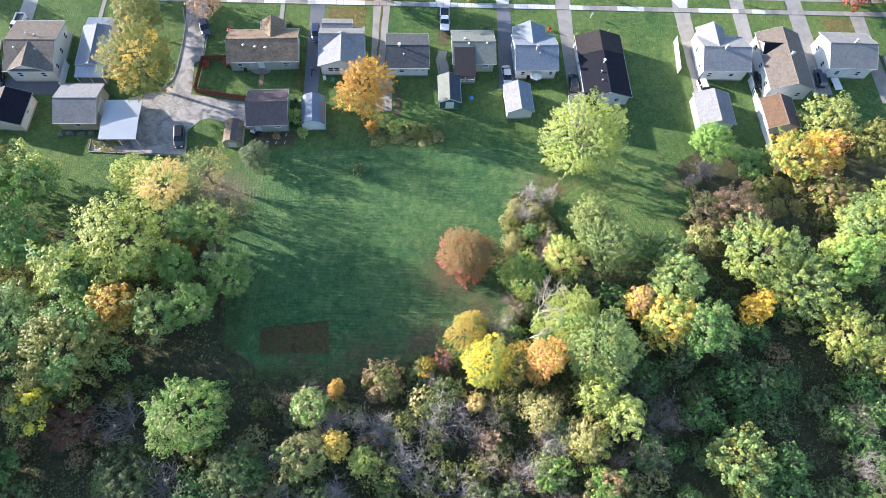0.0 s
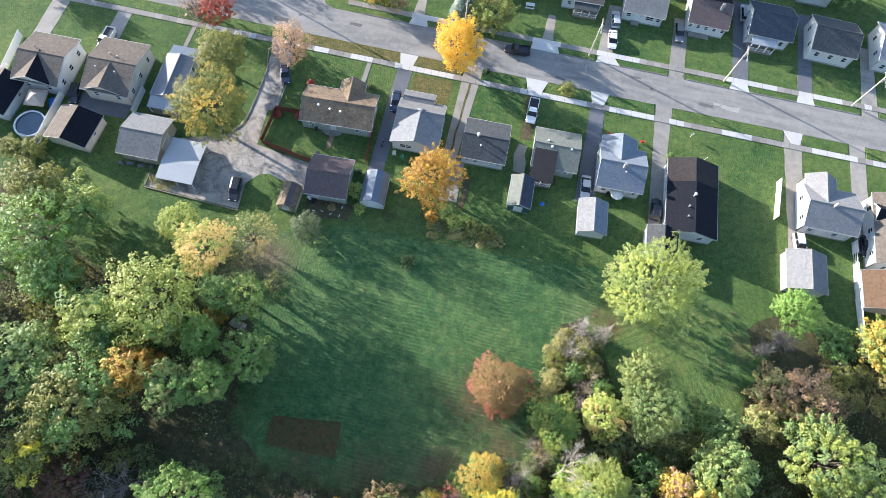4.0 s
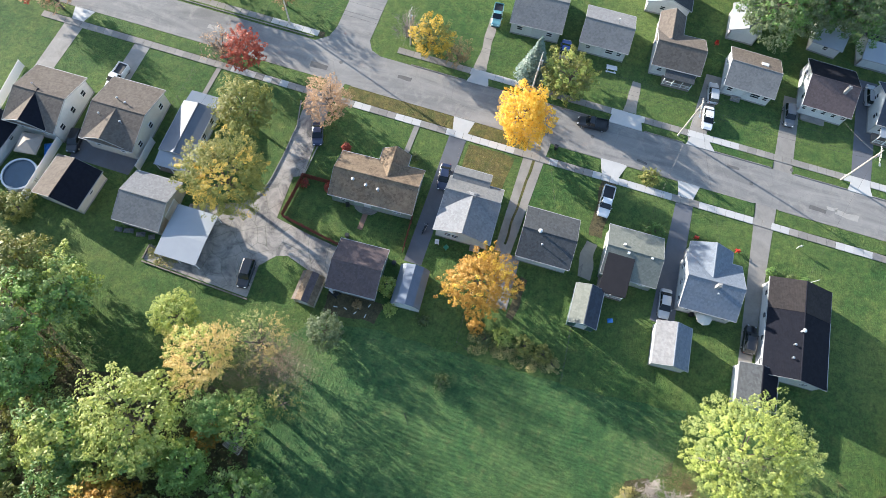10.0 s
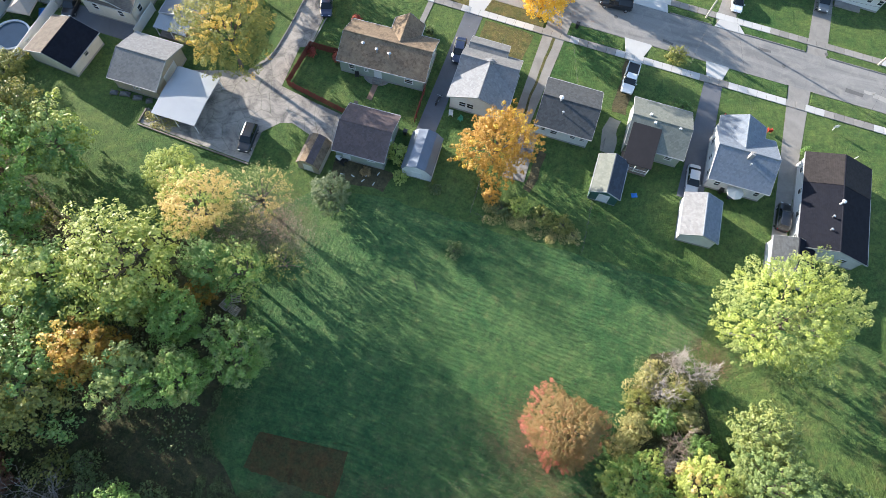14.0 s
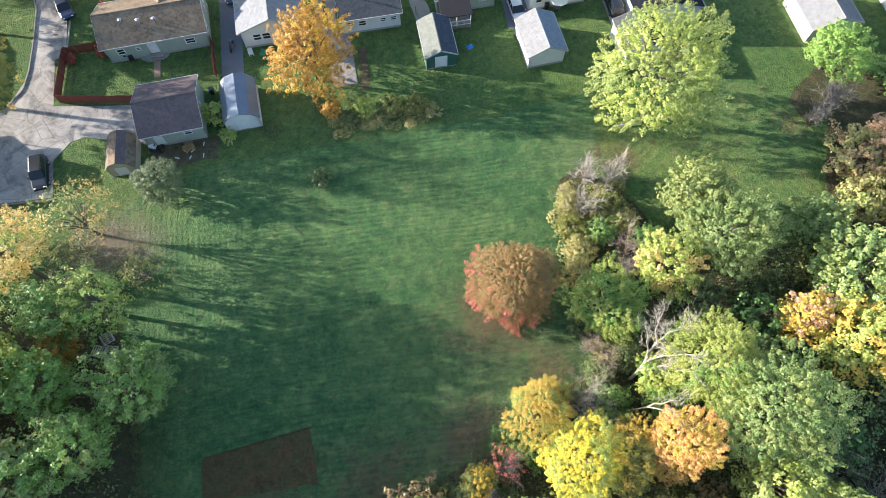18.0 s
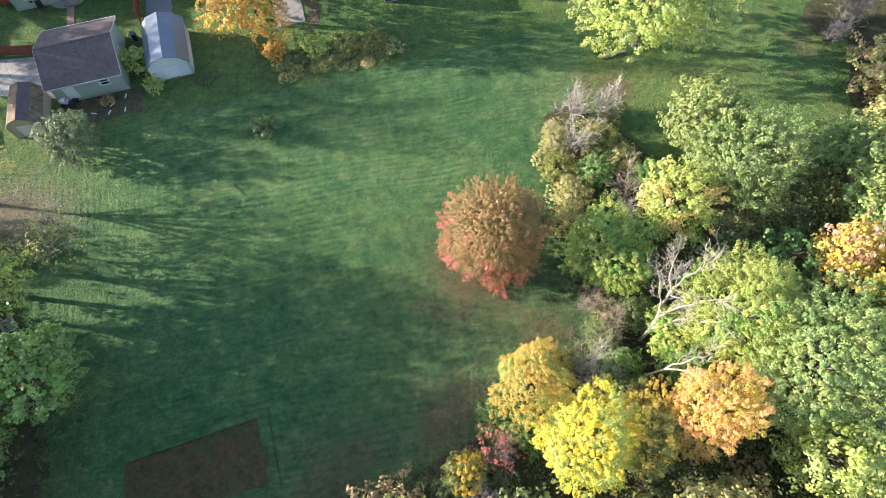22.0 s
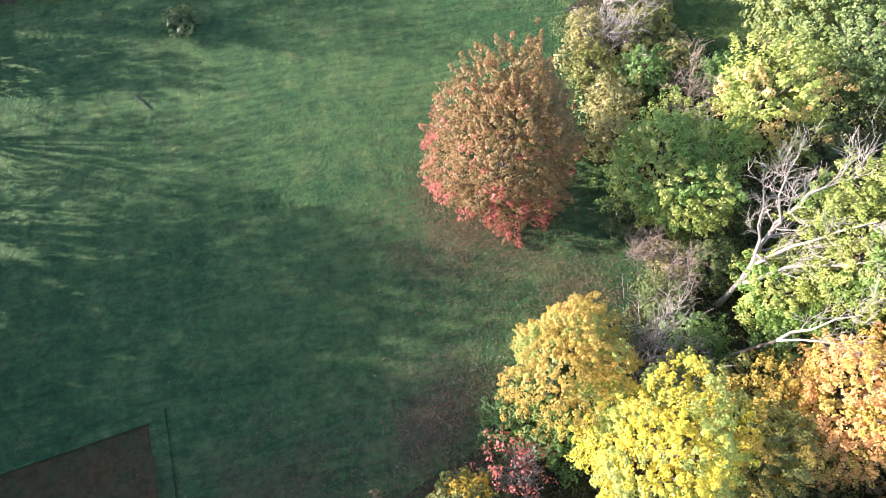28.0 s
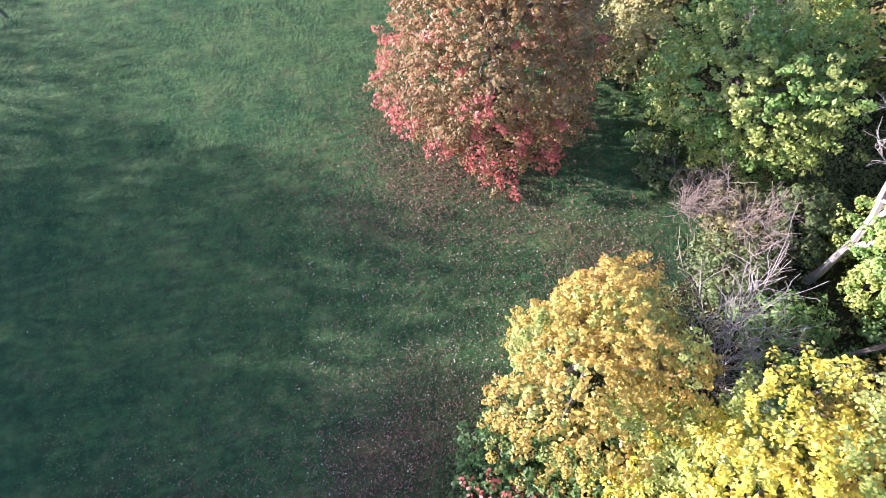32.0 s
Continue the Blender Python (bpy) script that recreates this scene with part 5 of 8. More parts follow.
def tree(x, y, h, r, leaf, label, base=None, size=0.28, dens=1.0, seed=None, name="tree", bark=None, group="", second=None, droop=0.0, ragged=1.0, taper=0.0):
    """A broad-leaved tree: trunk with limbs, crown of leafy sprays. second: (material, share) of sprays of another colour."""
    rng = rng_of(int(seed if seed is not None else abs(x * 31 + y * 17 + h * 7)))
    base = h * 0.22 if base is None else base
    if len(label.split()) < 4:
        label += " in the autumn wood"
    t = thing(name, pose(x, y, 0, 0, 0, 0), label, "tree" if name == "tree" else "bush", group)
    pts, nm, sz, which, c, tips = crown_points(rng, r * 0.98, base, h, size, dens, ragged, droop, taper)
    me = quads_mesh("crown", kites(pts, nm, sz, rng), leaf)
    if second:
        f = np.array([noise.noise(Vector(p) * (2.0 / max(r, 2)) + Vector((x, y, 3))) for p in c]) + rng.normal(size=len(c)) * 0.1
        if len(second) > 2:
            f = f * 0.25 - (c[:, 2] - base) / (h - base) + np.hypot(c[:, 0], c[:, 1]) / r * 0.55 - (c[:, 0] + c[:, 1]) / r * 0.14 + rng.normal(size=len(c)) * 0.12
        cut = np.quantile(f, 1 - second[1])
        me.materials.append(second[0])
        me.polygons.foreach_set("material_index", (f > cut)[which].astype(np.int32))
    obj("crown", me, t)
    bm = bmesh.new()
    limbs(bm, rng, h, r, [q for q in tips.tolist() if q[2] > h * 0.3], 0.07 + h * 0.017)
    part("trunk", bm, bark or BARK, t)
    return t


def branch(bm, rng, p, d, length, rad, depth, spread, n=4, up=0.15, min_r=0.02):
    """A branch with its side shoots, bending as it grows."""
    pts, rr = [Vector(p)], [rad]
    q, steps = Vector(d).normalized(), 4 if depth > 1 else 3 if depth else 2
    for i in range(steps):
        q = (q + Vector(rng.normal(size=3)) * 0.2 + Vector((0, 0, up * 0.4))).normalized()
        pts.append(pts[-1] + q * (length / steps))
        rr.append(max(min_r * 0.7, rad * (1 - 0.62 * (i + 1) / steps)))
    add_tube(bm, pts, rr, n if depth > 1 else 3, False)
    if depth == 0:
        return
    kids = int(rng.integers(3, 6))
    for k in range(kids):
        i = int(rng.integers(1, steps + 1))
        a = pts[i].lerp(pts[i - 1], rng.uniform(0, 0.8))
        side = Vector(rng.normal(size=3))
        side = (side - q * side.dot(q)).normalized()
        nd = (q * (1 - spread) + side * spread + Vector((0, 0, up))).normalized()
        branch(bm, rng, a, nd, length * rng.uniform(0.5, 0.75), max(min_r, rr[i] * 0.6), depth - 1, spread, n, up, min_r)


def bare_tree(x, y, h, r, label, mat=None, stems=5, depth=3, seed=None, lean=(0, 0), rad=None, name="bare_tree", min_r=0.02):
    rng = rng_of(int(seed if seed is not None else abs(x * 13 + y * 29) + 5))
    t = thing(name, pose(x, y, 0), label, "tree")
    bm = bmesh.new()
    for k in range(stems):
        a = 2 * math.pi * (k + rng.uniform(0, 0.6)) / stems
        d = Vector((math.cos(a) * r / h * 0.8 + lean[0], math.sin(a) * r / h * 0.8 + lean[1], 1))
        branch(bm, rng, (0, 0, 0), d, h * 0.55, rad or (0.05 + h * 0.008), depth, 0.55, min_r=min_r)
    part("branch_frame", bm, mat or TWIG, t)
    return t


def conifer(x, y, h, r, leaf, label):
    rng = rng_of(int(abs(x * 31 + y * 17)))
    t = thing("conifer", pose(x, y, 0), label, "tree")
    n = int(900 * r * h / 6)
    z = h * (1 - rng.uniform(0, 1, n) ** 0.6 * 0.95)
    tier = np.floor(z / 0.55) * 0.55
    rr = r * (1 - tier / h) * rng.uniform(0.35, 1.0, n) ** 0.5 * (1 + 0.15 * np.sin(rng.uniform(0, 6, n)))
    a = rng.uniform(0, 2 * math.pi, n)
    pts = np.stack((rr * np.cos(a), rr * np.sin(a), z - rr * 0.3), axis=1)
    nm = np.stack((np.cos(a), np.sin(a), np.full(n, 0.9)), axis=1) + rng.normal(size=(n, 3)) * 0.4
    obj("crown", quads_mesh("crown", kites(pts, nm, 0.4 * rng.uniform(0.6, 1.2, n), rng), leaf), t)
    part("trunk", tube([(0, 0, -0.1), (0, 0, h * 0.9)], [0.2, 0.04], 7), BARK, t)


def bush(x, y, h, r, leaf, label, size=0.3, dens=1.0, seed=None):
    return tree(x, y, h, r, leaf, label, base=0.1, size=size, dens=dens, name="bush", seed=seed)


# single trees round the field, in sight till the end
tree(10.0, 36.9, 13.0, 4.5, L_RUST, "rounded rust-brown maple with pinkish lower leaves", base=-3.0, size=0.11, ragged=0.8, taper=0.6, second=(L_CRIMSON, 0.13, "skirt"), seed=17)
tree(9.7, 24.5, 9.4, 3.0, L_AMBER, "small tree turning amber and yellow", base=-1.5, size=0.09, ragged=0.9, taper=0.2, second=(L_YG, 0.22), seed=18)
tree(12.2, 18.6, 10.6, 3.8, L_YELLOW, "bright yellow maple", base=0.6, size=0.1, second=(L_YG, 0.42), seed=19)
tree(21.0, 18.4, 12.8, 2.9, L_PEACH, "orange-peach tree among green ones", size=0.1, second=(L_AMBER, 0.35), seed=20)
tree(16.8, 18.4, 9.0, 3.2, L_OLIVE, "golden olive tree", size=0.1, second=(L_AMBER, 0.5), seed=201)
tree(26.2, 24.9, 14.0, 4.6, L_YG, "broad yellow-green maple", size=0.11, second=(L_LIME, 0.2), seed=21)
tree(22.6, 24.9, 5.8, 2.7, L_YG, "low yellow-green tree under dead limbs", base=0.4, size=0.11, second=(L_LIME, 0.4), seed=211)
tree(29.6, 19.8, 15.5, 5.6, L_GGREEN, "broad grey-green maple with yellowing tips", size=0.13, second=(L_PALE, 0.3), seed=22)
tree(19.2, 33.2, 8.6, 3.9, L_LIME, "green maple with yellowing tips", base=0.6, size=0.12, second=(L_YG, 0.5), seed=23)
tree(33.4, 38.2, 11.0, 5.3, L_GGREEN, "broad grey-green tree beside a mown strip", size=0.16, second=(L_PALE, 0.3), seed=24)
tree(31.8, 43.0, 10.0, 3.9, L_PALE, "pale yellowish-green rounded tree", size=0.25, seed=241)
tree(26.0, 36.0, 9.0, 3.4, L_YG, "yellow-green tree with peach tips", size=0.16, second=(L_PEACHY, 0.2), seed=25)
tree(31.5, 57.0, 16.5, 7.1, L_PALE, "very large pale green tree behind the houses", size=0.17, second=(L_YG, 0.45), seed=15, base=3.0)
tree(57.0, 60.4, 7.2, 4.1, L_LIME, "round bright green tree near a garage", size=0.2, seed=16)
tree(-27.4, 57.0, 5.2, 2.7, L_SAGE, "grey-green bushy tree in the field", base=0.3, size=0.16, seed=14)
bush(-9.3, 55.4, 1.3, 1.3, L_BRUSH, "small dry bush alone in the field", 0.2)
# round the houses
tree(-48.8, 73.2, 14.5, 6.3, L_OLIVE, "large olive-yellow tree shading a house", size=0.18, second=(L_AMBER, 0.22), seed=31)
tree(-52.2, 86.2, 9.5, 5.3, L_OLIVE, "olive-green tree in a front yard", size=0.25, seed=32)
tree(-40.2, 92.4, 9.4, 3.6, L_PINK, "thinning pinkish-tan tree", size=0.16, base=1.0, dens=0.62, seed=33)
tree(-8.2, 70.2, 11.4, 4.5, L_ORANGE, "golden-orange autumn tree behind a house", size=0.17, second=(L_GOLD, 0.12), seed=34, base=0.7, ragged=1.6)
tree(-8.9, 98.0, 14.0, 4.5, L_STREET, "glowing yellow tree beside the street", size=0.2, seed=35, base=1.0)
conifer(-10.0, 111.0, 10.5, 3.2, L_SPRUCE, "blue-grey spruce in a front yard")
tree(-3.6, 110.4, 7.0, 5.2, L_OLIVE, "olive and gold spreading tree beside the street", size=0.25, second=(L_YG, 0.4), seed=37)
tree(-57.4, 97.6, 7.6, 3.3, L_RED, "dark red maple beside the street", size=0.25, seed=38)
bare_tree(-61.6, 97.0, 7.5, 4.0, "thin tree with pinkish bare twigs", TWIG_R, 5, 3)
tree(-61.6, 97.0, 7.0, 3.2, L_PINK, "last pinkish leaves on a thin tree", size=0.25, dens=0.18, seed=382)
tree(-28.4, 110.0, 7.4, 3.7, L_GOLD, "golden tree at the street corner", size=0.25, second=(L_OLIVE, 0.3), seed=39)
tree(-23.2, 109.8, 4.4, 2.4, L_BROWN, "small brownish tree near the street", size=0.25, dens=0.6, seed=391)
bare_tree(-33.4, 112.0, 5.6, 3.4, "leafless bushy tree at the street corner", TWIG, 7, 3)
tree(-69.6, 109.4, 6.4, 4.0, L_OLIVE, "olive tree across the street", size=0.25, seed=40)
tree(-56.2, 111.4, 5.6, 2.8, L_BROWN, "small tree with brown leaves", size=0.25, dens=0.5, seed=41)
tree(-97.5, 99.0, 7.6, 4.2, L_RED, "red-leaved tree at the street", size=0.25, dens=0.7, second=(L_PINK, 0.4), seed=42)
tree(-93.0, 97.6, 6.5, 3.0, L_PINK, "thinning reddish tree", size=0.25, dens=0.4, seed=43)
for i, (x, y, h, r) in enumerate(((27.5, 134.5, 15, 7.5), (35.0, 137.0, 15, 7.0), (42.0, 139.5, 14, 6.5), (30, 145, 15, 8), (20, 143, 12, 6))):
    tree(x, y, h, r, L_SAGE, "large grey-green tree behind the houses", size=0.28, second=(L_DARK, 0.4), seed=50 + i, group="big trees behind the north row")
for i, (x, y, h, r, lf) in enumerate(((69, 135.5, 9, 4.5, L_GREEN), (74, 139, 9, 4, L_YG), (102, 101, 9, 4.2, L_ORANGE), (108.5, 97.6, 9, 4.5, L_GREEN), (97.4, 98.6, 7, 3.4, L_RED))):
    tree(x, y, h, r, lf, "tree beside the houses", size=0.26, seed=60 + i)
for x, y, h, r, lf, lb in ((16.4, 88.2, 1.8, 1.7, L_DARK, "green shrub at a house corner"), (-21.4, 66.6, 2.6, 1.6, L_YG, "yellow-green shrub beside a shed"), (-20.0, 63.4, 1.4, 1.1, L_YG, "low yellow-green shrub"),
                       (-6.9, 64.6, 1.9, 1.2, L_ORANGE, "small shrub turning orange"), (-2.7, 64.5, 1.9, 1.5, L_YG, "low yellow-green shrub"), (0.8, 64.2, 1.7, 1.6, L_OLIVE, "low wild shrub along a fence"), (3.8, 63.8, 1.8, 1.6, L_OLIVE, "low wild shrub along a fence"),
                       (-5.0, 63.4, 1.2, 1.4, L_BRUSH, "low wild shrub along a fence"), (5.6, 62.6, 1.2, 1.3, L_DRYBRUSH, "dry brush along a fence"), (-24.8, 62.6, 0.9, 0.8, L_BROWN, "small dry bush"), (-35.6, 79.4, 1.4, 0.9, L_RED, "small bright red shrub inside a fence"), (-39.7, 79.0, 1.2, 0.8, L_RED, "small bright red shrub inside a fence"), (-35.6, 87.1, 1.3, 0.9, L_RED, "small reddish shrub in a front yard"), (-14.6, 63.2, 0.8, 0.9, L_BRUSH, "small dry bush"), (13.6, 97.6, 2.2, 1.6, L_OLIVE, "small twiggy bush on the verge"),
                       (-83.4, 60.6, 3.0, 2.2, L_OLIVE, "yellowing shrub behind a fence"), (-79.4, 60.8, 3.2, 2.6, L_OLIVE, "yellowing shrub behind a fence"), (-24.2, 89.0, 1.0, 0.8, L_BRUSH, "clipped shrub at a front walk"), (35.4, 87.6, 0.9, 0.8, L_GREEN, "low shrub before a house"), (38.4, 87.4, 0.8, 0.7, L_BRUSH, "low shrub before a house"), (40.6, 87.6, 0.8, 0.7, L_GREEN, "low shrub before a house")):
    bush(x, y, h, r, lf, lb, 0.17)
# west wood
for i, (x, y, h, r, lf, lb, sec) in enumerate((
        (-44.6, 38.0, 16.5, 7.0, L_YG, "large yellow-green maple at the wood's edge", None), (-40.4, 47.8, 14.2, 4.6, L_PEACHY, "pinkish-yellow thinning tree", (L_YG, 0.25)),
        (-35.2, 52.6, 8.8, 4.8, L_PEACHY, "pale thinning tree over fallen leaves", (L_PALE, 0.5)), (-48.4, 52.6, 6.4, 3.5, L_YG, "small yellow-green tree", None),
        (-32.6, 42.4, 10.4, 3.4, L_YG, "small yellow-green tree at the field", (L_LIME, 0.4)), (-29.5, 46.0, 4.5, 2.6, L_OLIVE, "low olive tree at the field", None), (-36.6, 41.8, 11.0, 3.0, L_GREEN, "small green tree", None),
        (-53.6, 33.6, 13.0, 4.6, L_YG, "tall yellow-green tree", (L_GREEN, 0.4)), (-50.4, 31.0, 11.6, 3.4, L_GREEN, "green tree in the wood", None), (-44.4, 27.6, 12.4, 3.8, L_AMBER, "amber-orange tree in the wood", (L_ORANGE, 0.55)),
        (-39.2, 26.8, 11.6, 3.5, L_PALE, "pale green tree", (L_GREEN, 0.3)), (-33.8, 28.4, 10.8, 3.7, L_LIME, "green tree with pale tips", (L_PALE, 0.25)), (-28.6, 33.4, 9.6, 4.1, L_LIME, "green round tree at the field", (L_GGREEN, 0.4)),
        (-37.2, 34.4, 10.5, 3.2, L_LIME, "deep green tree in the wood", None), (-43.4, 34.4, 11.0, 3.2, L_YG, "yellow-green tree in the wood", (L_GREEN, 0.3)), (-37.0, 38.6, 6.0, 2.0, L_ORANGE, "small brownish-orange tree", (L_OLIVE, 0.5)),
        (-50.2, 21.6, 14.5, 7.6, L_OLIVE, "large olive-green tree", (L_GREEN, 0.4)), (-67.5, 45.0, 13.0, 6.8, L_LIME, "broad light green tree in the wood", (L_GGREEN, 0.5)), (-64.2, 51.2, 9.0, 5.0, L_YG, "yellow-green tree at the wood's edge", (L_GREEN, 0.4)),
        (-71.5, 52.4, 11.5, 4.6, L_OLIVE, "olive tree in the wood", None), (-63.0, 38.6, 11.0, 4.6, L_GREEN, "green tree in the wood", None), (-61.0, 26.5, 12.5, 5.0, L_GGREEN, "grey-green tree in the wood", None),
        (-32.2, 11.2, 12.6, 5.6, L_LIME, "bright green tree standing alone in shade", (L_PALE, 0.3)), (-55.6, 13.2, 9.5, 4.0, L_OLIVE, "yellowing tree in the wood", (L_YELLOW, 0.3)), (-50.0, 10.8, 6.0, 3.8, L_DKRED, "dark maroon tree in shade", None),
        # the tall ones below stand out of view, added to shade the south-west wood
        (-60, 4, 9, 4, L_DARK, "deep green tree in the wood", None), (-72, 14, 17, 6.5, L_DARK, "tall dark tree in the wood", (L_GREEN, 0.3)), (-74, 26, 16, 6, L_GREEN, "tall green tree in the wood", (L_OLIVE, 0.3)), (-82, 6, 18, 7, L_DARK, "tall dark tree in the wood", None), (-84, 20, 18, 7, L_DARK, "tall dark tree in the wood", None), (-92, 34, 16, 7, L_GREEN, "tall green tree in the wood", None))):
    tree(x, y, h * (0.92 if lf is L_PEACHY else 1.0), r, lf, lb, size=0.15 if lf is L_PEACHY else 0.17 if h < 8 else 0.2 if x > -38 else 0.31, base=h * 0.4 if lf is L_PEACHY else None, dens=(0.7 if h > 10 else 0.38) if lf is L_PEACHY else 0.3 if h < 5 else 0.6 if "at the field" in lb and lf is L_YG else 0.72 if "large yellow-green" in lb else 1.0, second=sec, seed=100 + i)
# south wood
for i, (x, y, h, r, lf, lb, sec) in enumerate((
        (-15.0, 12.0, 8.6, 2.9, L_PALE, "pale green small tree", (L_GREEN, 0.4)), (-11.0, 15.0, 7.6, 1.2, L_ORANGE, "slim golden-orange sapling", None), (-15.2, 5.4, 9.0, 3.8, L_PALE, "pale yellowish tree", (L_DRYBRUSH, 0.5)),
        (-10.8, 6.8, 8.0, 2.2, L_AMBER, "thin amber tree", None), (-6.7, 4.4, 7.4, 2.2, L_YG, "small yellow-green tree", None), (28.8, 13.6, 11.5, 3.2, L_YG, "yellow-green tree", (L_PALE, 0.4)), (32.4, 10.4, 12.0, 3.2, L_PALE, "pale green tree", (L_YG, 0.4)),
        (20.4, 11.2, 8.0, 3.2, L_DRYBRUSH, "greyish dry-leaved tree", None), (26.6, 6.4, 10.5, 3.4, L_OLIVE, "olive tree", (L_DRYBRUSH, 0.5)), (12.2, 7.0, 5.0, 1.8, L_PINK, "small pinkish bush-like tree", None), (10.6, 12.8, 5.0, 1.6, L_PEACHY, "small pale orange tree", None),
        (-4.2, 16.4, 4.6, 3.4, L_BROWN, "low brown-orange thicket tree", (L_OLIVE, 0.4)),
        (-26, 3, 7.5, 4.0, L_BRUSH, "dull green tree in shade", None), (-40, 2.6, 8, 4.2, L_BRUSH, "dull green tree in shade", None), (21, 2, 7.0, 3.0, L_LIME, "bright green tree", (L_BRUSH, 0.4)), (29, 0.5, 7.5, 3.2, L_LIME, "green tree", (L_BROWN, 0.4)))):
    dn = 0.45 if lf in (L_PINK,) else 0.85
    tree(x, y, h, r, lf, lb, size=0.25, dens=dn, second=sec, seed=140 + i)
tree(5.6, 19.8, 4.4, 1.9, L_CRIMSON, "small thinning tree with pink-red leaves", size=0.12, dens=0.22, seed=401)
tree(2.6, 18.6, 3.6, 1.6, L_OLIVE, "small golden olive shrub tree", size=0.12, second=(L_GOLD, 0.4), seed=402)
for x, y, h, r, lf, lb, sz in ((6.6, 21.8, 2.2, 1.9, L_DARK, "dark green shrub at the field's edge", 0.11), (4.4, 18.4, 2.0, 1.7, L_BRUSH, "dull shrub at the field's edge", 0.12), (8.4, 20.6, 2.6, 1.8, L_GREEN, "green shrub at the field's edge", 0.12), (17.2, 26.6, 2.6, 1.7, L_BRUSH, "dull shrub at the field's edge", 0.12), (17.6, 23.6, 3.0, 1.9, L_GREEN, "green shrub at the field's edge", 0.12),
                               (15.6, 20.8, 3.2, 2.0, L_GREEN, "green shrub under yellow trees", 0.13), (18.6, 28.8, 2.2, 1.7, L_DRYBRUSH, "dry shrub at the field's edge", 0.12), (16.6, 32.2, 1.6, 1.4, L_BRUSH, "low shrub at the field's edge", 0.12), (20.6, 28.0, 3.2, 1.8, L_BRUSH, "dull shrub under a dead tree", 0.13), (22.6, 22.4, 4.2, 2.0, L_GREEN, "green shrub among the trees", 0.14),
                               (1.0, 16.8, 2.2, 1.9, L_BRUSH, "dull shrub at the field's edge", 0.14), (11.6, 22.2, 2.4, 1.6, L_GREEN, "green shrub between yellow trees", 0.12), (17.8, 37.6, 3.2, 1.7, L_DRYBRUSH, "yellowish brush at the field's edge", 0.14), (18.6, 40.4, 3.4, 1.9, L_DRYBRUSH, "yellowish brush at the field's edge", 0.15), (18.4, 43.6, 2.6, 1.7, L_OLIVE, "olive brush at the field's edge", 0.15), (21.6, 42.4, 3.2, 1.9, L_GREEN, "green brush at the field's edge", 0.16), (22.6, 45.6, 3.4, 2.0, L_OLIVE, "olive brush at the field's edge", 0.16), (19.2, 46.6, 2.4, 1.8, L_DRYBRUSH, "yellowish brush at the field's edge", 0.15), (24.6, 43.4, 2.8, 1.8, L_DRYBRUSH, "yellowish brush at the field's edge", 0.16), (26.2, 40.2, 4.0, 2.0, L_GREEN, "green brush at the field's edge", 0.16)):
    bush(x, y, h, r, lf, lb, sz, 0.9)
# east wood
for i, (x, y, h, r, lf, lb, sec) in enumerate((
        (46.6, 22.8, 14.8, 4.4, L_BLUEG, "vivid green tree with feathery leaves", (L_GGREEN, 0.4)), (41.4, 24.6, 12.5, 4.2, L_YG, "yellow-green tree", (L_AMBER, 0.4)), (37.4, 28.0, 10.5, 2.2, L_AMBER, "brownish-orange small tree", (L_PINK, 0.4)), (44.6, 31.6, 11.0, 4.6, L_GGREEN, "grey-green tree", (L_PALE, 0.3)),
        (60.6, 36.0, 12.0, 6.6, L_GGREEN, "large yellow-green tree", (L_YG, 0.4)), (65.4, 30.6, 11.5, 5.6, L_GGREEN, "pale green tree", (L_YG, 0.4)), (58.0, 27.2, 9.4, 2.6, L_GOLD, "small golden tree", None), (58.4, 46.0, 7.6, 4.6, L_BROWN, "brown-leaved bushy tree", (L_PINK, 0.35)), (54.4, 45.6, 6.0, 4.2, L_BROWN, "dry brown thicket tree", (L_DRYBRUSH, 0.5)),
        (72.0, 56.6, 8.6, 5.2, L_AMBER, "yellow and orange spreading tree", (L_YG, 0.4)), (78.4, 58.6, 8.0, 4.0, L_GOLD, "golden tree", (L_PEACH, 0.4)), (45.4, 38.4, 6.4, 3.2, L_GGREEN, "grey-green small tree", None), (65.2, 56.2, 3.6, 3.2, L_GREEN, "low green tree", None), (71.6, 22.4, 10.5, 4.4, L_YG, "yellow-green tree", (L_OLIVE, 0.4)),
        (80.4, 41.0, 12.0, 6.4, L_GGREEN, "large yellow-green tree", (L_YG, 0.4)), (74.6, 34.6, 12.5, 5.4, L_LIME, "light green tree", (L_YG, 0.4)), (82.0, 65.0, 9.0, 5.2, L_PALE, "greyish yellow tree behind a house", (L_OLIVE, 0.4)), (50.0, 3.6, 8.6, 4.4, L_GGREEN, "grey-green tree in shade", (L_OLIVE, 0.4)),
        (88.6, 60, 9, 4.5, L_OLIVE, "olive tree behind houses", None), (90, 48, 10, 5, L_YG, "yellow-green tree", None), (78, 49.5, 7, 3.6, L_OLIVE, "olive tree", (L_BROWN, 0.4)), (85, 28, 10, 5, L_GREEN, "green tree", None), (79, 19, 9, 4.4, L_OLIVE, "olive tree", None), (52, 40.4, 5.5, 3.0, L_DRYBRUSH, "dry brush tree", (L_PALE, 0.3)))):
    tree(x, y, h, r, lf, lb, size=0.26, second=sec, seed=170 + i)
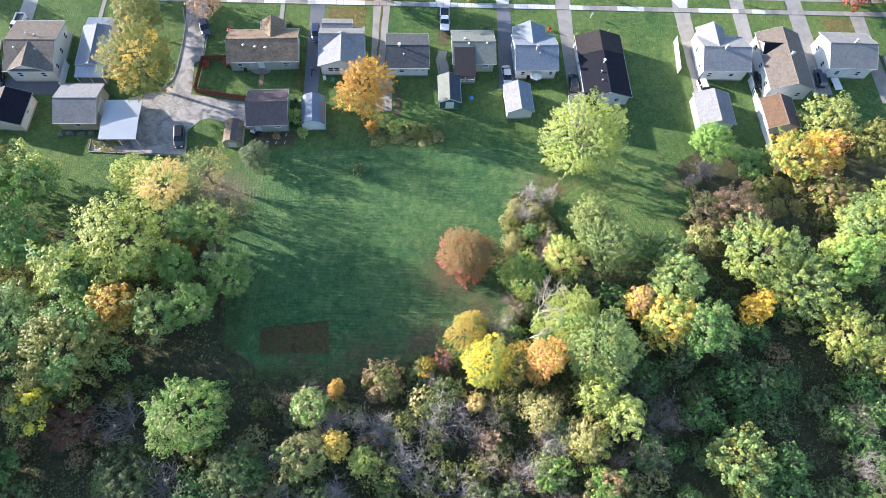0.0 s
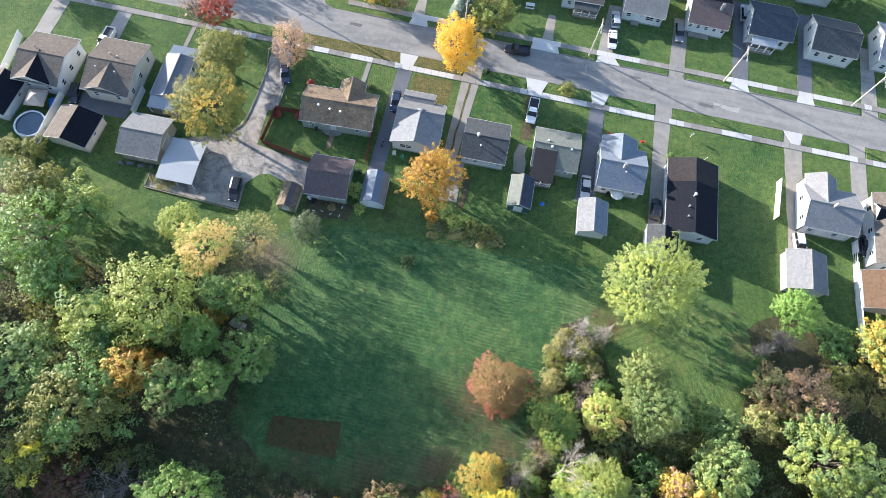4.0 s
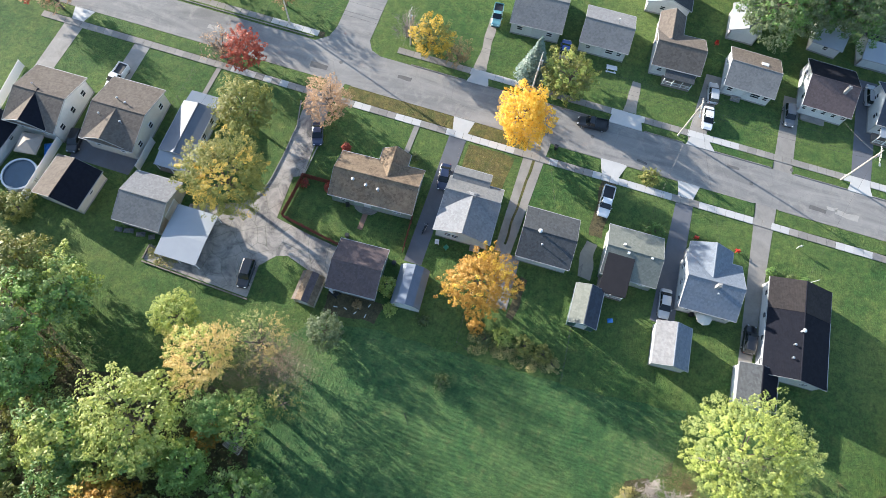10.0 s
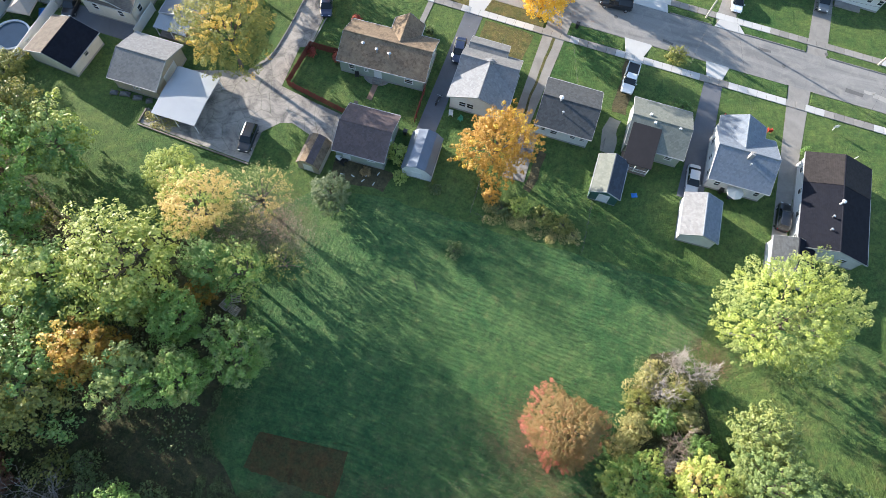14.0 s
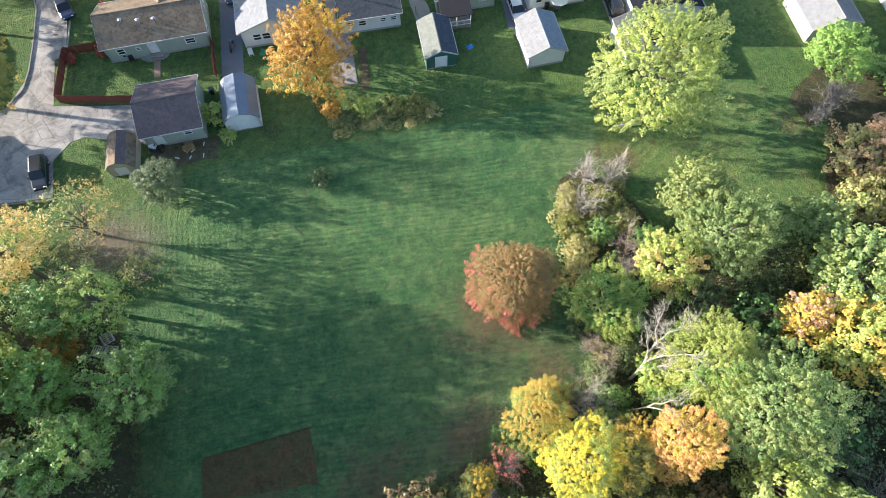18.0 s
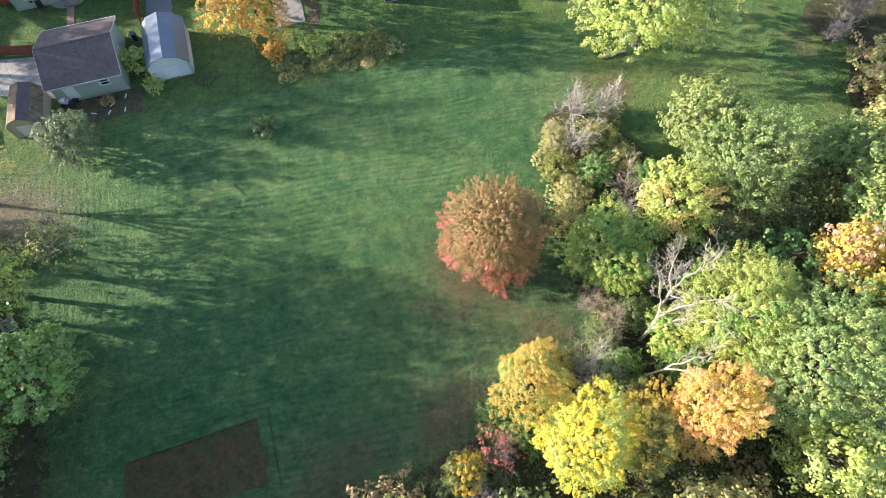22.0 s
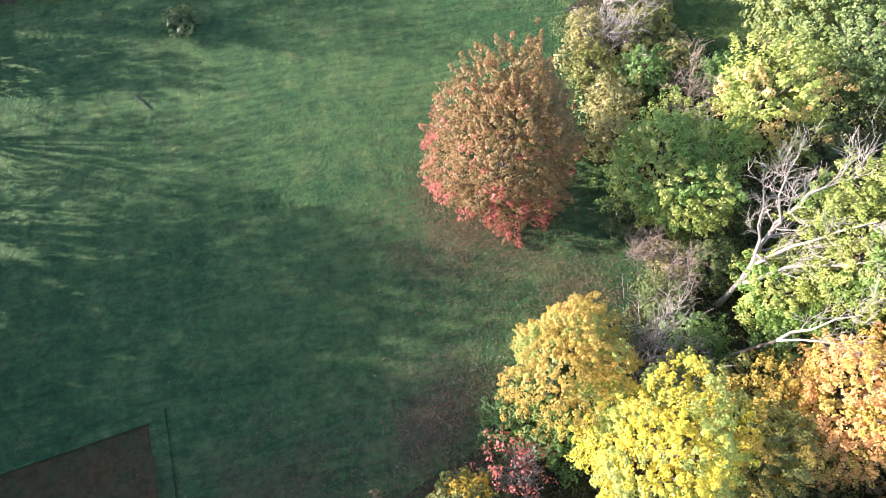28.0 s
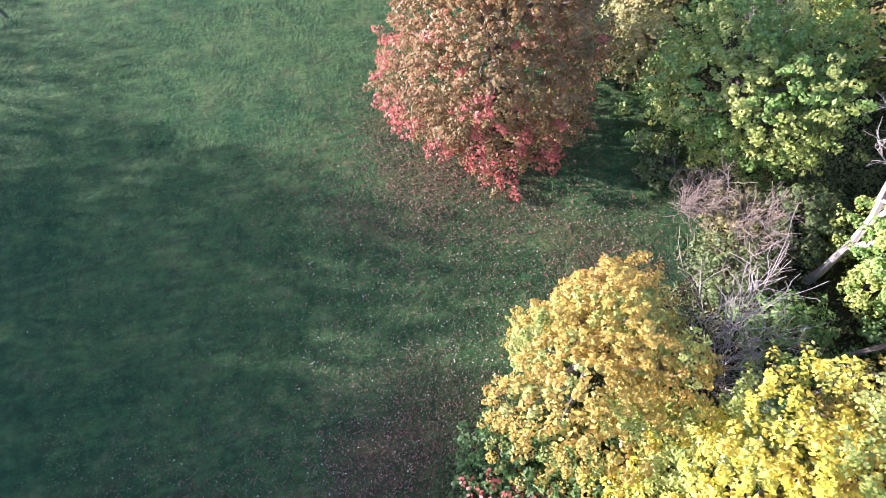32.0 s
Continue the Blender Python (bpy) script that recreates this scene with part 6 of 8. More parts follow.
# leafless trees
for x, y, h, r, lb, mt, st in ((-5.4, 9.0, 8.0, 3.2, "pale grey leafless tree in the wood", TWIG, 7), (4.8, 9.4, 8.2, 3.8, "pale grey leafless tree in the wood", TWIG, 8), (8.6, 10.4, 7.0, 3.0, "pale grey leafless tree in the wood", TWIG, 6), (35.4, 4.6, 8.0, 2.6, "leafless tree with reddish twigs", TWIG_R, 7), (16.8, 2.2, 7.0, 3.4, "pale grey leafless tree in the wood", TWIG, 7), (11.6, 3.6, 6.2, 2.6, "leafless tree with reddish twigs", TWIG_R, 6),
                           (-13.0, 9.2, 6.6, 2.6, "grey leafless tree in the wood", TWIG, 6), (71.0, 10.0, 7.0, 4.0, "leafless tree with reddish twigs", TWIG_R, 7), (70.4, 1.8, 6.5, 2.6, "pale grey leafless tree in the wood", TWIG, 7), (-26.4, 4.6, 6.0, 3.2, "grey leafless tree in the wood", TWIG, 6), (-20.4, 5.4, 5.6, 3.0, "grey leafless tree in the wood", TWIG, 6), (56.0, 55.0, 4.4, 4.2, "dark leafless thicket at the wood", TWIG, 9), (52.6, 53.0, 3.6, 3.0, "dark leafless thicket at the wood", TWIG, 8),
                           (22.0, 50.0, 5.2, 2.2, "bleached leafless shrub tree", TWIG_P, 7), (21.0, 46.0, 5.4, 2.6, "bleached leafless shrub tree", TWIG_P, 7), (24.8, 49.4, 4.6, 2.4, "bleached leafless shrub tree", TWIG_P, 6), (-1.0, 5.6, 7.6, 3.4, "pale grey leafless tree in the wood", TWIG_P, 7), (22.6, 7.0, 7.4, 3.2, "pale grey leafless tree in the wood", TWIG, 7), (14.0, 10.4, 6.4, 3.0, "leafless tree with reddish twigs", TWIG_R, 7), (40.0, 9.6, 7.4, 3.0, "leafless tree with reddish twigs", TWIG_R, 7), (1.4, 2.0, 7.0, 3.2, "pale grey leafless tree in the wood", TWIG, 7), (32.0, 15.6, 8.4, 2.8, "pale grey leafless tree in the wood", TWIG_P, 6), (24.2, 39.6, 5.0, 1.8, "grey leafless shrub tree", TWIG_R, 6), (23.0, 37.0, 4.0, 1.6, "grey leafless shrub tree", TWIG, 5), (62.5, 42.6, 6, 2.6, "grey leafless tree in the wood", TWIG, 6)):
    bare_tree(x, y, h, r, lb, mt, st)
for x, y, h, r, mt in ((15.0, 22.6, 7.0, 4.6, TWIG_P), (14.6, 23.6, 5.6, 3.6, TWIG_P), (12.4, 24.6, 2.6, 1.6, TWIG), (18.0, 27.6, 4.2, 2.4, TWIG_R), (16.8, 30.2, 3.4, 1.8, TWIG_R), (6.0, 19.4, 3.6, 1.6, TWIG), (3.6, 16.6, 4.0, 1.8, TWIG)):
    bare_tree(x, y, h, r, "twiggy leafless shrub at the field's edge", mt, 4 if mt is TWIG_P else 8, 3, min_r=0.012, rad=0.035, name="bare_shrub")
def dead_tree(x, y, label, trunk, limb_lines, seed, girth=0.2, bark=None):
    """A bleached dead tree: trunk and bent limbs (radius, points) with bare side shoots."""
    rng = rng_of(seed)
    t = thing("dead_tree", pose(x, y, 0), label, "tree")
    bm = bmesh.new()
    add_tube(bm, trunk, [girth * (1 - 0.12 * i) for i in range(len(trunk))], 8)
    part("trunk", bm, bark or BARK_PALE, t)
    for rad, line in limb_lines:
        bm = bmesh.new()
        pts = [Vector(line[0])]
        for p in line[1:]:
            step = Vector(p) - pts[-1]
            pts += [pts[-1] + step * 0.5 + Vector(rng.normal(size=3)) * step.length * 0.06, Vector(p)]
        rr = [rad * (1 - 0.78 * i / (len(pts) - 1)) for i in range(len(pts))]
        add_tube(bm, pts, rr, 6, False)
        for i in range(2, len(pts)):
            d = (pts[i] - pts[i - 1]).normalized()
            for k in range(2 if i < len(pts) - 1 else 3):
                side = d + Vector(rng.normal(size=3)) * 0.6
                branch(bm, rng, pts[i].lerp(pts[i - 1], rng.uniform(0, 0.7)), side, rng.uniform(0.9, 1.9), rr[i] * 0.55, 2, 0.4, 4, 0.08, 0.012)
        part("limb", bm, BARK_PALE, t)


dead_tree(20.5, 25.8, "large bleached dead tree with bare forking limbs", [(0, 0, -0.1), (0.05, 0.05, 0.8), (0.2, 0.25, 1.8), (0.4, 0.5, 2.9)], (
    (0.13, [(0.3, 0.4, 2.5), (1.1, 0.1, 4.2), (2.0, -0.3, 6.0), (2.9, -1.7, 9.5)]), (0.14, [(0.4, 0.5, 2.9), (1.4, 0.9, 5.0), (1.9, 0.5, 7.3), (2.4, -0.3, 11.0)]),
    (0.16, [(0.4, 0.5, 2.9), (1.0, 1.6, 4.8), (1.2, 2.1, 6.6), (1.7, 2.4, 9.0), (2.6, 2.7, 11.0)]), (0.1, [(0.8, 1.3, 4.3), (0.5, 2.3, 6.2), (-0.3, 3.2, 9.0)]),
    (0.09, [(1.1, 1.9, 5.9), (1.0, 3.0, 8.0), (1.3, 4.0, 10.2)])), 5)
dead_tree(17.9, 22.5, "leaning bleached dead trunk among yellow trees", [(0, 0, -0.1), (0.4, -0.05, 1.8), (0.9, -0.15, 3.9), (1.4, -0.3, 6.0)], (
    (0.09, [(1.4, -0.3, 6.0), (2.1, -0.4, 7.8), (3.0, -0.6, 10.0)]), (0.07, [(1.4, -0.3, 6.0), (2.0, -1.0, 8.0), (2.7, -1.7, 10.0)])), 6, 0.12, BARK)


def brush(name, regions, n, size, mat, label, seed, hmax=1.6, clump=1.6):
    """Undergrowth: leafy tufts in clumps over rectangles (x0, x1, y0, y1), kept where the test allows."""
    rng = rng_of(seed)
    areas = np.array([(b - a) * (d - c) for a, b, c, d in regions])
    out_p, out_n = [], []
    for (a, b, c, d), k in zip(regions, (areas / areas.sum() * n).astype(int)):
        m = max(3, int((b - a) * (d - c) / (clump * clump * 1.2)))
        cx, cy = rng.uniform(a, b, m), rng.uniform(c, d, m)
        ch = hmax * rng.uniform(0.15, 1.0, m) ** 1.6
        i = rng.integers(0, m, k)
        q = rng.normal(size=(k, 3))
        q /= np.linalg.norm(q, axis=1, keepdims=True)
        rad = clump * rng.uniform(0.4, 1.0, k) ** 0.5
        p = np.stack((cx[i] + q[:, 0] * rad, cy[i] + q[:, 1] * rad, np.abs(q[:, 2]) * ch[i] + 0.04), axis=1)
        out_p.append(p)
        out_n.append(q * 0.6 + np.array((0, 0, 0.8)) + rng.normal(size=(k, 3)) * 0.4)
    P, N = np.concatenate(out_p), np.concatenate(out_n)
    ob = new(name, quads_mesh(name, kites(P, N, size * rng.uniform(0.5, 1.3, len(P)), rng), mat))
    return tagged(ob, label, "undergrowth", kind="stuff")


# understorey: a few saplings and shrubs, grown once and set out over the woods
KINDS = []
for i, (h, r, lf, lb, dn) in enumerate(((4.6, 2.3, L_BRUSH, "dull green shrub under the trees", 0.8), (3.4, 1.9, L_DRYBRUSH, "dry yellowish shrub under the trees", 0.7), (5.4, 2.6, L_DARK, "deep green sapling under the trees", 0.8),
                                        (3.8, 2.0, L_BROWN, "brown-leaved shrub under the trees", 0.6), (4.8, 2.1, L_OLIVE, "olive sapling under the trees", 0.8), (3.0, 2.2, L_BRUSH, "low tangled shrub under the trees", 0.8))):
    KINDS.append(tree(0, 0, h, r, lf, lb, base=0.2, size=0.25, dens=dn * 0.68, seed=300 + i, name="shrub", group="shrubs under the trees"))
rs = random.Random(11)
placed = []


def wooded(x, y):
    if y < 16 and not (-30 < x < -9 and y > 14):
        return True
    if x < -34 and y < 44 - max(0, x + 46) * 0.3 and y > 16:
        return x < -52 or y < 42
    return (x > 37 and y < 34) or (x > 53 and y < 45) or (x > 64 and y < 52) or (13 < x < 37 and y < 22 and y > 14) or (21 < x < 37 and 20 < y < 33)


while len(placed) < 230:
    x, y = (rs.uniform(28, 38), rs.uniform(14, 33)) if len(placed) < 16 else (rs.uniform(-92, 96), rs.uniform(-10, 52))
    if 9 < x < 28 and y > 13 or -52 < x < -26 and y > 20:
        continue
    if wooded(x, y) and all((x - a) ** 2 + (y - b) ** 2 > 9 for a, b in placed):
        placed.append((x, y))
# extra shrubs for the dense south-east wood; dark leaves also stand in for shade
for q in range(46):
    placed.append((rs.uniform(36, 84), rs.uniform(-8, 17)))
for i, (x, y) in enumerate(placed):
    k = KINDS[rs.randrange(len(KINDS)) if x < 36 or y > 17 else rs.choice((0, 2, 2, 5))]
    m = pose(x, y, 0, 0, 0, rs.uniform(0, 360))
    if i < len(KINDS):
        k = KINDS[i]
        k.matrix_basis = m
    else:
        k = copy_thing(k, m)
    f = rs.uniform(0.65, 1.35)
    k.scale = (f, f, f * rs.uniform(0.85, 1.15))

# thickets of leafless trees and dry shrubs over the south wood, grown once and set out
BARE_KINDS = [bare_tree(-24 + 9 * k, -3.0, hh, rr, lb, mt, 7, 3, seed=500 + k) for k, (hh, rr, lb, mt) in enumerate((
    (6.8, 3.2, "grey leafless tree in a thicket", TWIG), (5.8, 2.8, "pale leafless tree in a thicket", TWIG_P), (5.2, 2.6, "leafless tree with reddish twigs", TWIG_R)))]
rs = random.Random(23)
spots = []
while len(spots) < 78:
    x, y = rs.uniform(-44, 40), rs.uniform(-7, 15.5 if len(spots) < 55 else 4)
    if all((x - a) ** 2 + (y - b) ** 2 > 5.5 for a, b in spots) and not (-37 < x < -26 and 6 < y < 16) and not (9 < x < 24 and y > 13.5):
        spots.append((x, y))
for k, (x, y) in enumerate(spots):
    kind = BARE_KINDS[k % 3] if k % 5 < 2 else KINDS[(1, 3, 4, 1, 0, 5)[k % 6]]
    f = rs.uniform(0.8, 1.3)
    copy_thing(kind, pose(x, y, 0, 0, 0, rs.uniform(0, 360))).scale = (f, f, f * rs.uniform(0.85, 1.15))

brush("undergrowth", ((-100, -31, -14, 26), (-31, 12, -14, 16.5), (12, 100, -14, 20), (-100, -56, 26, 46), (-56, -33, 26, 42), (36, 100, 20, 36), (55, 100, 36, 50)), 52000, 0.3, L_BRUSH, "tangled low weeds and saplings on the forest floor", 3, 2.2, 2.0)
brush("undergrowth", ((18.5, 27, 28, 32), (18, 25.5, 36, 49), (14, 28, 13, 28), (20, 29, 28, 34), (5, 13, 16.5, 21), (-3, 6, 15, 18.5), (36, 50, 33, 38), (16.2, 18.5, 25, 29), (18.4, 19.8, 30, 36)), 56000, 0.12, L_BRUSH, "tangled brush at the field's edge", 4, 1.8, 1.1)
brush("undergrowth", ((17.2, 20.6, 36, 49.5), (22, 26, 42, 49), (52, 62, 40, 44), (64, 76, 46, 54)), 26000, 0.19, L_DRYBRUSH, "dry yellowish brush along the field", 5, 2.0, 1.1)
brush("undergrowth", ((3.6, 9, 20.6, 23.0), (8, 12, 21.6, 24), (12, 16.4, 24.4, 26.6), (16, 18.6, 26, 28.4), (18.2, 19.6, 28.6, 36), (-3, 4, 18.2, 20), (-12, -3, 16.4, 18.2), (-31, -27.5, 21, 33), (-29, -12, 16.6, 19.2)), 40000, 0.085, L_BRUSH, "tangled brush and weeds at the field's edge", 44, 0.9, 0.6)
brush("undergrowth", ((29, 42, 14, 33), (34, 56, 29, 37), (14, 30, 6, 13)), 17000, 0.22, L_BRUSH, "tangled brush filling the wood between the trees", 45, 3.4, 1.3)
brush("weeds", ((-7, 4.6, 61.2, 63.6),), 7000, 0.14, L_DRYBRUSH, "tall weeds along a yard's end", 6, 0.9, 0.8)

# ---- cars ----
TYRE = surface("tyre_rubber", (0.02, 0.02, 0.02), 0.85, 0, 0.2, 6, 1, 0.1)
RIM = surface("wheel_alloy", (0.5, 0.5, 0.52), 0.35, 0.8, 0.1, 6, 1, 0.02)
CAR_GLASS, _nt, _b, _n, _l = nodes_of("car_glass")
_b.inputs["Base Color"].default_value = (0.012, 0.015, 0.018, 1)
_b.inputs["Roughness"].default_value = 0.06
LAMP_CLEAR = surface("headlamp_lens", (0.75, 0.76, 0.78), 0.15, 0, 0.05, 6, 1, 0)
LAMP_RED = surface("tail_lamp_lens", (0.4, 0.02, 0.02), 0.2, 0, 0.05, 6, 1, 0)


def paint(name, col):
    m, nt, bs, N, L = nodes_of(name)
    v = coords(nt)
    c = ramp(nt, noise_tex(nt, v, 1.2, 4), [(0.3, tuple(x * 0.88 for x in col)), (0.7, col)])
    L.new(c, bs.inputs["Base Color"])
    bs.inputs["Roughness"].default_value = 0.28
    bs.inputs["Coat Weight"].default_value = 0.6
    bs.inputs["Coat Roughness"].default_value = 0.05
    return m


P_WHITE, P_SILVER, P_BLACK = paint("white_car_paint", (0.75, 0.75, 0.75)), paint("silver_car_paint", (0.42, 0.43, 0.44)), paint("black_car_paint", (0.012, 0.013, 0.016))
P_NAVY, P_BLUE, P_GREY, P_TEAL = paint("navy_car_paint", (0.02, 0.03, 0.07)), paint("blue_car_paint", (0.02, 0.06, 0.3)), paint("grey_car_paint", (0.13, 0.14, 0.15)), paint("teal_car_paint", (0.12, 0.3, 0.34))


def loft(sections, caps=True):
    """A shell through cross-sections of equal point count."""
    bm = bmesh.new()
    rings = [[bm.verts.new(p) for p in s] for s in sections]
    n = len(rings[0])
    for r, s in zip(rings, rings[1:]):
        for k in range(n):
            bm.faces.new((r[k], r[(k + 1) % n], s[(k + 1) % n], s[k]))
    if caps:
        bm.faces.new(rings[0][::-1])
        bm.faces.new(rings[-1])
    bmesh.ops.recalc_face_normals(bm, faces=bm.faces[:])
    return bm


def hull_ring(x, hw, z0, z1, r=0.12):
    return [(x, -hw + r, z0), (x, hw - r, z0), (x, hw, z0 + r), (x, hw, z1 - r), (x, hw - r * 1.3, z1), (x, -hw + r * 1.3, z1), (x, -hw, z1 - r), (x, -hw, z0 + r)]


def quad_panel(a, b, c, d, t=0.02):
    bm = bmesh.new()
    p = [Vector(q) for q in (a, b, c, d)]
    n = (p[1] - p[0]).cross(p[2] - p[0]).normalized() * t
    lo, hi = [bm.verts.new(q) for q in p], [bm.verts.new(q + n) for q in p]
    bm.faces.new(lo[::-1])
    bm.faces.new(hi)
    for i in range(4):
        bm.faces.new((lo[i], lo[(i + 1) % 4], hi[(i + 1) % 4], hi[i]))
    return bm


def car(x, y, deg, col, label, style="sedan", L=4.7, Wd=1.8):
    """A parked car, nose along its own +x. style: sedan, suv or pickup."""
    c = thing("pickup_truck" if style == "pickup" else "car", pose(x, y, 0.03, 0, 0, deg), label, "truck" if style == "pickup" else "car")
    f, hw = L / 2, Wd / 2
    belt = 0.95 if style == "sedan" else 1.1
    top = {"sedan": 1.43, "suv": 1.72, "pickup": 1.8}[style]
    hood = belt - 0.1
    prof = [(-f, 0.45, hood - 0.08, 0.78), (-f + 0.15, 0.28, belt - 0.04, 0.93), (-f + 0.8, 0.24, belt, 1.0), (0.0, 0.24, belt, 1.0), (f - 1.35, 0.24, belt - 0.02, 1.0), (f - 0.35, 0.26, hood - 0.06, 0.95), (f, 0.42, hood - 0.22, 0.8)]
    part("body", loft([hull_ring(px, hw * k, z0, z1) for px, z0, z1, k in prof]), col, c)
    if style == "pickup":
        c0, c1, r0, r1 = -0.35, f - 1.35, -0.1, f - 2.0
        part("bed", box(-f + 0.14, -0.5, -hw + 0.14, hw - 0.14, belt + 0.003, belt + 0.02), BLACK_PLASTIC, c, "dark pickup bed")
        for y0, y1 in ((-hw + 0.02, -hw + 0.12), (hw - 0.12, hw - 0.02)):
            part("bed_rail", box(-f + 0.12, -0.45, y0, y1, belt, belt + 0.28, 0.02), col, c)
        part("tailgate", box(-f + 0.03, -f + 0.13, -hw + 0.12, hw - 0.12, belt - 0.05, belt + 0.28, 0.02), col, c)
    elif style == "suv":
        c0, c1, r0, r1 = -f + 0.12, f - 1.2, -f + 0.45, f - 2.0
    else:
        c0, c1, r0, r1 = -f + 0.65, f - 1.15, -f + 1.35, f - 2.05
    rw = hw * 0.78
    part("roof", loft([[(px, -w_, top - 0.05), (px, w_, top - 0.05), (px, w_ * 0.86, top), (px, -w_ * 0.86, top)] for px, w_ in ((r0 - 0.05, rw * 0.94), (r0 + 0.2, rw), (r1 - 0.2, rw), (r1 + 0.05, rw * 0.94))]), col, c)
    gw = hw * 0.93
    part("windscreen", quad_panel((c1, -gw, belt - 0.02), (c1, gw, belt - 0.02), (r1, rw * 0.94, top - 0.05), (r1, -rw * 0.94, top - 0.05)), CAR_GLASS, c)
    part("rear_window", quad_panel((c0, gw, belt - 0.02), (c0, -gw, belt - 0.02), (r0, -rw * 0.94, top - 0.05), (r0, rw * 0.94, top - 0.05)), CAR_GLASS, c)
    for s in (-1, 1):
        a = [(c0, s * gw, belt - 0.02), (c1, s * gw, belt - 0.02), (r1, s * rw, top - 0.05), (r0, s * rw, top - 0.05)]
        part("side_window", quad_panel(*(a if s < 0 else a[::-1])), CAR_GLASS, c)
        m_ = (c0 + c1) / 2
        part("door_pillar", quad_panel(*([(m_ - 0.05, s * (gw + 0.01), belt), (m_ + 0.05, s * (gw + 0.01), belt), (m_ + 0.04, s * (rw + 0.01), top - 0.05), (m_ - 0.06, s * (rw + 0.01), top - 0.05)][::-s]), 0.02), col, c)
        part("wing_mirror", box(c1 - 0.35, c1 - 0.2, *sorted((s * hw, s * (hw + 0.18))), belt, belt + 0.14, 0.02), col, c)
        part("headlight", box(f - 0.14, f - 0.02, *sorted((s * (hw * 0.45), s * (hw * 0.76))), hood - 0.3, hood - 0.16, 0.02), LAMP_CLEAR, c)
        part("tail_light", box(-f + 0.0, -f + 0.1, *sorted((s * (hw * 0.55), s * (hw * 0.79))), hood - 0.24, hood - 0.08, 0.02), LAMP_RED, c)
        for wx in (-f + 0.85, f - 0.85):
            wm = pose(wx, s * (hw - 0.1), 0.31)
            bm = bmesh.new()
            add_tube(bm, [(0, -0.1, 0), (0, -0.08, 0), (0, 0.08, 0), (0, 0.1, 0)], [0.28, 0.32, 0.32, 0.28], 14)
            wheel = part("wheel", bm, TYRE, c, m=wm)
            bm = bmesh.new()
            add_tube(bm, [(0, s * 0.08, 0), (0, s * 0.115, 0)], [0.2, 0.17], 10)
            part("rim", bm, RIM, wheel)
    part("bumper", box(f - 0.1, f + 0.04, -hw * 0.78, hw * 0.78, 0.4, 0.58, 0.03), BLACK_PLASTIC, c)
    part("bumper", box(-f - 0.04, -f + 0.08, -hw * 0.78, hw * 0.78, 0.4, 0.58, 0.03), BLACK_PLASTIC, c)
    return c


car(7.6, 91.0, -91, P_WHITE, "white pickup truck parked on a dirt driveway", "pickup", 5.6, 1.95)
car(21.3, 112.3, -87, P_WHITE, "white sedan parked on a driveway", "sedan")
car(21.4, 117.6, 96, P_SILVER, "silver hatchback parked behind a white car", "suv", 4.4)
car(2.4, 104.7, 185, P_BLACK, "black pickup truck parked at the kerb", "pickup", 5.2, 1.9)
car(34.9, 117.4, -86, P_GREY, "dark grey car parked beside a house", "suv", 4.5)
car(-5.6, 118.2, 94, P_BLUE, "bright blue car parked on the grass", "sedan", 4.4)
car(-19.2, 121.4, -84, P_TEAL, "teal pickup truck on a dirt driveway", "pickup", 4.9, 1.8)
car(-76.9, 87.3, -94, P_WHITE, "white pickup truck with a dark bed", "pickup", 5.4, 1.9)
car(-42.3, 61.9, -84, P_BLACK, "black car parked on the worn lot", "suv", 4.6)
car(-18.7, 87.0, -83, P_NAVY, "navy car on a dark driveway", "sedan", 4.7)
car(19.8, 77.0, -87, P_SILVER, "silver car parked before a small garage", "sedan", 4.8)
car(33.1, 75.4, 89, P_BLACK, "black car on a concrete driveway", "suv", 4.5)
car(59.8, 74.4, -82, P_WHITE, "white car before a garage", "suv", 4.4)
car(72.2, 76.8, -89, P_BLACK, "black car beside a brown-roofed house", "sedan", 4.4)
car(85.2, 77.6, 86, P_NAVY, "navy car parked beside a house", "suv", 4.6)
car(48.6, 126.4, 92, P_SILVER, "silver car on a black driveway", "suv", 4.6)
car(-41.0, 87.9, -70, P_NAVY, "dark car beside the worn drive", "sedan", 4.3)
car(-77.4, 74.2, -80, P_BLACK, "black car behind a cream house", "suv", 4.3)
car(-93.6, 74.5, 88, P_SILVER, "silver car behind a white fence", "sedan", 4.4)

# ---- fences ----


def run(points, step):
    """Places and headings along a line of points, step apart."""
    for (x0, y0), (x1, y1) in zip(points, points[1:]):
        L, a = math.hypot(x1 - x0, y1 - y0), math.degrees(math.atan2(y1 - y0, x1 - x0))
        n = max(1, round(L / step))
        for i in range(n):
            k = (i + 0.5) / n
            yield x0 + (x1 - x0) * k, y0 + (y1 - y0) * k, a, L / n


def shared(name, bm, mat):
    me = bpy.data.meshes.new(name)
    bm.normal_update()
    bm.to_mesh(me)
    bm.free()
    me.materials.append(mat)
    return me


BOARD = shared("board", box(-0.1, 0.1, -0.012, 0.012, 0.06, 1.5), WOOD_RED)
RED_POST = shared("post", box(-0.05, 0.05, -0.05, 0.05, 0, 1.58), WOOD_RED)


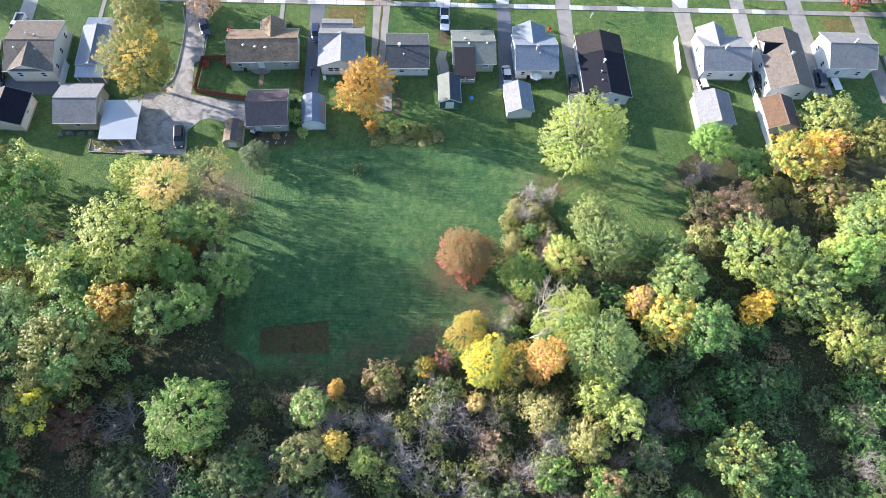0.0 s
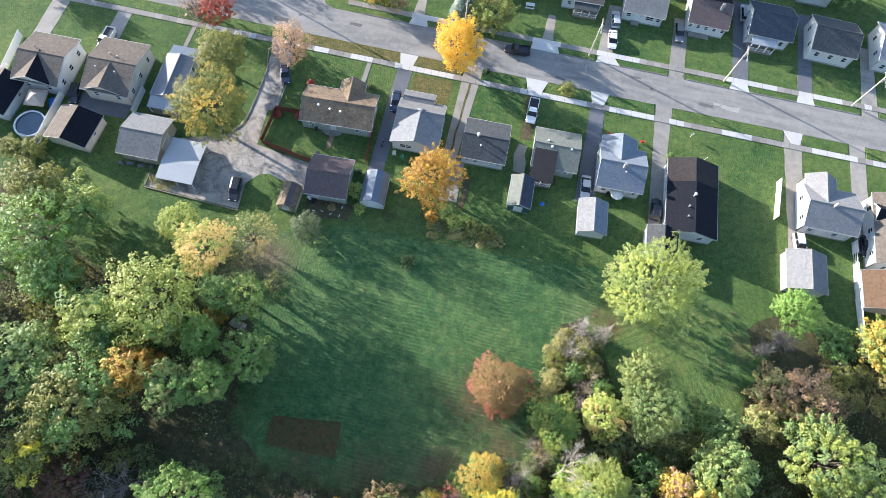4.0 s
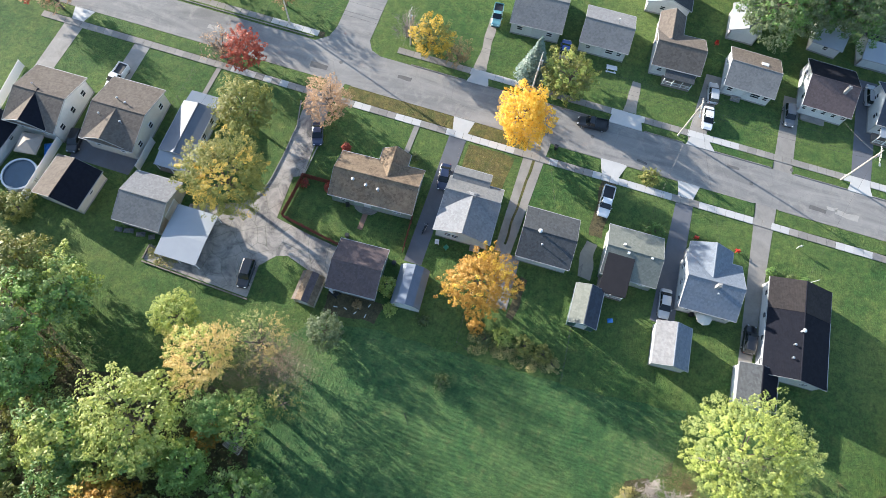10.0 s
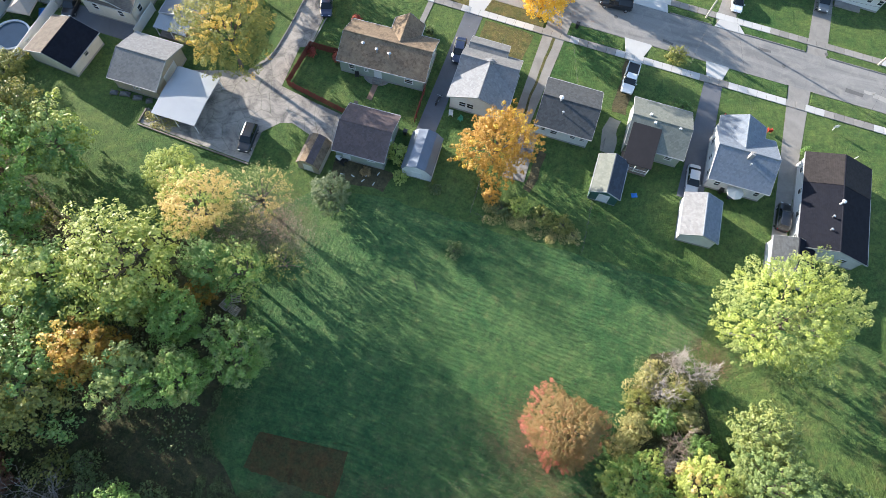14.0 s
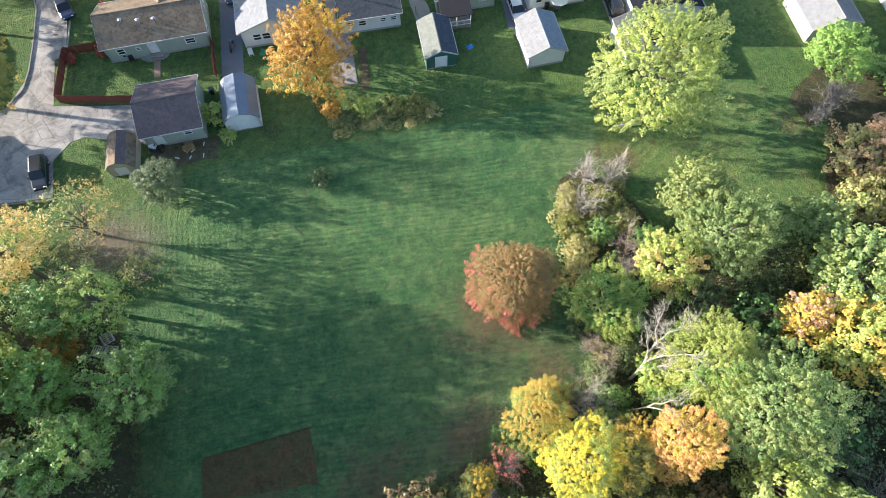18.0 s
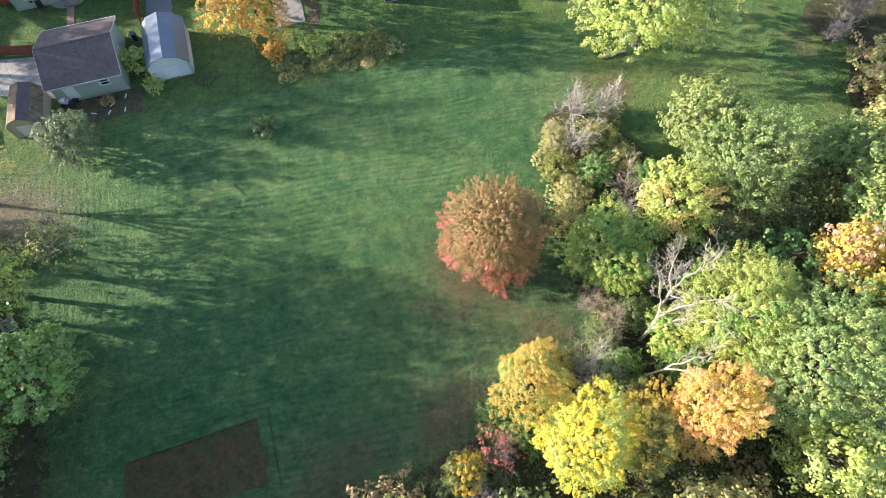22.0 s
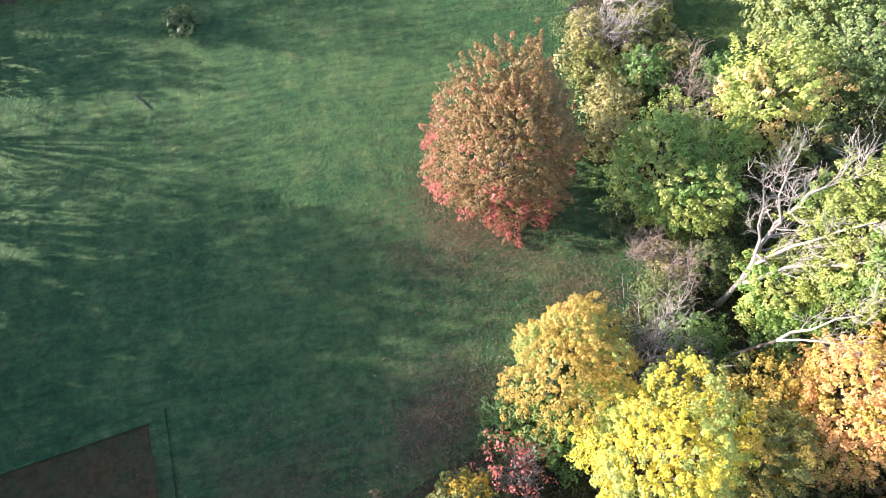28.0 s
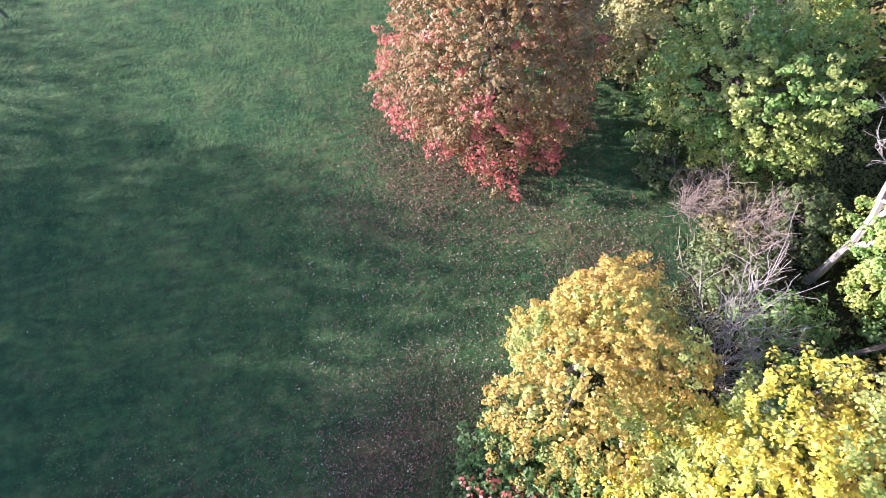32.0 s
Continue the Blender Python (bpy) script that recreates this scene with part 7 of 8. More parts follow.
def board_fence(points, label):
    f = thing("board_fence", pose(0, 0, 0), label, "fence")
    for x, y, a, s in run(points, 0.24):
        obj("board", BOARD, f, pose(x, y, 0, random.uniform(-1, 1), 0, a))
    for x, y, a, s in run(points, 2.4):
        obj("post", RED_POST, f, pose(x, y, 0, 0, 0, a) @ pose(0, 0.07, 0))
        for z in (0.3, 1.2):
            part("rail", box(-s / 2, s / 2, 0.012, 0.05, z, z + 0.08), WOOD_RED, f, m=pose(x, y, 0, 0, 0, a))


board_fence([(-34.9, 80.2), (-40.4, 80.0), (-40.9, 72.4), (-31.0, 70.6), (-29.8, 70.6)], "dark red-stained board fence round a back lawn")
board_fence([(-21.4, 78.8), (-21.0, 72.6)], "dark red-stained board fence beside a house")


def vinyl_fence(points, label, h=1.75, mat=None, gap=False):
    f = thing("vinyl_fence", pose(0, 0, 0), label, "fence")
    mt = mat or TRIM
    for i, (x, y, a, s) in enumerate(run(points, 2.4)):
        m = pose(x, y, 0, 0, 0, a)
        part("post", box(-s / 2 - 0.06, -s / 2 + 0.06, -0.06, 0.06, 0, h + 0.12, 0.01), mt, f, m=m)
        if gap and i % 3 == 1:
            for z in (0.3, 0.8, 1.3):
                part("rail", box(-s / 2 + 0.06, s / 2 - 0.06, -0.02, 0.02, z, z + 0.14), mt, f, m=m)
            continue
        n = int(s / 0.15)
        front = []
        for k in range(n):
            a0, a1 = -s / 2 + 0.07 + (s - 0.14) * k / n, -s / 2 + 0.07 + (s - 0.14) * (k + 1) / n
            front += [(a0, -0.01), (a0 + 0.012, -0.025), (a1 - 0.012, -0.025)]
        front += [(s / 2 - 0.07, -0.01), (s / 2 - 0.07, 0.02), (-s / 2 + 0.07, 0.02)]
        part("panel", prism(front, 0.08, h), mt, f, m=m)
        part("top_rail", box(-s / 2 + 0.06, s / 2 - 0.06, -0.035, 0.035, h, h + 0.08), mt, f, m=m)


vinyl_fence([(-93.0, 84.6), (-92.0, 73.0), (-92.6, 62.5)], "tall white vinyl fence beside a white house")
vinyl_fence([(-79.6, 75.8), (-79.6, 62.6)], "tall white vinyl fence beside a pool")
vinyl_fence([(-65.6, 78.2), (-65.6, 72.6)], "white vinyl fence between two yards")
vinyl_fence([(70.0, 77.2), (70.2, 66.0), (70.8, 55.4)], "white fence with missing panels leading into the wood", 1.6, gap=True)
vinyl_fence([(56.0, 86.8), (55.4, 78.6)], "short run of white fence beside a drive", 1.8)


def wire_fence(points, label, h=1.2):
    f = thing("wire_fence", pose(0, 0, 0), label, "fence")
    for x, y, a, s in run(points, 2.4):
        m = pose(x, y, 0, 0, 0, a)
        part("post", tube([(-s / 2, 0, 0), (-s / 2, 0, h + 0.08)], [0.03, 0.03], 6), WIRE, f, m=m)
        bm = bmesh.new()
        add_tube(bm, [(-s / 2, 0, h), (s / 2, 0, h)], [0.016, 0.016], 5, False)
        for k in range(int(s / 0.2)):
            for d in (-1, 1):
                u = -s / 2 + k * 0.2
                add_tube(bm, [(u, 0, 0.05 if d > 0 else h), (min(u + 0.5, s / 2), 0, h if d > 0 else 0.05)], [0.003, 0.003], 3, False)
        part("wire_mesh", bm, WIRE, f, m=m)


wire_fence([(6.2, 79.0), (7.2, 60.6)], "grey wire fence between two back yards")
wire_fence([(-9.2, 74.0), (-8.9, 61.6), (-6.8, 60.9)], "grey wire fence behind an orange tree")
wire_fence([(-65.6, 84.8), (-65.4, 93.4)], "grey wire fence beside a front lawn")
board = shared("sleeper", box(-1.2, 1.2, -0.1, 0.1, 0, 0.22, 0.02), WOOD_GREY)
kerb_row = thing("timber_edging", pose(0, 0, 0), "weathered timber edging along the worn lot", "edging")
for x, y, a, s in run([(-58.3, 59.0), (-40.7, 58.3)], 2.45):
    obj("sleeper", board, kerb_row, pose(x, y, 0, 0, 0, a))
for x, y, a, s in run([(-58.3, 62.0), (-58.3, 59.2)], 2.45):
    obj("sleeper", board, kerb_row, pose(x, y, 0, 0, 0, a))
brush("weeds", ((-57.8, -53.2, 59.4, 61.6),), 1800, 0.16, L_DRYBRUSH, "dry weeds in a raised bed", 16, 0.5, 0.6)

def kerb_line(points, label):
    """A low concrete kerb along a bent line, stone by stone."""
    k = thing("kerb_line", pose(0, 0, 0), label, "kerb")
    for x, y, a, s in run(points, 1.5):
        part("kerb_stone", box(-s / 2 + 0.01, s / 2 - 0.01, -0.09, 0.09, 0, 0.16, 0.015), CONC_OLD, k, m=pose(x, y, 0, 0, 0, a))


kerb_line([(-46.2, 93.4), (-45.0, 88.7), (-45.0, 82.3), (-45.2, 78.1), (-45.7, 75.3), (-47.4, 73.0)], "pale concrete kerb along a worn drive")
kerb_line([(-40.3, 87.1), (-40.4, 83.0), (-40.5, 80.4)], "pale concrete kerb beside a front lawn")

# ---- poles and cables ----


def utility_pole(x, y, h, lamp=0, arm=90):
    p = thing("utility_pole", pose(x, y, 0), "weathered wooden utility pole with cross-arm", "pole", "poles along the street")
    part("shaft", tube([(0, 0, -0.2), (0, 0, h)], [0.16, 0.1], 9), POLE_WOOD, p)
    m = pose(0, 0, h - 0.5, 0, 0, arm)
    part("cross_arm", box(-1.1, 1.1, -0.06, 0.06, -0.06, 0.06, 0.01), POLE_WOOD, p, m=m)
    for k in (-1.0, -0.5, 0.5, 1.0):
        part("insulator", tube([(k, 0, 0.06), (k, 0, 0.2)], [0.04, 0.03], 6), LAMP_CLEAR, p, m=m)
    bm = bmesh.new()
    add_tube(bm, [(0.25, 0.1, h - 2.2), (0.25, 0.1, h - 1.3)], [0.2, 0.2], 10)
    part("transformer", bm, STEEL, p)
    if lamp:
        a = part("lamp_arm", tube([(0, 0, h - 1.2), (0, -1.2, h - 0.7), (0, -2.0, h - 0.7)], [0.04, 0.035, 0.03], 6), STEEL, p)
        part("lamp_head", box(-0.14, 0.14, -2.5, -1.9, h - 0.8, h - 0.64, 0.05), STEEL, a)


def cable(a, b, sag, r=0.018, label="black overhead cable between two poles"):
    pts = [(a[0] + (b[0] - a[0]) * k / 14, a[1] + (b[1] - a[1]) * k / 14, a[2] + (b[2] - a[2]) * k / 14 - sag * 4 * (k / 14) * (1 - k / 14)) for k in range(15)]
    tagged(part("overhead_cable", tube(pts, [r] * 15, 4), BLACK_PLASTIC), label, "cable", "cables along the street")


POLES = ((-54.0, 107.6, 9.8), (-9.2, 108.0, 9.8), (17.0, 107.6, 10.0), (45.0, 108.0, 10.0), (71.4, 108.4, 10.0), (98.0, 108.0, 10.0))
for i, (x, y, h) in enumerate(POLES):
    utility_pole(x, y, h, lamp=i in (1, 2, 3, 4))
utility_pole(-32.3, 110.6, 8.6)
for p, q in zip(POLES, POLES[1:]):
    for dy, dz in ((-1.0, -0.3), (1.0, -0.3), (0.0, -2.6)):
        cable((p[0], p[1] + dy, p[2] + dz), (q[0], q[1] + dy, q[2] + dz), 0.7)
for p, q in ((POLES[2], (13.8, 86.0, 3.6)), (POLES[2], (26.0, 86.2, 3.8)), (POLES[3], (38.8, 85.4, 3.8)), (POLES[3], (40.0, 117.6, 5.0)), (POLES[2], (26.6, 117.8, 3.2)), (POLES[1], (-12.6, 88.0, 3.4)), (POLES[1], (0.0, 85.2, 3.4)), (POLES[4], (64.0, 86.0, 4.2)), (POLES[4], (76.0, 87.0, 5.4)), (POLES[0], (-60.2, 86.0, 2.9))):
    cable((p[0], p[1], p[2] - 1.2), q, 0.5, 0.012, "black service cable from a pole to a house")

# ---- yard things ----
pool = thing("swimming_pool", pose(-82.2, 66.0, 0), "round above-ground pool with a white rim", "pool")
bm = bmesh.new()
n = 28
ring = lambda r, z: [bm.verts.new((r * math.cos(2 * math.pi * k / n), r * math.sin(2 * math.pi * k / n), z)) for k in range(n)]
rs = [ring(2.65, 0), ring(2.65, 1.2), ring(2.55, 1.2), ring(2.55, 0.05)]
for r_, s_ in zip(rs, rs[1:]):
    for k in range(n):
        bm.faces.new((r_[k], r_[(k + 1) % n], s_[(k + 1) % n], s_[k]))
part("pool_wall", bm, METAL_W, pool)
bm = bmesh.new()
rs = [ring(2.5, 1.2), ring(2.78, 1.2), ring(2.78, 1.26), ring(2.5, 1.26)]
for r_, s_ in zip(rs, rs[1:] + rs[:1]):
    for k in range(n):
        bm.faces.new((r_[k], r_[(k + 1) % n], s_[(k + 1) % n], s_[k]))
part("rim", bm, TRIM, pool)
bm = bmesh.new()
bm.faces.new(ring(2.54, 0.98))
WATER = surface("dark_pool_water", (0.05, 0.085, 0.12), 0.08, 0, 0.2, 2, 0.5, 0.05)
part("water", bm, WATER, pool)
bm = bmesh.new()
for s in (-0.25, 0.25):
    add_tube(bm, [(s, -3.3, 0), (s, -2.75, 1.7), (s, -2.5, 1.7), (s, -2.3, 0.9)], [0.03] * 4, 6)
for z in (0.35, 0.7, 1.05):
    add_box(bm, -0.25, 0.25, -3.25 + z * 0.3, -3.1 + z * 0.3, z, z + 0.04)
part("ladder", bm, TRIM, pool, "white pool ladder")
for k in range(10):
    a = 2 * math.pi * k / 10
    part("upright", box(2.66, 2.76, -0.06, 0.06, 0, 1.2), TRIM, pool, m=pose(0, 0, 0, 0, 0, math.degrees(a)))

gz = thing("gazebo", pose(-82.8, 71.0, 0, 0, 0, 8), "garden canopy with a tan peaked cloth roof", "gazebo")
bm = bmesh.new()
apex, mid_r = bm.verts.new((0, 0, 3.0)), [bm.verts.new((x * 1.75, y * 1.75, 2.2)) for x, y in ((-1, -1), (1, -1), (1, 1), (-1, 1))]
low = [bm.verts.new((v.co.x, v.co.y, 1.95)) for v in mid_r]
for i in range(4):
    bm.faces.new((mid_r[i], mid_r[(i + 1) % 4], apex))
    bm.faces.new((low[i], low[(i + 1) % 4], mid_r[(i + 1) % 4], mid_r[i]))
CLOTH = surface("tan_canopy_cloth", (0.36, 0.3, 0.25), 0.9, 0, 0.2, 6, 0.8, 0.1)
part("canopy", bm, CLOTH, gz)
for x in (-1.65, 1.65):
    for y in (-1.65, 1.65):
        part("post", tube([(x, y, 0), (x, y, 2.2)], [0.04, 0.04], 6), BLACK_PLASTIC, gz)


def crumpled(x, y, w, d, h, mat, label, name="tarpaulin", seed=3):
    """A cover draped over a heap."""
    bm = bmesh.new()
    bmesh.ops.create_grid(bm, x_segments=12, y_segments=10, size=0.5)
    for v in bm.verts:
        u = max(abs(v.co.x), abs(v.co.y)) * 2
        k = noise.noise(Vector((v.co.x * 5, v.co.y * 5, seed)))
        v.co = Vector((v.co.x * w, v.co.y * d, max(0.02, h * (1 - u ** 3) * (0.8 + 0.5 * k))))
    for f in bm.faces:
        f.smooth = True
    ob = part(name, bm, mat, m=pose(x, y, 0, 0, 0, seed * 17 % 40))
    md = ob.modifiers.new("thickness", "SOLIDIFY")
    md.thickness = 0.02
    return tagged(ob, label, "tarpaulin" if name == "tarpaulin" else "heap")


crumpled(-80.9, 71.6, 1.6, 2.6, 0.9, BLUE_TARP, "bright blue tarpaulin over things in a back yard", seed=4)
crumpled(69.0, 80.0, 1.5, 1.8, 0.8, BLUE_TARP, "blue tarpaulin beside a white house", seed=5)
crumpled(12.4, 72.0, 0.9, 0.7, 0.3, BLUE_TARP, "small blue cover lying on the grass", seed=6)
crumpled(-88.0, 72.8, 2.4, 1.8, 0.9, surface("green_grey_cover", (0.2, 0.32, 0.3), 0.7, 0, 0.4, 6, 1, 0.2), "heap of covered garden things", "covered_heap", 7)
for x, y, w in ((-64.0, 62.6, 1.2), (-62.4, 62.9, 1.6), (-60.4, 62.9, 1.4), (-58.6, 63.0, 1.0)):
    crumpled(x, y, w, 0.8, 0.6, surface("mixed_junk", (0.16, 0.16, 0.17), 0.8, 0, 0.5, 8, 2.5, 0.3), "crumpled dark junk bag along a garage wall", "junk_bag", int(abs(x)))


PALLET_WOOD = surface("bleached_pallet_wood", (0.33, 0.29, 0.25), 0.9, 0, 0.3, 6, 1.2, 0.3, 0.3)
for k, (x, y, tilt, turn) in enumerate(((-33.9, 39.9, 14, 25), (-34.7, 38.6, 24, 70), (-33.3, 38.3, 8, -15))):
    pal = thing("pallet", pose(x, y, 0.25 + 0.1 * k, tilt, 0, turn), "bleached wooden pallet in a heap under trees", "pallet", "pallets in a heap")
    for q in range(6):
        part("slat", box(-0.6, 0.6, -0.6 + q * 0.22, -0.48 + q * 0.22, 0.1, 0.125), PALLET_WOOD, pal)
    for q in (-0.55, 0.0, 0.55):
        part("bearer", box(q - 0.045, q + 0.045, -0.6, 0.62, -0.2, 0.1), PALLET_WOOD, pal)


def bin_(x, y, mat, label):
    b = thing("wheeled_bin", pose(x, y, 0), label, "bin")
    bm = box(-0.26, 0.26, -0.28, 0.28, 0.05, 0.98, 0.03)
    for v in bm.verts:
        if v.co.z < 0.5:
            v.co.x, v.co.y = v.co.x * 0.82, v.co.y * 0.82
    part("body", bm, mat, b)
    part("lid", box(-0.3, 0.3, -0.32, 0.34, 0.98, 1.06, 0.025), mat, b)
    for s in (-0.26, 0.26):
        part("wheel", tube([(s - 0.03, 0.26, 0.1), (s + 0.03, 0.26, 0.1)], [0.1, 0.1], 10), TYRE, b)


bin_(-2.5, 98.2, BLACK_PLASTIC, "black wheeled bin at the kerb")
bin_(-30.0, 72.4, BLACK_PLASTIC, "black wheeled bin near a garage")
bin_(-21.6, 70.4, BLACK_PLASTIC, "black wheeled bin behind a house")
bin_(24.0, 76.6, BLACK_PLASTIC, "black wheeled bin behind a white house")


def chair(x, y, deg, mat, label):
    c = thing("garden_chair", pose(x, y, 0, 0, 0, deg), label, "chair")
    part("seat", box(-0.3, 0.3, -0.28, 0.28, 0.36, 0.41, 0.02), mat, c)
    part("backrest", box(-0.3, 0.3, 0.25, 0.3, 0.41, 1.0, 0.02), mat, c)
    for sx in (-0.27, 0.27):
        part("armrest", box(sx - 0.05, sx + 0.05, -0.3, 0.28, 0.6, 0.64, 0.01), mat, c)
        for sy in (-0.24, 0.24):
            part("leg", box(sx - 0.03, sx + 0.03, sy - 0.03, sy + 0.03, 0.04, 0.6), mat, c)


chair(22.9, 89.6, 170, RED_PLASTIC, "red plastic garden chair before a house")
chair(29.6, 89.4, 190, RED_PLASTIC, "red plastic garden chair before a house")
chair(-31.8, 77.4, 20, BLACK_PLASTIC, "black garden chair on a back lawn")
chair(20.6, 129.0, 20, RED_PLASTIC, "red plastic garden chair behind a house")
chair(-16.4, 75.8, 10, TRIM, "white plastic chair on a small patio")
chair(-14.8, 75.4, -30, surface("green_plastic", (0.05, 0.25, 0.15), 0.5), "green plastic chair on a small patio")

um = thing("parasol_table", pose(25.4, 76.2, 0), "garden table under a cream parasol", "parasol")
bm = bmesh.new()
apex = bm.verts.new((0, 0, 2.5))
rim_ = [bm.verts.new((1.25 * math.cos(math.pi * k / 4), 1.25 * math.sin(math.pi * k / 4), 2.05)) for k in range(8)]
flap = [bm.verts.new((v.co.x, v.co.y, 1.9)) for v in rim_]
for k in range(8):
    bm.faces.new((rim_[k], rim_[(k + 1) % 8], apex))
    bm.faces.new((flap[k], flap[(k + 1) % 8], rim_[(k + 1) % 8], rim_[k]))
part("canopy", bm, surface("cream_canvas", (0.62, 0.58, 0.5), 0.9, 0, 0.1, 6, 0.8, 0.1), um)
part("pole", tube([(0, 0, 0), (0, 0, 2.5)], [0.025, 0.025], 6), STEEL, um)
part("tabletop", tube([(0, 0, 0.7), (0, 0, 0.74)], [0.55, 0.55], 16), METAL_G, um)
part("base", tube([(0, 0, 0), (0, 0, 0.1)], [0.3, 0.26], 12), BLACK_PLASTIC, um)

mo = thing("ride_on_mower", pose(-28.6, 63.2, 0, 0, 0, 160), "ride-on mower with a white bonnet beside a garage", "mower")
part("bonnet", loft([hull_ring(px, w_, 0.35, z1, 0.08) for px, w_, z1 in ((0.1, 0.3, 0.85), (0.5, 0.3, 0.85), (0.95, 0.24, 0.7))]), P_WHITE, mo)
part("deck", box(-0.5, 0.5, -0.5, 0.5, 0.12, 0.3, 0.04), BLACK_PLASTIC, mo)
part("seat", box(-0.65, -0.2, -0.24, 0.24, 0.55, 0.66, 0.04), BLACK_PLASTIC, mo)
part("backrest", box(-0.72, -0.62, -0.22, 0.22, 0.62, 1.0, 0.03), BLACK_PLASTIC, mo)
part("steering_wheel", tube([(0.05, 0, 0.95), (0.07, 0, 0.98)], [0.18, 0.18], 10), BLACK_PLASTIC, mo)
for wx, r_ in ((-0.55, 0.28), (0.65, 0.2)):
    for s in (-0.42, 0.42):
        part("wheel", tube([(wx, s - 0.09, r_), (wx, s + 0.09, r_)], [r_, r_], 12), TYRE, mo)
mc = thing("motorcycle", pose(-18.9, 77.4, 0, 0, 0, 80), "black motorcycle on a dark driveway", "motorcycle")
for wx in (-0.65, 0.7):
    part("wheel", tube([(wx, -0.05, 0.31), (wx, 0.05, 0.31)], [0.31, 0.31], 14), TYRE, mc)
part("tank", loft([hull_ring(px, w_, 0.62, z1, 0.06) for px, w_, z1 in ((-0.1, 0.14, 0.85), (0.2, 0.17, 0.95), (0.45, 0.1, 0.85))]), P_BLACK, mc)
part("seat", box(-0.75, -0.05, -0.13, 0.13, 0.68, 0.78, 0.03), BLACK_PLASTIC, mc)
part("engine", box(-0.2, 0.35, -0.16, 0.16, 0.25, 0.6, 0.04), STEEL, mc)
part("handlebar", tube([(0.45, -0.4, 1.02), (0.52, 0, 0.95), (0.45, 0.4, 1.02)], [0.02] * 3, 6), STEEL, mc)
part("fork", tube([(0.5, 0, 0.95), (0.7, 0, 0.31)], [0.04, 0.04], 6), STEEL, mc)
gr = thing("barbecue", pose(-32.6, 78.0, 0), "black kettle barbecue by a back door", "barbecue")
part("kettle", tube([(0, 0, 0.6), (0, 0, 0.75), (0, 0, 0.95), (0, 0, 1.08)], [0.15, 0.3, 0.3, 0.08], 14), BLACK_PLASTIC, gr)
for k in range(3):
    a = 2 * math.pi * k / 3
    part("leg", tube([(0.3 * math.cos(a), 0.3 * math.sin(a), 0), (0.16 * math.cos(a), 0.16 * math.sin(a), 0.68)], [0.02, 0.02], 5), STEEL, gr)
pt = thing("picnic_table", pose(3.2, 117.0, 0, 0, 0, 4), "white picnic table on a front lawn", "table")
part("tabletop", box(-0.95, 0.95, -0.36, 0.36, 0.71, 0.76, 0.01), TRIM, pt)
for s in (-0.68, 0.68):
    part("bench", box(-0.95, 0.95, s - 0.13, s + 0.13, 0.42, 0.46, 0.01), TRIM, pt)
    part("trestle", box(s - 0.04, s + 0.04, -0.7, 0.7, 0.36, 0.42), TRIM, pt)
    for q in (-1, 1):
        part("leg", tube([(s, q * 0.6, 0), (s, q * 0.2, 0.72)], [0.045, 0.045], 4), TRIM, pt)
sg = thing("yard_sign", pose(38.9, 93.0, 0, 0, 0, 20), "white yard sign on a post", "sign")
part("post", box(-0.04, 0.04, -0.04, 0.04, 0, 1.5), TRIM, sg)
part("board", box(-0.35, 0.35, -0.07, -0.04, 0.85, 1.4), TRIM, sg)
fp = thing("flag_pole", pose(40.6, 87.2, 0, 0, 12, 0), "short leaning white pole before a house", "pole")
part("shaft", tube([(0, 0, 0), (0, 0, 3.2)], [0.05, 0.035], 7), TRIM, fp)
for x, y, a in ((-27.8, 61.3, 10), (-26.3, 61.5, -20), (-24.7, 61.3, 60), (-23.1, 61.3, 80), (-23.0, 63.0, 75), (-24.4, 62.2, 40)):
    b = part("plank_offcut", box(-0.28, 0.28, -0.06, 0.06, 0, 0.06, 0.01), TRIM, m=pose(x, y, 0.015, 0, 0, a))
    tagged(b, "short white plank lying on bare earth", "plank", "white planks behind a garage")
st = part("dead_branch", tube([(-0.5, 0.7, 0.04), (0, 0, 0.08), (0.5, -0.7, 0.05)], [0.04, 0.04, 0.02], 6), BLACK_PLASTIC, m=pose(-12.5, 49.0, 0))
tagged(st, "dark dead branch lying on the mown field", "branch")
lg = part("log", tube([(0, 0, 0.18), (1.4, 0.05, 0.2), (2.8, -0.05, 0.2)], [0.2, 0.18, 0.14], 9), BARK_PALE, m=pose(27.4, 56.2, 0, 0, 0, 4))
tagged(lg, "grey fallen log under a big tree", "log")
sw = thing("swing_frame", pose(66.0, 53.0, 0, 0, 0, -30), "old wooden garden swing frame at the wood's edge", "swing")
for s in (-1.2, 1.2):
    for q in (-0.8, 0.8):
        part("leg", tube([(s, q, 0), (s, 0, 2.0)], [0.06, 0.05], 6), WOOD_GREY, sw)
part("beam", tube([(-1.4, 0, 2.0), (1.4, 0, 2.0)], [0.06, 0.06], 6), WOOD_GREY, sw)
part("seat", box(-0.6, 0.6, -0.25, 0.25, 0.5, 0.55), WOOD_GREY, sw)
for s in (-0.55, 0.55):
    part("chain", tube([(s, 0, 0.55), (s, 0, 2.0)], [0.012, 0.012], 4), STEEL, sw)
ct = thing("flatbed_trailer", pose(88.6, 76.4, 0, 0, 0, 5), "small white flatbed trailer beside a drive", "trailer")
part("bed", box(-0.8, 0.8, -1.5, 1.5, 0.45, 0.6, 0.02), TRIM, ct)
part("drawbar", tube([(0, 1.5, 0.5), (0, 2.6, 0.45)], [0.05, 0.05], 5), STEEL, ct)
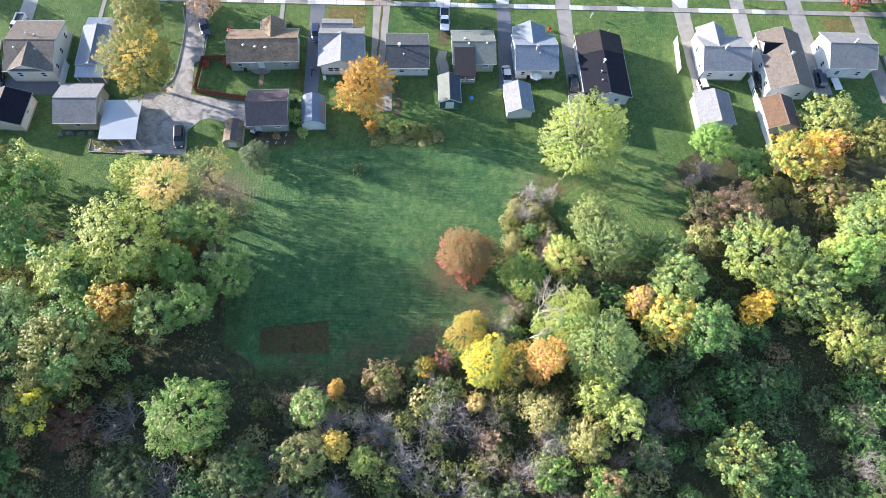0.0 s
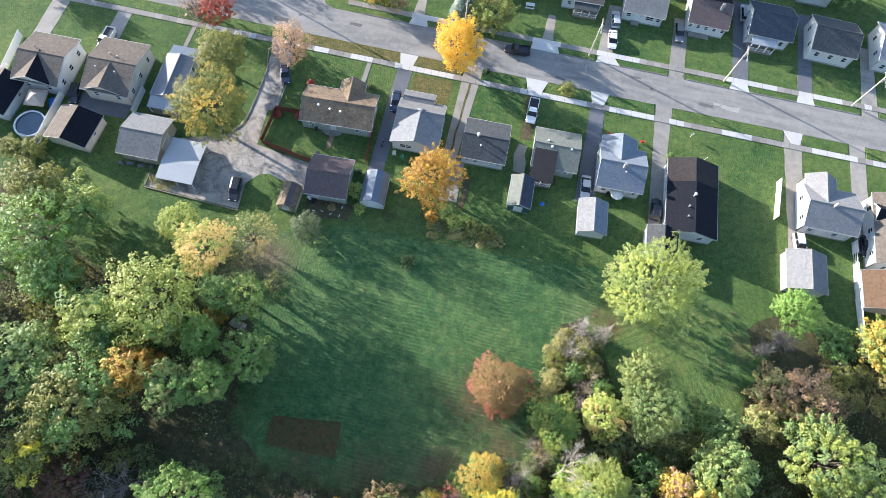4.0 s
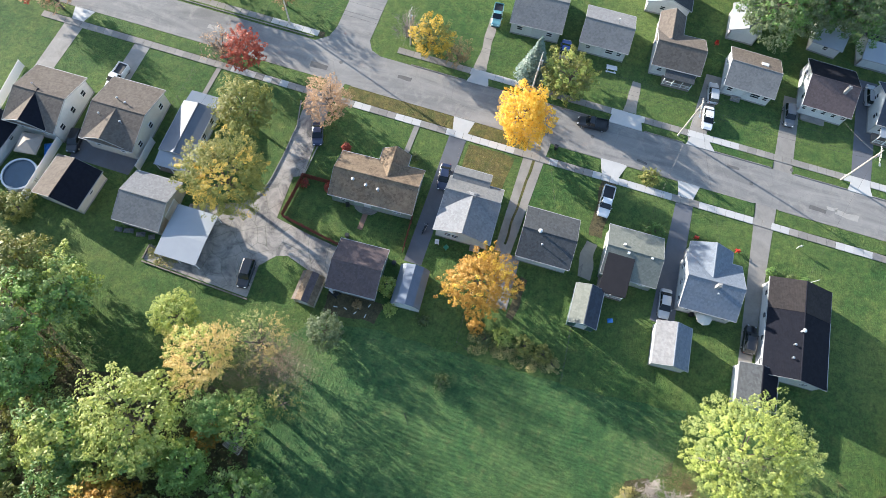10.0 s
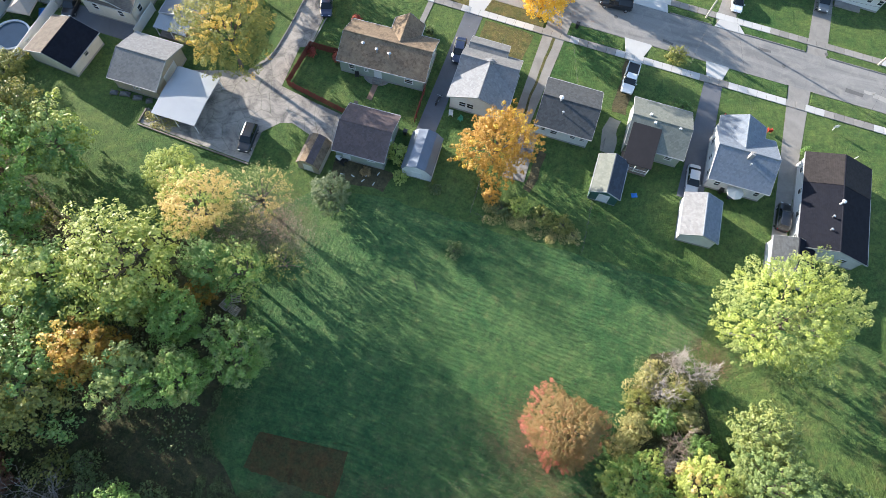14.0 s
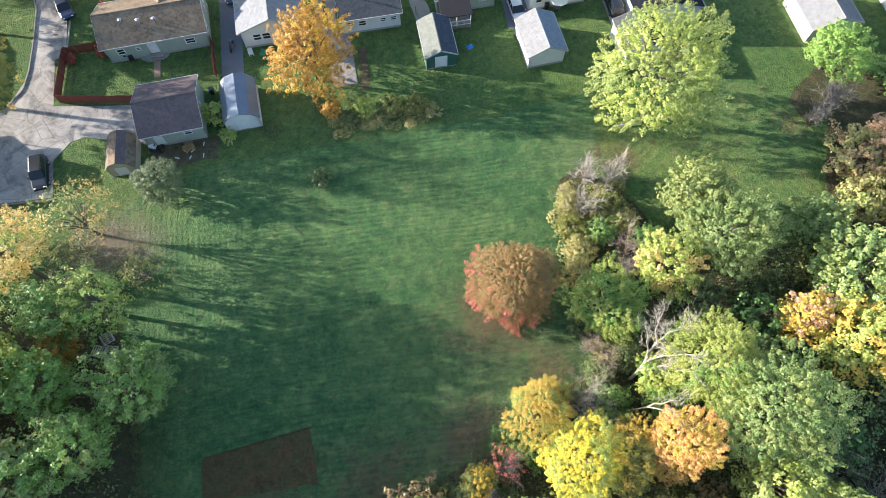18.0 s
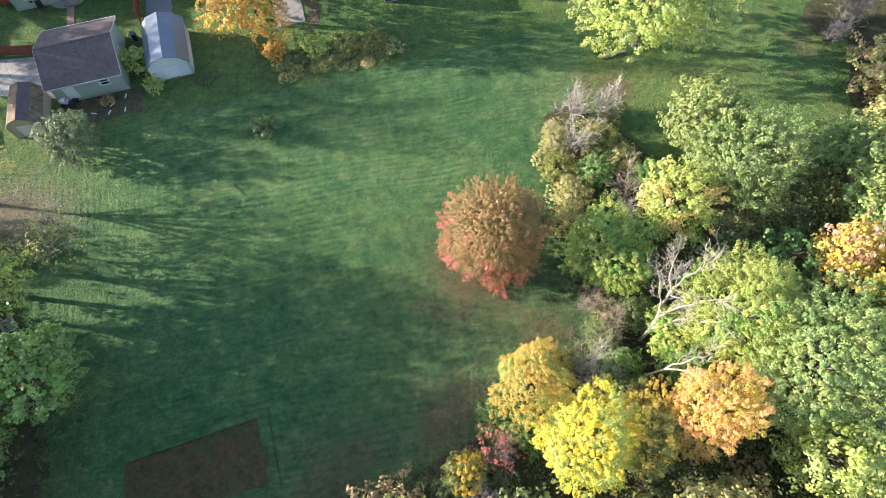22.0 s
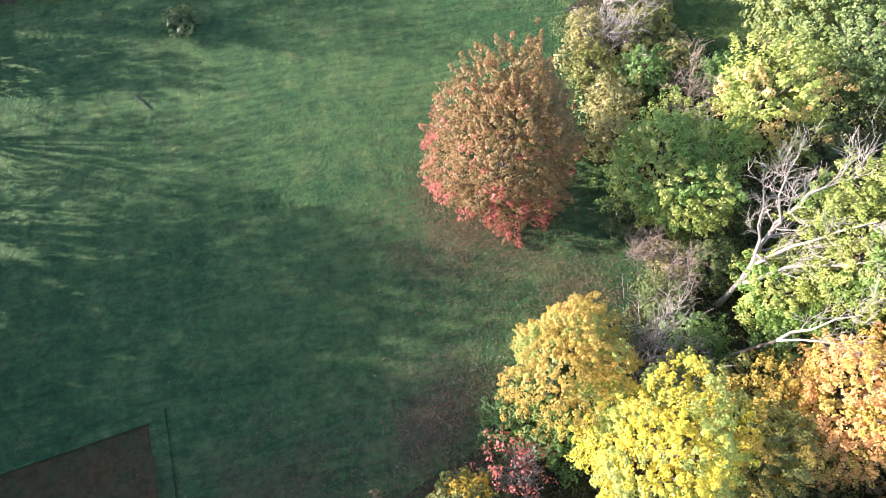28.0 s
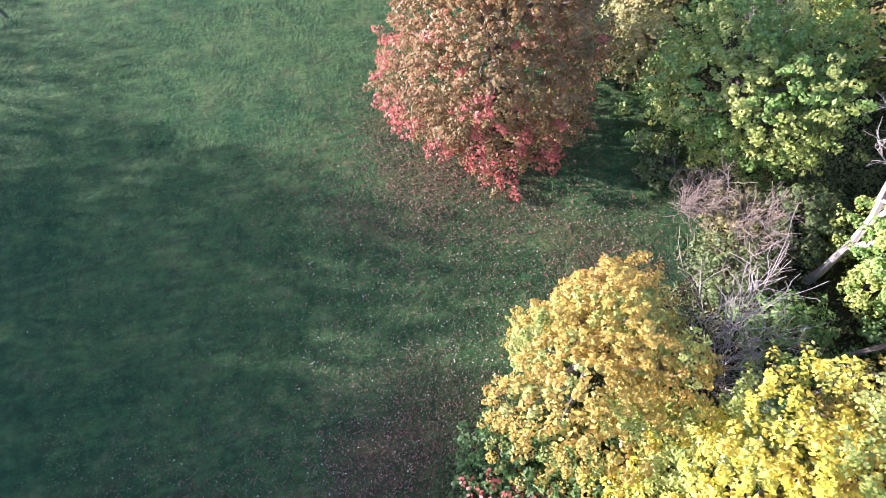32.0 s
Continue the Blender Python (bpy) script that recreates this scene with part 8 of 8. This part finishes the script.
for s in (-0.85, 0.85):
    part("wheel", tube([(s - 0.08, 0, 0.3), (s + 0.08, 0, 0.3)], [0.3, 0.3], 12), TYRE, ct)

# ---- fallen leaves and grass ----


def scatter(name, spots, size, mat, label, seed, category="leaves"):
    """Small flat leaves on the ground, thickest at each spot (x, y, spread, count)."""
    rng = rng_of(seed)
    P = np.concatenate([np.stack((rng.normal(x, s, k), rng.normal(y, s * 0.8, k), np.full(k, 0.05)), axis=1) for x, y, s, k in spots])
    N = np.array((0, 0, 1.0)) + rng.normal(size=P.shape) * 0.35
    P[:, 2] += rng.uniform(0, 0.03, len(P))
    ob = new(name, quads_mesh(name, kites(P, N, size * rng.uniform(0.6, 1.3, len(P)), rng), mat))
    return tagged(ob, label, category, kind="stuff")


scatter("fallen_leaves", ((9.3, 35.6, 3.6, 5200), (5.0, 34.0, 4.0, 2600), (-5, 21, 3.5, 3000), (3, 23, 2.5, 3000), (12, 27.5, 2.5, 1800), (27, 52, 1.6, 1600)), 0.07, FALLEN_RED, "reddish leaves fallen under a rust-brown maple", 1)
scatter("fallen_leaves", ((-34.5, 51.5, 2.8, 11000), (-31.5, 50.0, 2.6, 4000), (-38, 47, 2.5, 4000)), 0.085, FALLEN, "tan leaves fallen under a thinning tree", 2)
scatter("fallen_leaves", ((4.0, 25.0, 3.2, 2600), (8.0, 30.0, 4.0, 2200), (1, 21.5, 2.6, 900), (14.0, 30, 2.4, 700), (22.4, 53.5, 2.4, 2600), (-7, 20, 5, 700), (-12.5, 91, 2.2, 900), (0, 30, 9, 500)), 0.05, FALLEN, "tan leaves strewn on the grass", 3)


scatter("fallen_leaves", ((6.0, 24.0, 4.0, 420), (10.0, 29.0, 4.0, 380), (2.0, 28.0, 6.0, 260)), 0.06, FALLEN_PALE, "pale curled leaves strewn on shaded grass", 4)


def tufts(name, regions, n, size, mat, label, seed):
    """Upright grass tufts."""
    rng = rng_of(seed)
    areas = np.array([(b - a) * (d - c) for a, b, c, d in regions])
    P = np.concatenate([np.stack((rng.uniform(a, b, k), rng.uniform(c, d, k), np.zeros(k)), axis=1) for (a, b, c, d), k in zip(regions, (areas / areas.sum() * n).astype(int))])
    keep = np.array([noise.noise(Vector((p[0] * 0.35, p[1] * 0.9, 2.0))) > rng.uniform(-0.9, 0.5) for p in P])
    P = P[keep]
    k = len(P)
    a = rng.uniform(0, 2 * math.pi, k)
    u = np.stack((np.cos(a), np.sin(a), np.zeros(k)), axis=1)
    s = (size * rng.uniform(0.5, 1.4, k))[:, None]
    up = np.array((0, 0, 0.75)) + rng.normal(size=(k, 3)) * 0.45
    V = np.stack((P - u * s * 0.5, P + u * s * 0.5, P + u * s * 0.25 + up * s, P - u * s * 0.3 + up * s * 0.9), axis=1).reshape(-1, 3)
    V[:, 2] += 0.015
    ob = new(name, quads_mesh(name, V, mat))
    return tagged(ob, label, "grass", kind="stuff")


tufts("grass", ((-10, 15, 20, 36), (-18, 15, 36, 46)), 90000, 0.04, BLADES, "short mown grass of the field", 7)
